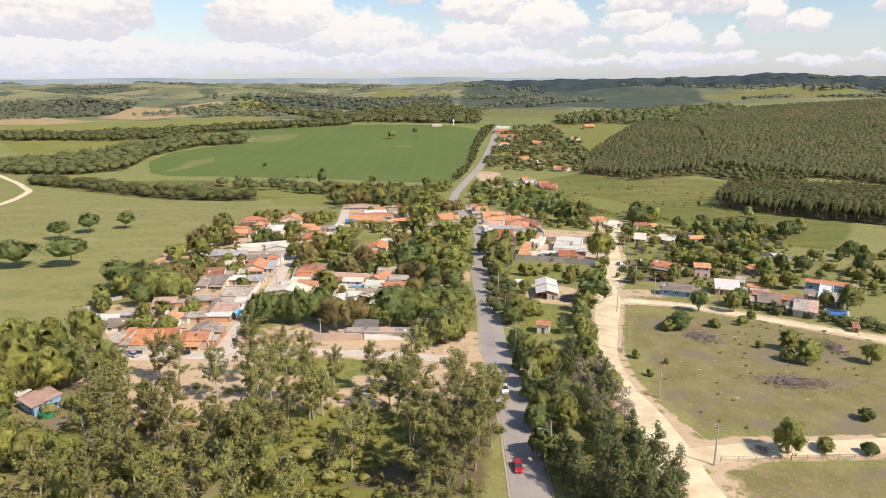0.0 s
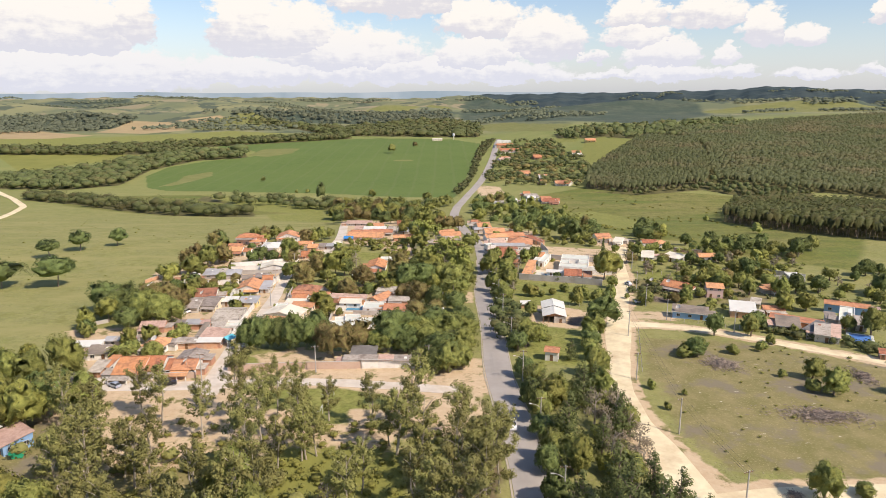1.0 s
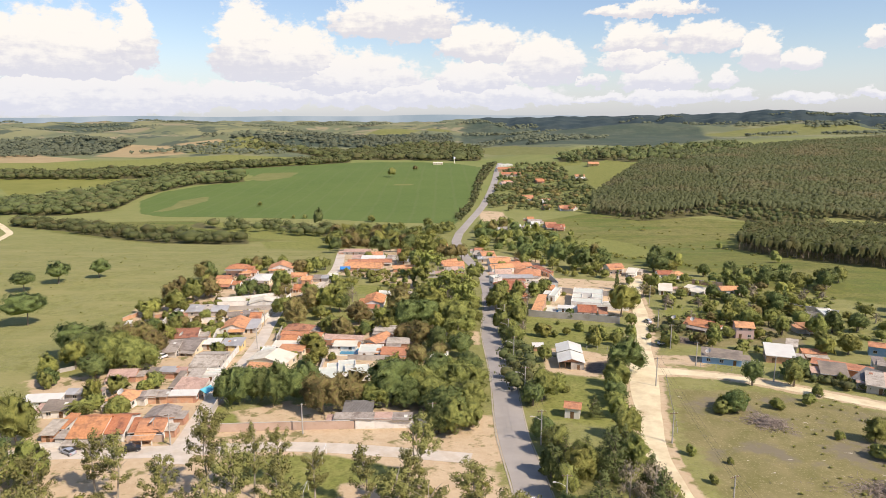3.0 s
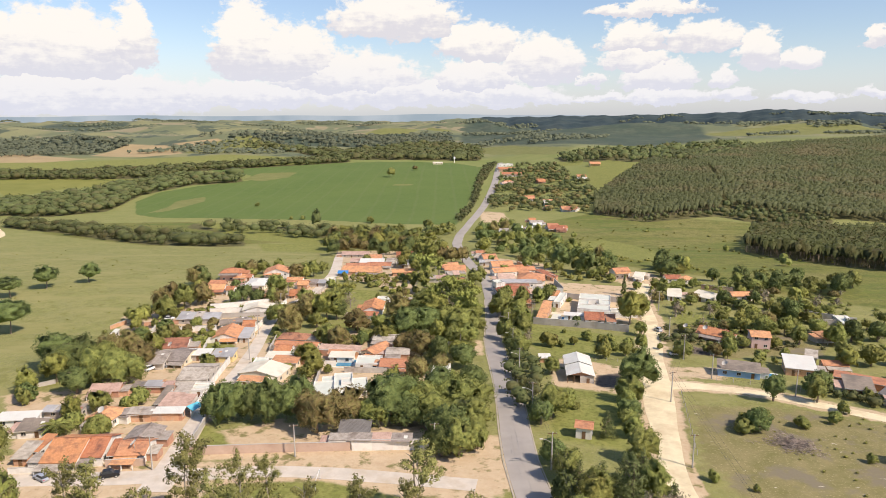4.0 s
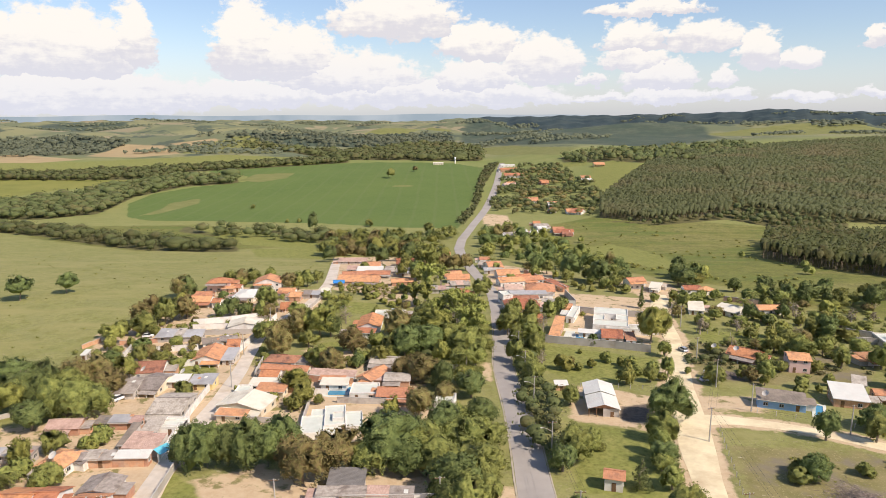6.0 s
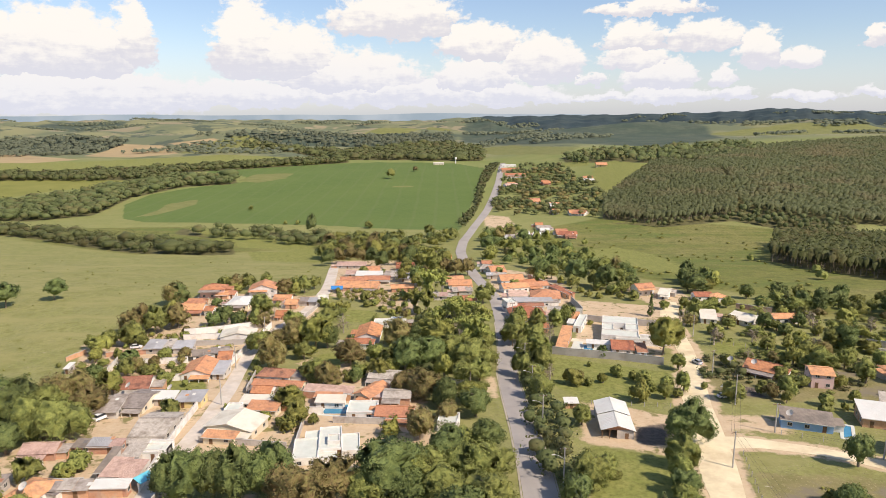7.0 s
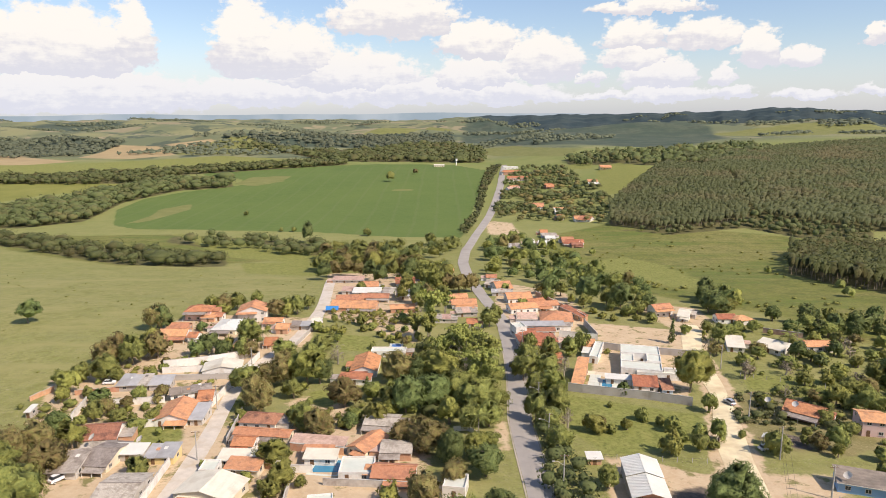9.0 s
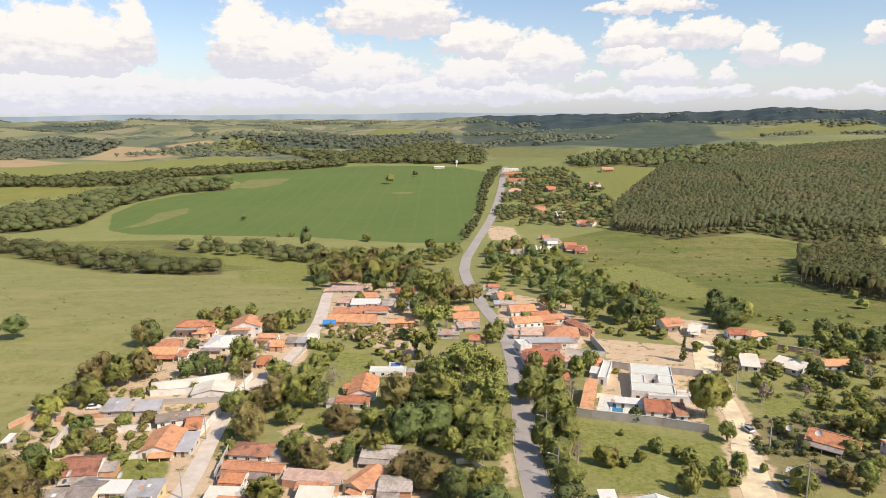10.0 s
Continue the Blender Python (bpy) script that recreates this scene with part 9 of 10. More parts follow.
# ---- woods, hedges and scrub ----
woods("plantation", "dense eucalyptus plantation in even rows", "leaf_plant", [(161, 770), (202, 734), (291, 756), (323, 823), (396, 1085), (337, 1139), (303, 1084), (218, 927), (184, 864)], 4.4, 11.5, 4.5, 6, 1.5, 1, "tall", 0.03, True)
woods("plantation", "large eucalyptus plantation on the slope", "leaf_plant", [(308, 777), (347, 740), (416, 709), (541, 601), (1318, 1327), (998, 1436), (630, 1357), (394, 1268), (394, 1041)], 5.2, 11.5, 5.2, 4, 1.6, 2, "tall", 0.03, False)
woods("plantation", "dark block of tall eucalyptus beside the meadow", "leaf_wood", [(222, 538), (223, 498), (241, 450), (281, 387), (430, 532), (366, 623), (311, 633), (269, 626)], 4.6, 14, 5.2, 20, 1.3, 3, "tall", 0.0, True)
woods("scrub", "belt of scrub and small trees along the stream", "leaf_wood", [(154, 752), (206, 716), (281, 735), (310, 690), (362, 672), (389, 714), (327, 754), (307, 793), (291, 756), (202, 734)], 8, 7, 7, 26, 1.6, 4, "round", 0.3, False)
woods("hedgerow", "thick row of trees along the pasture", "leaf_wood", [(-437, 703), (-361, 667), (-292, 619), (-242, 588), (-185, 575), (-161, 579), (-175, 617), (-222, 638), (-275, 655), (-347, 701), (-448, 747)], 9, 7.5, 11, 120, 1.05, 5, "round", 0.2, False)
woods("hedgerow", "tree line along the stream by the crop field", "leaf_wood", [(-254, 699), (-183, 655), (-120, 621), (-101, 635), (-103, 673), (-136, 696), (-204, 721), (-260, 734)], 10, 7.5, 10, 110, 1.1, 6, "round", 0.45, False)
woods("woodland", "dark woodland in the valley beside the crops", "leaf_wood", [(-538, 796), (-437, 782), (-394, 824), (-418, 972), (-387, 1071), (-317, 1108), (-340, 1172), (-443, 1198), (-484, 1073), (-512, 962), (-599, 882)], 10.5, 10, 15, 42, 2.0, 7, "round", 0.05, False)
woods("woodland", "strip of trees between two fields", "leaf_wood", [(-792, 1155), (-573, 1138), (-471, 1151), (-457, 1261), (-292, 1379), (-193, 1457), (-218, 1551), (-395, 1433), (-518, 1313), (-673, 1236), (-851, 1239)], 12, 10, 15, 24, 3.2, 8, "round", 0.08, False)
woods("woodland", "woods on the hill behind the crops", "leaf_wood", [(-228, 1535), (77, 1493), (102, 1949), (9, 2100), (-136, 1994), (-270, 1815), (-429, 1876), (-534, 1931), (-516, 1864), (-380, 1787)], 17, 12, 20, 20, 4.6, 9, "round", 0.05, False)
woods("hedgerow", "bushes along the verge of the road", "leaf_wood", [(16, 737), (37, 876), (58, 1080), (101, 1367), (84, 1378), (50, 1108), (32, 876), (13, 759)], 6, 6, 6.5, 30, 1.5, 10, "round", 0.1, False)
woods("woodland", "trees between the scattered houses by the road", "leaf_wood", [(50, 837), (72, 1028), (109, 1247), (147, 1318), (198, 1244), (200, 1038), (203, 939), (161, 779), (140, 764), (121, 807), (81, 817)], 9, 6.5, 8.5, 40, 1.5, 11, "round", 0.5, False)
woods("woodland", "mixed trees with brown young leaves between far houses", "leaf_red", [(50, 837), (72, 1028), (100, 1156), (137, 1238), (187, 1177), (191, 995), (187, 876), (161, 779), (140, 764), (121, 807), (81, 817)], 14, 6, 9, 40, 1.5, 12, "round", 0.5, False)
woods("hedge", "clipped hedge along the side road", "leaf_wood", [(109, 233), (123, 220), (136, 209), (145, 201), (142, 197), (132, 202), (120, 214), (106, 226)], 2.6, 2.4, 3.4, 60, 0.55, 13, "round", 0.1, False)
woods("scrub", "low bushes by the roadside bank", "leaf_wood", [(78, 286), (85, 280), (93, 286), (105, 274), (109, 280), (97, 293), (90, 297), (83, 297)], 4, 2.2, 3.5, 50, 0.6, 14, "round", 0.4, False)
woods("scrub", "low undergrowth between the roadside trees", "leaf_wood", [(18, 202), (18, 252), (22, 309), (28, 308), (26, 268), (27, 223), (23, 192), (19, 190)], 3.6, 3.6, 4, 70, 0.7, 15, "round", 0.2, False)
woods("scrub", "undergrowth below the village trees", "leaf_wood", [(-10, 290), (-15, 306), (-20, 319), (-16, 350), (6, 385), (11, 319), (9, 292), (2, 288)], 4.5, 3.5, 4.5, 60, 0.8, 16, "round", 0.1, False)
woods("scrub", "undergrowth below the tall trees", "leaf_euc", [(-83, 111), (-103, 142), (-91, 153), (-67, 136), (-55, 147), (-28, 131), (-15, 111)], 5, 3.6, 5, 60, 0.75, 17, "round", 0.25, False)
woods("scrub", "tall weeds and seedlings in a sunny clearing", "leaf_light", [(-34, 145), (-12, 145), (-6, 113), (-24, 102), (-42, 106), (-38, 127)], 2.4, 0.8, 1.7, 12, 0.36, 33, "round", 0.45, False)
woods("scrub", "dry undergrowth at the edge of the trees", "leaf_light", [(-98, 122), (-88, 150), (-73, 160), (-55, 160), (-32, 158), (-9, 160), (9, 175), (9, 150), (2, 122), (-12, 104), (-48, 100)], 4.0, 1.2, 2.8, 50, 0.42, 18, "round", 0.4, False)
woods("scrub", "scattered low bushes and tussocks in the meadow", "leaf_light", [(80, 691), (152, 744), (287, 674), (265, 458), (180, 347), (146, 399), (120, 429), (82, 487), (77, 588)], 13, 1.1, 2.8, 16, 0.8, 19, "round", 0.8, False)
woods("scrub", "reedy bushes along the wet ditch", "leaf_light", [(84, 497), (114, 469), (135, 431), (149, 397), (159, 388), (164, 397), (144, 452), (127, 486), (99, 529)], 7, 1.6, 3.2, 20, 0.8, 20, "round", 0.5, False)
woods("scrub", "tufts and low shrubs in the pasture", "leaf_light", [(-307, 538), (-273, 581), (-144, 535), (-85, 504), (-105, 404), (-129, 339), (-134, 300), (-138, 279), (-190, 279), (-398, 510)], 13, 0.4, 1.0, 12, 0.4, 21, "round", 0.72, False)
woods("scrub", "weedy tufts in the open plot", "leaf_light", [(63, 219), (95, 219), (130, 198), (134, 173), (102, 131), (81, 133), (59, 135), (54, 154)], 5, 0.5, 0.9, 10, 0.35, 22, "round", 0.85, False)
woods("scrub", "rough undergrowth between the gardens", "leaf_wood", [(85, 306), (109, 316), (134, 306), (150, 296), (126, 265), (109, 269), (88, 274), (78, 284)], 3.6, 1.1, 2.4, 24, 0.5, 23, "round", 0.5, False)
woods("scrub", "garden shrubs between the houses", "leaf_round", [(-124, 308), (-112, 306), (-93, 298), (-89, 287), (-110, 287)], 3.6, 1.3, 2.6, 60, 0.42, 24, "round", 0.6, False)
woods("scrub", "garden shrubs and banana plants", "leaf_light", [(-125, 326), (-122, 333), (-107, 334), (-104, 326)], 3.4, 1.9, 2.8, 60, 0.42, 25, "round", 0.35, False)
woods("scrub", "weedy strip of shrubs behind a wall", "leaf_light", [(-93, 320), (-77, 322), (-73, 317), (-87, 315)], 3.2, 1.5, 2.4, 50, 0.4, 26, "round", 0.3, False)
woods("scrub", "shrubs at the edge of the pasture", "leaf_round", [(-133, 297), (-124, 302), (-116, 289), (-127, 287)], 3.6, 2.0, 3.0, 60, 0.42, 27, "round", 0.4, False)
woods("scrub", "shrubs in the large garden", "leaf_round", [(-53, 298), (-44, 304), (-20, 300), (-21, 287), (-28, 282), (-45, 278)], 4.5, 1.8, 3.0, 60, 0.42, 28, "round", 0.5, False)
woods("scrub", "dense shrubs and saplings between scattered gardens", "leaf_round", [(97, 262), (90, 292), (98, 318), (112, 345), (140, 372), (205, 330), (230, 300), (185, 262), (158, 236), (146, 248), (130, 258), (118, 268), (108, 258)], 5.0, 1.6, 3.0, 50, 0.5, 34, "round", 0.6, False)
woods("orchard", "rows of young fruit trees in a garden", "leaf_light", [(-53, 391), (-53, 409), (-18, 416), (-18, 383), (-35, 379)], 4.2, 2.4, 2.6, 50, 0.55, 29, "round", 0.2, False)
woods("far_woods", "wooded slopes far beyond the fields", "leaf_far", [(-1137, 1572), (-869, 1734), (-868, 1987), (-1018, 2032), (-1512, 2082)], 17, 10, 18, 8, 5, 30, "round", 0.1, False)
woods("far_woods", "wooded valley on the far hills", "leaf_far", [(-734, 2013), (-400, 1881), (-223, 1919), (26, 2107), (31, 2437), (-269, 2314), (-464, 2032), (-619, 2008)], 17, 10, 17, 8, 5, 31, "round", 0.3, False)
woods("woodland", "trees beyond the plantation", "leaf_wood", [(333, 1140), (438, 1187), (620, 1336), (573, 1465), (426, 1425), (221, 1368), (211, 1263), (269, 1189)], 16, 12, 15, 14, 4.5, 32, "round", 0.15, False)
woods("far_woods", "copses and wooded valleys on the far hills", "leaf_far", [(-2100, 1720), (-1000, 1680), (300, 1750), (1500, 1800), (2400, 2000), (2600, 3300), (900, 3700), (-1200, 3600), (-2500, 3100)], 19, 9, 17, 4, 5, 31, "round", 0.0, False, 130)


# ---- walls, poles, cars and other things of the village ----
def wall_line(label, kind, h, *pts, thick=0.2):
    """A free-standing garden wall along a line, with a coping."""
    top = new("garden_wall")
    x0, y0 = pts[0]
    top.matrix_basis = pose(x0, y0, gz(x0, y0))
    tagged(top, label, "wall")
    z0 = gz(x0, y0)
    for (ax, ay), (bx, by) in zip(pts, pts[1:]):
        run = math.hypot(bx - ax, by - ay)
        n = max(1, int(run / 4))
        ang = math.degrees(math.atan2(by - ay, bx - ax))
        for i in range(n):
            f0, f1 = i / n, (i + 1) / n
            cx, cy = ax + (bx - ax) * (f0 + f1) / 2, ay + (by - ay) * (f0 + f1) / 2
            L = run / n / 2
            bm = bmesh.new()
            box(bm, -L, -thick / 2, -0.8, L, thick / 2, h)
            p = part("panel", bm, M[kind], top)
            p.matrix_basis = pose(cx - x0, cy - y0, gz(cx, cy) - z0, 0, 0, ang)
            share("coping", stock("coping|%.2f|%s" % (round(L, 2), kind), lambda b: box(b, -L, -thick / 2 - 0.05, 0.003, L, thick / 2 + 0.05, 0.07), M["kerb"]), p, pose(0, 0, h))
    return top


def power_pole(x, y, turn, h=9.0, lamp=True):
    top = new("power_pole")
    top.matrix_basis = pose(x, y, gz(x, y), 0, 0, turn)
    tagged(top, "concrete power pole with a crossarm" + (" and street lamp" if lamp else ""), "power pole", group="power poles")

    def shaft(bm):
        tube(bm, [(0, 0, -1), (0, 0, h * 0.5), (0, 0, h)], [0.20, 0.16, 0.11], 8)

    share("shaft", stock("shaft|%.1f" % h, shaft, M["pole"]), top)
    arm = share("crossarm", stock("crossarm", lambda b: box(b, -1.0, -0.06, -0.06, 1.0, 0.06, 0.06), M["wood"]), top, pose(0, 0.17, h - 0.45))
    for px in (-0.9, -0.3, 0.3, 0.9):
        share("insulator", stock("insulator", lambda b: tube(b, [(0, 0, 0.062), (0, 0, 0.16), (0, 0, 0.24)], [0.05, 0.07, 0.03], 6), M["frame"]), arm, pose(px, 0, 0))
    if lamp:
        def bracket(bm):
            tube(bm, [(-0.12, 0, 0), (-1.2, 0, 0.7), (-2.1, 0, 0.95)], [0.05, 0.045, 0.04], 5)
        b = share("lamp_bracket", stock("bracket", bracket, M["frame"]), top, pose(0, 0, h - 2.6))
        share("lamp_head", stock("lamp_head", lambda q: box(q, -2.75, -0.13, 0.87, -2.1, 0.13, 1.02), M["frame"]), b)
    return top


def wires(poles, h=9.0, drop=0.6, offs=(-0.9, -0.3, 0.9)):
    """Sagging cables from pole to pole."""
    top = new("power_line")
    tagged(top, "thin black power cables between the poles", "power line")
    for (ax, ay), (bx, by) in zip(poles, poles[1:]):
        a, b = Vector((ax, ay, gz(ax, ay) + h - 0.2)), Vector((bx, by, gz(bx, by) + h - 0.2))
        side = Vector((by - ay, ax - bx, 0)).normalized()
        for o in offs:
            bm = bmesh.new()
            pts = []
            for i in range(7):
                f = i / 6
                p = a.lerp(b, f) + side * o
                p.z -= drop * 4 * f * (1 - f)
                pts.append(tuple(p))
            tube(bm, pts, [0.022] * 7, 3)
            part("cable", bm, M["wire"], top)
    return top


def car(kind, x, y, turn, paint, label, tall=1.0):
    top = new(kind)
    top.matrix_basis = pose(x, y, gz(x, y) + 0.08, 0, 0, turn)
    tagged(top, label, kind)
    L, W = 2.0, 0.82
    bm = bmesh.new()
    prof = [(-L, 0.35), (-L, 0.75), (-L * 0.9, 0.92), (L * 0.45, 0.95), (L * 0.92, 0.8), (L, 0.62), (L, 0.35)]
    sides = []
    for yy in (-W, W):
        sides.append([bm.verts.new((px, yy * (0.96 if pz > 0.9 else 1), pz * tall)) for px, pz in prof])
    n = len(prof)
    for i in range(n):
        j = (i + 1) % n
        bm.faces.new((sides[0][i], sides[0][j], sides[1][j], sides[1][i]))
    bm.faces.new(sides[0][::-1])
    bm.faces.new(sides[1])
    body = part("body", bm, M[paint], top)
    bm = bmesh.new()
    lo, hi = [(-1.7, -0.74), (0.95, -0.74), (0.95, 0.74), (-1.7, 0.74)], [(-1.3, -0.6), (0.25, -0.6), (0.25, 0.6), (-1.3, 0.6)]
    v0 = [bm.verts.new((px, py, 0.93 * tall)) for px, py in lo]
    v1 = [bm.verts.new((px, py, 1.4 * tall)) for px, py in hi]
    for i in range(4):
        bm.faces.new((v0[i], v0[(i + 1) % 4], v1[(i + 1) % 4], v1[i]))
    bm.faces.new(v1)
    part("glazing", bm, M["glass"], top)
    bm = bmesh.new()
    slab(bm, [(-1.32, -0.62, 1.46 * tall), (0.27, -0.62, 1.46 * tall), (0.27, 0.62, 1.46 * tall), (-1.32, 0.62, 1.46 * tall)], 0.055)
    part("roof", bm, M[paint], top)

    def tyre(b):
        tube(b, [(0, -0.1, 0), (0, 0.1, 0)], [0.3, 0.3], 14)

    for px in (-1.25, 1.25):
        for py in (-0.78, 0.78):
            w = share("wheel", stock("tyre", tyre, M["rubber"]), top, pose(px, py, 0.3))
            share("rim", stock("rim", lambda b: tube(b, [(0, -0.112, 0), (0, 0.112, 0)], [0.17, 0.17], 10), M["frame"]), w)
    for py in (-0.6, 0.6):
        share("headlight", stock("headlight", lambda b: box(b, -0.03, -0.16, -0.06, 0.03, 0.16, 0.06), M["whitepaint"]), body, pose(L * 0.985, py, 0.66 * tall))
        share("tail_light", stock("tail_light", lambda b: box(b, -0.03, -0.12, -0.1, 0.03, 0.12, 0.1), M["redpaint"]), body, pose(-L - 0.005, py, 0.68 * tall))
    return top


def pool(x, y, turn, w, d, water, label):
    top = new("swimming_pool")
    top.matrix_basis = pose(x, y, gz(x, y), 0, 0, turn)
    tagged(top, label, "swimming pool")
    bm = bmesh.new()
    a, b, e = w / 2, d / 2, 0.8
    for x0, y0, x1, y1 in ((-a - e, -b - e, a + e, -b), (-a - e, b, a + e, b + e), (-a - e, -b, -a, b), (a, -b, a + e, b)):
        box(bm, x0, y0, -0.5, x1, y1, 0.28)
    part("coping", bm, M["slab"], top)
    bm = bmesh.new()
    box(bm, -a + 0.003, -b + 0.003, -0.5, a - 0.003, b - 0.003, 0.16)
    part("water", bm, M[water], top)
    return top


def dish(x, y, z, turn):
    top = new("satellite_dish")
    top.matrix_basis = pose(x, y, z, 0, 0, turn)
    tagged(top, "pale mesh satellite dish on a short mast", "satellite dish", group="satellite dishes")

    def bowl(bm):
        rings = []
        for r, zz in ((0.05, 0), (0.4, 0.05), (0.75, 0.18), (0.95, 0.32)):
            rings.append([bm.verts.new((r * math.cos(k * math.pi / 6), r * math.sin(k * math.pi / 6), zz)) for k in range(12)])
        for p, q in zip(rings, rings[1:]):
            for k in range(12):
                bm.faces.new((p[k], p[(k + 1) % 12], q[(k + 1) % 12], q[k]))
        bm.faces.new(rings[0][::-1])

    share("bowl", stock("bowl", bowl, M["frame"]), top, pose(0, 0, 1.0, -40, 0, 0))
    share("mast", stock("mast", lambda b: tube(b, [(0, 0, -0.6), (0, 0, 1.05)], [0.05, 0.05], 6), M["pole"]), top)
    share("feed", stock("feed", lambda b: tube(b, [(0, 0, 0), (0, 0, 0.9)], [0.02, 0.04], 5), M["pole"]), top, pose(0, 0, 1.0, -40, 0, 0))
    return top


def brush_pile(x, y, w, d, h, seed, label="heap of cut grey-brown branches on the grass"):
    rng = np.random.default_rng(seed)
    top = new("brush_pile")
    top.matrix_basis = pose(x, y, gz(x, y))
    tagged(top, label, "brush pile")
    n = int(w * d * 10)
    a, r = rng.uniform(0, 6.283, n), np.abs(rng.normal(0, 0.5, n))
    edge = 1 + 0.3 * np.sin(2 * a + seed) + 0.2 * np.sin(5 * a)
    px, py = np.cos(a) * r * w / 2 * edge, np.sin(a) * r * d / 2 * edge
    pz = h * np.clip(1 - r**2, 0.03, 1) * rng.uniform(0.1, 1.0, n) + 0.05
    ang, tilt, L = rng.uniform(0, 6.283, n), rng.normal(0, 0.35, n), rng.uniform(0.4, 1.3, n)
    V, F = [], []
    t = 0.035
    for i in range(n):
        dx, dy, dz = math.cos(ang[i]) * L[i] / 2, math.sin(ang[i]) * L[i] / 2, math.sin(tilt[i]) * L[i] / 2
        b = len(V)
        for s in (-1, 1):
            cx, cy, cz = px[i] + s * dx, py[i] + s * dy, pz[i] + s * dz
            V += [(cx - t * math.sin(ang[i]), cy + t * math.cos(ang[i]), cz), (cx + t * math.sin(ang[i]), cy - t * math.cos(ang[i]), cz), (cx, cy, cz + 2 * t)]
        F += [(b, b + 3, b + 5, b + 2), (b + 1, b + 2, b + 5, b + 4), (b, b + 1, b + 4, b + 3)]
    ob = share("brushwood", mesh_from("brushwood", V, F, M["brush"]), top)
    tagged(ob, kind="stuff")
    return top


def fence(label, h, gap, *pts):
    """Posts with two wires."""
    top = new("fence")
    x0, y0 = pts[0]
    top.matrix_basis = pose(x0, y0, 0)
    tagged(top, label, "fence")
    for (ax, ay), (bx, by) in zip(pts, pts[1:]):
        run = math.hypot(bx - ax, by - ay)
        n = max(1, int(run / gap))
        last = None
        for i in range(n + 1):
            px, py = ax + (bx - ax) * i / n, ay + (by - ay) * i / n
            z = gz(px, py)
            share("post", stock("post|%.1f" % h, lambda b: box(b, -0.07, -0.07, -0.4, 0.07, 0.07, h), M["pole"]), top, pose(px - x0, py - y0, z))
            if last:
                bm = bmesh.new()
                for f in (0.5, 0.9):
                    tube(bm, [(last[0] - x0, last[1] - y0, last[2] + h * f), (px - x0, py - y0, z + h * f)], [0.02, 0.02], 3)
                part("wire", bm, M["wire"], top)
            last = (px, py, z)
    return top


def palm(x, y, h):
    top = new("palm_tree")
    top.matrix_basis = pose(x, y, gz(x, y), 0, 0, x * 37 % 360)
    tagged(top, "slender palm with drooping feathery fronds", "palm tree")
    share("trunk", stock("palm_trunk|%.0f" % h, lambda b: tube(b, [(0, 0, -0.3), (0.1, 0, h * 0.5), (0, 0, h)], [0.2, 0.15, 0.12], 7), M["palebark"]), top)

    def frond(bm):
        for i in range(9):
            f = i / 8
            px, pz = 3.0 * f, 0.9 * f - 2.2 * f * f
            w = 0.75 * (1 - 0.6 * f) * (0.3 + min(1, f * 3))
            for s in (-1, 1):
                v = [bm.verts.new(c) for c in ((px, 0, pz), (px + 0.3, 0, pz - 0.05), (px + 0.45, s * w, pz - 0.35), (px + 0.2, s * w, pz - 0.35))]
                bm.faces.new(v)

    for k in range(13):
        share("frond", stock("frond", frond, M["leaf_round"]), top, pose(0, 0, h, 0, -18 * (k % 3) + 8, k * 27.7))
    return top


def water_tower(x, y, h):
    top = new("water_tower")
    top.matrix_basis = pose(x, y, gz(x, y))
    tagged(top, "slim white water tower beside the fields", "water tower")
    bm = bmesh.new()
    tube(bm, [(0, 0, -1), (0, 0, h * 0.6)], [1.1, 1.1], 14)
    part("column", bm, M["white"], top)
    bm = bmesh.new()
    tube(bm, [(0, 0, h * 0.6), (0, 0, h * 0.66), (0, 0, h - 0.5), (0, 0, h)], [1.2, 2.1, 2.1, 0.6], 16)
    part("tank", bm, M["whitepaint"], top)


def sign(x, y, turn):
    top = new("road_sign")
    top.matrix_basis = pose(x, y, gz(x, y), 0, 0, turn)
    tagged(top, "green sign board on two posts by the road", "road sign")
    for px in (-1.1, 1.1):
        bm = bmesh.new()
        tube(bm, [(px, 0.06, -0.5), (px, 0.06, 3.0)], [0.06, 0.06], 6)
        part("post", bm, M["pole"], top)
    bm = bmesh.new()
    box(bm, -1.5, -0.04, 1.7, 1.5, 0, 3.1)
    board = part("board", bm, M["green"], top)
    for i, zz in enumerate((2.1, 2.6)):
        bm = bmesh.new()
        box(bm, -1.1, -0.05, zz, 0.8 - 0.4 * i, -0.043, zz + 0.2)
        part("bar", bm, M["whitepaint"], board)


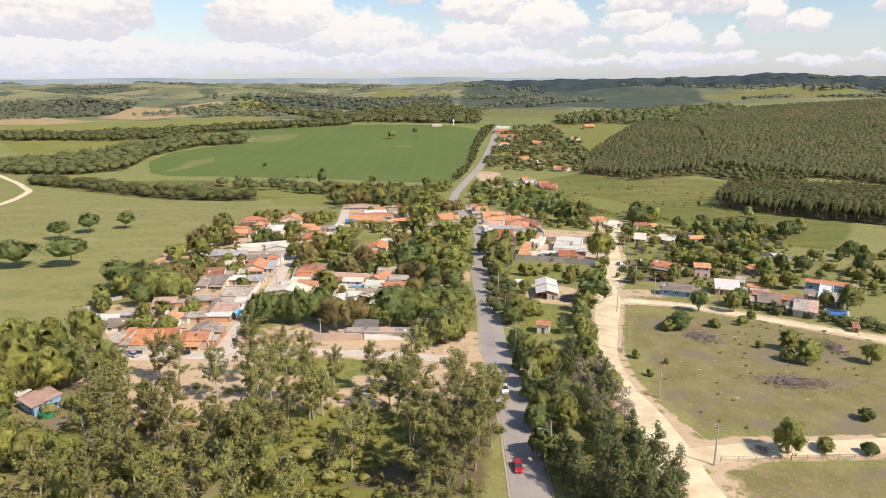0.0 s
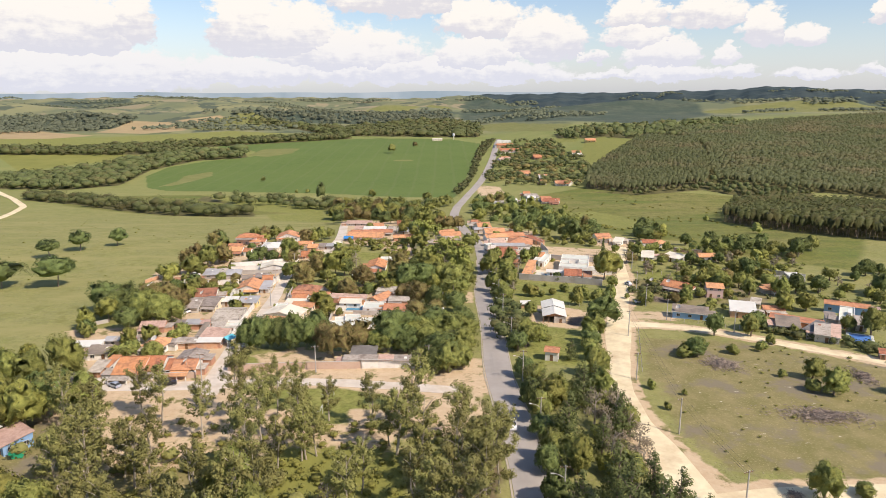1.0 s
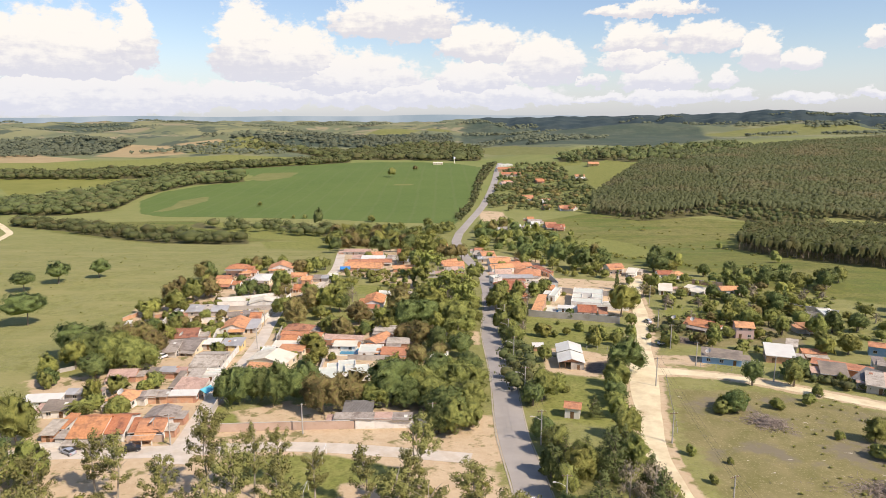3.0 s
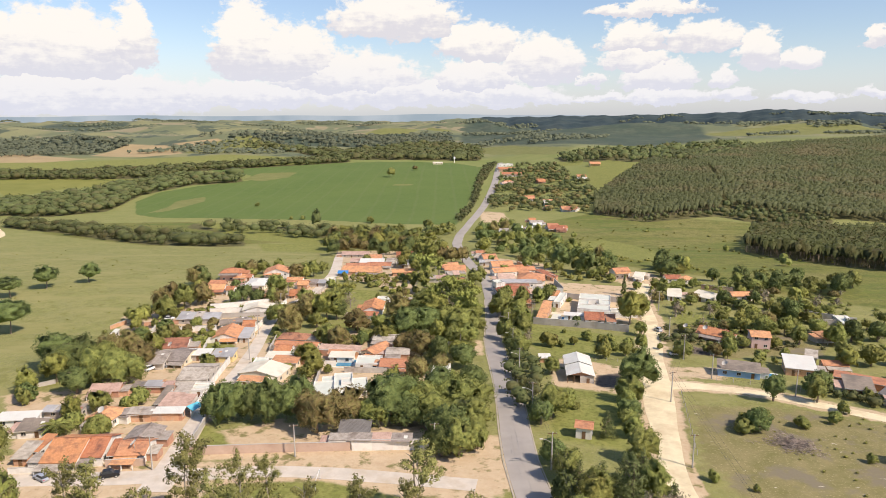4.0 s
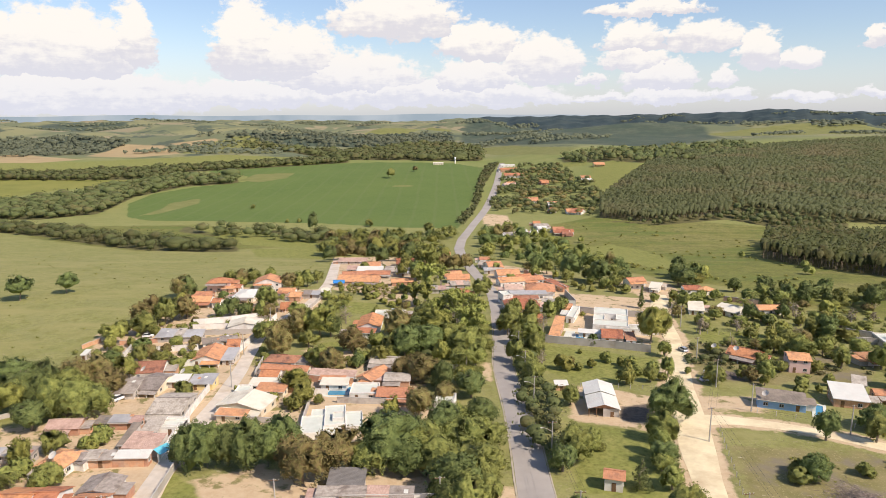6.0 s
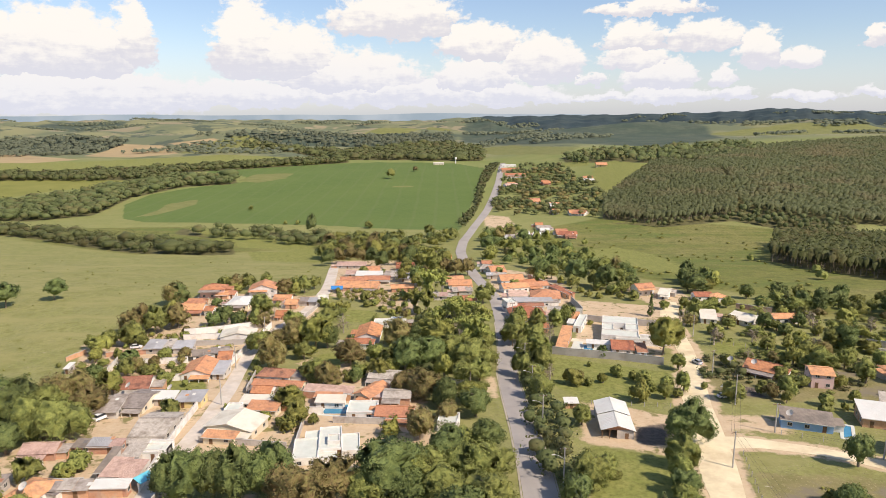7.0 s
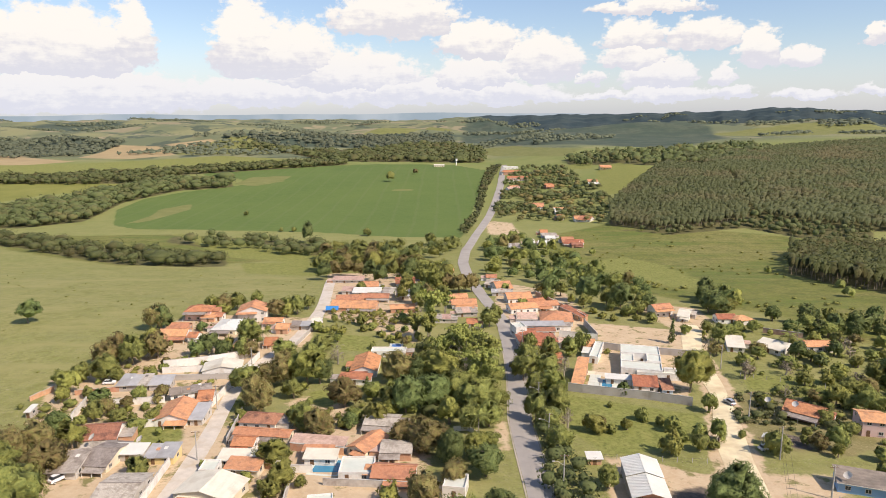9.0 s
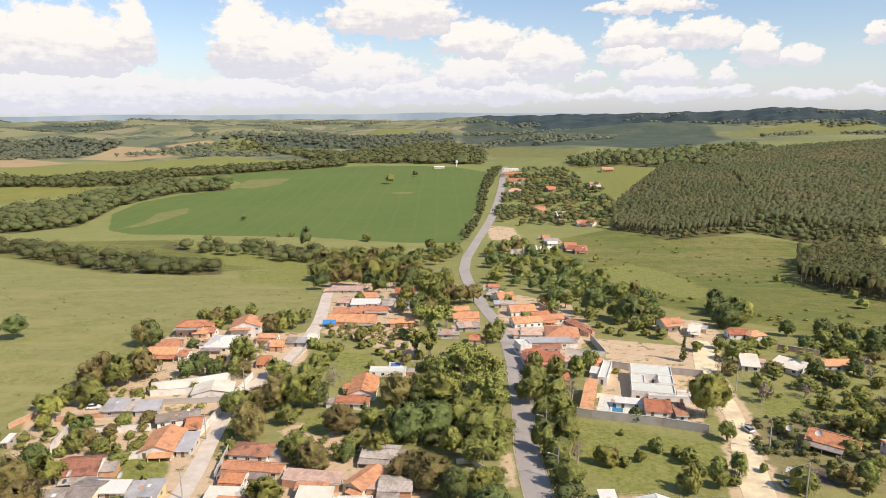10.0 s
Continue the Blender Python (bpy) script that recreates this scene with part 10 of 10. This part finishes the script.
def skip(x, y, turn):
    top = new("rubbish_skip")
    top.matrix_basis = pose(x, y, gz(x, y), 0, 0, turn)
    tagged(top, "green metal rubbish skip in a yard", "skip")
    bm = bmesh.new()
    lo = [bm.verts.new(c) for c in ((-1.0, -0.8, 0.1), (1.0, -0.8, 0.1), (1.0, 0.8, 0.1), (-1.0, 0.8, 0.1))]
    hi = [bm.verts.new(c) for c in ((-1.6, -0.9, 1.4), (1.6, -0.9, 1.4), (1.6, 0.9, 1.4), (-1.6, 0.9, 1.4))]
    inn = [bm.verts.new(c) for c in ((-1.45, -0.78, 1.4), (1.45, -0.78, 1.4), (1.45, 0.78, 1.4), (-1.45, 0.78, 1.4))]
    flo = [bm.verts.new(c) for c in ((-0.95, -0.7, 0.3), (0.95, -0.7, 0.3), (0.95, 0.7, 0.3), (-0.95, 0.7, 0.3))]
    for a, b in ((lo, hi), (hi, inn), (inn, flo)):
        for i in range(4):
            bm.faces.new((a[i], a[(i + 1) % 4], b[(i + 1) % 4], b[i]))
    bm.faces.new(flo)
    bm.faces.new(lo[::-1])
    part("body", bm, M["green"], top)
    for px in (-0.7, 0.7):
        bm = bmesh.new()
        box(bm, px - 0.08, -0.7, -0.05, px + 0.08, 0.7, 0.096)
        part("skid", bm, M["rubber"], top)


def goal(x, y, turn):
    top = new("football_goal")
    top.matrix_basis = pose(x, y, gz(x, y), 0, 0, turn)
    tagged(top, "white metal football goal on the grass", "goal", group="goals of the pitch")
    for px in (-2.6, 2.6):
        bm = bmesh.new()
        tube(bm, [(px, 0, -0.3), (px, 0, 2.3)], [0.06, 0.06], 6)
        part("upright", bm, M["whitepaint"], top)
        bm = bmesh.new()
        tube(bm, [(px, 0.06, 2.24), (px, 1.6, 0.02)], [0.04, 0.04], 5)
        part("stay", bm, M["whitepaint"], top)
    bm = bmesh.new()
    tube(bm, [(-2.66, 0, 2.36), (2.66, 0, 2.36)], [0.06, 0.06], 6)
    part("crossbar", bm, M["whitepaint"], top)


def awning(x, y, turn):
    top = new("awning")
    top.matrix_basis = pose(x, y, gz(x, y), 0, 0, turn)
    tagged(top, "turquoise awning over a street-side shop door", "awning")
    bm = bmesh.new()
    slab(bm, [(-1.9, -1.2, 2.2), (1.9, -1.2, 2.2), (1.9, 1.2, 2.9), (-1.9, 1.2, 2.9)], 0.05)
    part("canopy", bm, M["turquoise"], top)
    for px in (-1.8, 1.8):
        bm = bmesh.new()
        tube(bm, [(px, -1.1, -0.3), (px, -1.1, 2.17)], [0.05, 0.05], 5)
        part("post", bm, M["pole"], top)


def tarpaulin(x, y, turn):
    top = new("tarpaulin_shelter")
    top.matrix_basis = pose(x, y, gz(x, y), 0, 0, turn)
    tagged(top, "bright blue tarpaulin stretched over a yard", "tarpaulin")
    bm = bmesh.new()
    slab(bm, [(-3, -1.8, 1.7), (3, -1.8, 1.5), (3, 1.8, 2.5), (-3, 1.8, 2.6)], 0.04)
    part("sheet", bm, M["bluesheet"], top)
    for px in (-2.9, 2.9):
        for py in (-1.7, 1.7):
            bm = bmesh.new()
            tube(bm, [(px, py, -0.4), (px, py, 1.46 if py < 0 else 2.4)], [0.05, 0.05], 5)
            part("post", bm, M["wood"], top)


def shelter(x, y, turn):
    top = new("bus_shelter")
    top.matrix_basis = pose(x, y, gz(x, y), 0, 0, turn)
    tagged(top, "small white-roofed shelter at the track junction", "shelter")
    bm = bmesh.new()
    slab(bm, [(-2, -1.5, 2.3), (0, -1.5, 3.0), (0, 1.5, 3.0), (-2, 1.5, 2.3)], 0.07)
    slab(bm, [(0.003, -1.5, 3.0), (2, -1.5, 2.3), (2, 1.5, 2.3), (0.003, 1.5, 3.0)], 0.07)
    part("roof", bm, M["metal"], top)
    for px in (-1.8, 1.8):
        for py in (-1.3, 1.3):
            bm = bmesh.new()
            tube(bm, [(px, py, -0.4), (px, py, 2.25)], [0.07, 0.07], 6)
            part("post", bm, M["pole"], top)


# ---- garden and boundary walls ----
wall_line("long pinkish plastered wall along the dirt street", "pinkwall", 2.2, (-61.9, 190.0), (-42.7, 191.4), (-24.4, 192.2))
wall_line("white front wall of long sheds", "white", 2.7, (-24.1, 192.2), (-4.9, 192.7))
wall_line("grey plastered wall beside the village street", "greywall", 1.9, (-62.2, 190.6), (-64.0, 210.8))
wall_line("white garden wall behind houses", "white", 2.2, (-108.4, 298.6), (-92.1, 301.7))
wall_line("white garden wall around a lawn", "white", 2.2, (-94.9, 281.1), (-81.4, 285.1))
wall_line("white side wall of a yard", "white", 2.4, (-113.0, 286.8), (-115.7, 300.7))
wall_line("white wall along the village street", "white", 2.4, (-76.6, 291.0), (-75.8, 317.6), (-75.2, 331.4), (-74.3, 345.0))
wall_line("white wall along the narrow street", "white", 2.2, (-68.8, 211.5), (-71.9, 238.0), (-74.0, 266.7))
wall_line("bare brick yard wall", "brick", 1.7, (-123.5, 308.1), (-107.6, 312.2))
wall_line("bare brick wall at the pasture", "brick", 1.7, (-134.7, 302.9), (-132.4, 312.0))
wall_line("grey block wall around a building site", "greywall", 2.8, (34.3, 310.8), (38.7, 309.0), (57.8, 303.0), (69.7, 297.7))
wall_line("grey block wall behind a building site", "greywall", 2.6, (52.0, 355.7), (60.9, 351.4), (85.5, 343.7))
wall_line("grey block side wall of a building site", "greywall", 2.6, (85.5, 343.7), (81.6, 327.2))
wall_line("dark grey wall of an empty plot", "greywall", 3.0, (55.1, 386.5), (56.0, 364.5))
wall_line("white wall of an empty plot", "white", 2.6, (41.4, 369.4), (55.7, 364.5))
wall_line("brick wall with a tiled top", "brick", 3.0, (43.4, 452.9), (50.7, 417.8), (57.1, 392.4))
wall_line("low curved white wall beside the road", "white", 1.5, (-3.2, 279.0), (0.8, 279.6), (4.8, 272.6), (7.4, 269.9))
wall_line("low white wall in a garden", "white", 1.2, (0.2, 273.9), (4.1, 269.3))
wall_line("tan plastered garden wall", "plaster", 1.8, (-33.9, 248.4), (-13.7, 246.5))
wall_line("tan plastered yard wall", "plaster", 1.8, (-40.3, 229.9), (-41.8, 252.3))
wall_line("pale wall of a roofless building", "plaster", 2.5, (151.9, 320.1), (159.7, 315.3))
wall_line("white wall of a roofless building", "white", 2.5, (160.1, 313.8), (165.9, 309.9))
wall_line("bare brick wall of a yard", "brick", 2.2, (-88.2, 208.9), (-71.3, 209.7))
wall_line("low grey wall at the field", "greywall", 1.2, (-125.3, 233.1), (-119.5, 238.3))
wall_line("low tile-topped wall behind gardens", "pinktile", 2.2, (126.9, 374.0), (139.5, 366.2))
wall_line("white yard wall of village houses", "white", 2.2, (-103.8, 328.2), (-90.2, 330.2))
wall_line("long white wall behind a yard", "white", 3.0, (-105.3, 333.1), (-92.9, 337.1), (-78.0, 344.6))
wall_line("grey block wall across a weedy yard", "greywall", 2.0, (-100.5, 321.0), (-87.0, 322.0), (-76.4, 323.0))
wall_line("pale plastered wall along the street", "plaster", 1.6, (-63.6, 356.0), (-61.6, 378.0))
wall_line("white gabled yard wall", "white", 2.3, (-33.0, 349.5), (-19.7, 349.4))
wall_line("pale yard wall by the street", "plaster", 2.0, (-63.2, 270.8), (-65.4, 292.5))
wall_line("brick yard wall between houses", "brick", 2.0, (-45.6, 267.2), (-31.4, 264.3))
wall_line("white yard wall between houses", "white", 2.0, (-89.4, 213.7), (-81.6, 214.3))
wall_line("pinkish yard wall", "pinkwall", 1.8, (-77.8, 184.3), (-69.2, 185.1))
wall_line("white front wall of a house", "white", 1.5, (-84.6, 184.4), (-78.7, 184.9))
wall_line("white front wall of a yard", "white", 1.4, (-97.5, 181.3), (-92.0, 181.8))
wall_line("pale plaster yard wall below the hedge trees", "plaster", 1.5, (-65.3, 236.6), (-42.6, 232.9))
wall_line("white panels around the garden pool", "white", 2.0, (-43.5, 254.7), (-37.5, 254.6))
wall_line("pale roofless wall in a garden", "plaster", 2.4, (149.1, 308.8), (157.3, 306.5))

# ---- power poles and their lines ----
ROADSIDE = [(22.2, 94.0), (22.0, 123.6), (21.6, 152.7), (21.1, 182.8), (21.0, 214.0), (21.1, 245.4), (21.6, 270.0), (22.4, 294.7), (22.2, 320.2), (24.0, 350.0), (25.0, 380.0)]
for px, py in ROADSIDE:
    power_pole(px, py, 0)
wires(ROADSIDE)
TRACKSIDE = [(55.2, 121.8), (53.4, 152.1), (60.7, 222.2), (77.9, 260.8), (81.3, 285.7), (91.9, 331.0)]
for px, py in TRACKSIDE:
    power_pole(px, py, 20, 9.0, False)
wires(TRACKSIDE)
for px, py in [(-36.7, 189.2), (-66.9, 183.2), (-4.7, 189.9), (-73.8, 295.2), (-73.8, 332.8), (-67.6, 261.4), (-79.4, 526.6), (79.7, 241.5), (97.3, 225.9), (52.5, 183.7)]:
    power_pole(px, py, 8, 8.0, False)

# ---- parked cars ----
car("car", 15.1, 120.5, -88, "redpaint", "small red pickup parked on the asphalt road", 1.0)
car("car", 15.5, 155.0, -88, "whitepaint", "white van parked beside the roadside trees", 1.3)
car("car", -88.7, 178.7, 150, "silver", "silver hatchback parked before the houses", 1.0)
car("car", -74.6, 179.9, 20, "blackpaint", "black off-road car parked on the dirt street", 1.2)
car("car", 18.5, 334.9, 88, "blackpaint", "black car parked at the roadside", 1.0)
car("car", 32.6, 418.1, 95, "whitepaint", "white car parked before the houses", 1.0)
car("car", 81.6, 299.1, 105, "silver", "silver pickup on the dirt road", 1.15)
car("car", -117.3, 318.0, 10, "whitepaint", "white car parked in a yard", 1.1)
car("car", -96.3, 250.6, 60, "whitepaint", "white van parked between the houses", 1.25)
car("car", 77.2, 266.4, 10, "whitepaint", "white car beside a small shelter", 1.0)

# ---- pools ----
pool(-34.3, 257.2, -9, 6.6, 7.0, "pool", "blue tiled garden swimming pool")
pool(48.4, 316.6, -16, 3.2, 6.1, "pool", "turquoise swimming pool on a white terrace")
pool(98.0, 241.1, -28, 1.8, 7.9, "pool", "light blue pool beside a blue house")
pool(-24.3, 357.2, -1, 3.6, 3.7, "poolblue", "dark blue pool on a white terrace")
pool(135.2, 218.1, -28, 6.2, 9.2, "poolblue", "blue swimming pool behind a hedge")

# ---- paved yards ----
terrace(44.6, 319.0, -18, 3.6, 12.0, "slab", "pale concrete terrace beside a swimming pool")
terrace(53.0, 316.4, -18, 4.4, 11.0, "slab", "pale concrete terrace between pool and house")
terrace(48.0, 326.0, -18, 8.0, 4.0, "creamw", "pale sandy paved yard behind the pool")

# ---- satellite dishes ----
dish(-95.6, 265.7, -0.8, 127)
dish(-99.2, 256.1, -1.1, 142)
dish(-89.0, 205.9, 2.9, 158)
dish(-80.6, 256.7, -3.7, 134)
dish(-50.6, 258.9, -1.2, 125)
dish(89.6, 291.9, -3.0, 117)
dish(84.7, 244.4, 0.2, 115)
dish(95.3, 287.5, -2.4, 128)
dish(-72.4, 187.3, 3.5, 105)
dish(-83.8, 266.3, -1.7, 135)

# ---- brush piles ----
brush_pile(91.1, 160.6, 21.5, 10.5, 1.2, 3)
brush_pile(80.4, 194.4, 14.0, 11.0, 1.0, 4)
brush_pile(115.4, 184.6, 7.3, 13.0, 1.2, 5)
brush_pile(66.9, 126.9, 5.2, 3.6, 1.0, 6)
brush_pile(85.0, 272.3, 8.8, 7.3, 0.8, 7)

# ---- fences ----
fence("wire fence with concrete posts before a house", 1.5, 3, (90.7, 289.9), (99.3, 285.5), (107.5, 279.3))
fence("wire fence with pale posts along the lawn", 1.5, 3.5, (95.7, 323.7), (110.3, 316.6), (122.7, 310.7))
fence("wire fence along the dirt road", 1.3, 3.5, (65.8, 228.3), (59.6, 204.3), (55.8, 189.6))
fence("wire fence along the side road", 1.3, 3.5, (80.7, 240.2), (93.1, 233.9), (104.8, 228.1))
fence("wire fence at the meadow", 1.3, 3.5, (29.9, 262.1), (44.8, 260.4), (59.0, 258.8))
fence("wire fence beside the track junction", 1.3, 3, (57.0, 123.0), (71.8, 123.6), (91.8, 124.3))

# ---- palms ----
palm(-75.5, 354.7, 7)
palm(-97.5, 199.7, 3)
palm(-95.4, 200.2, 3)
palm(3.6, 276.3, 6)
palm(-96.2, 198.0, 4)
palm(125.7, 350.7, 6)
palm(26.9, 479.5, 6)
palm(133.7, 359.7, 7)
water_tower(21.7, 1432.4, 13.0)
sign(22.3, 140.3, -15)
skip(-92.0, 142.2, 20)
goal(-29.1, 176.1, 90)
goal(-30.1, 160.0, 90)
awning(-68.3, 213.6, 60)
tarpaulin(-58.3, 412.9, 5)
shelter(79.6, 269.5, -35)
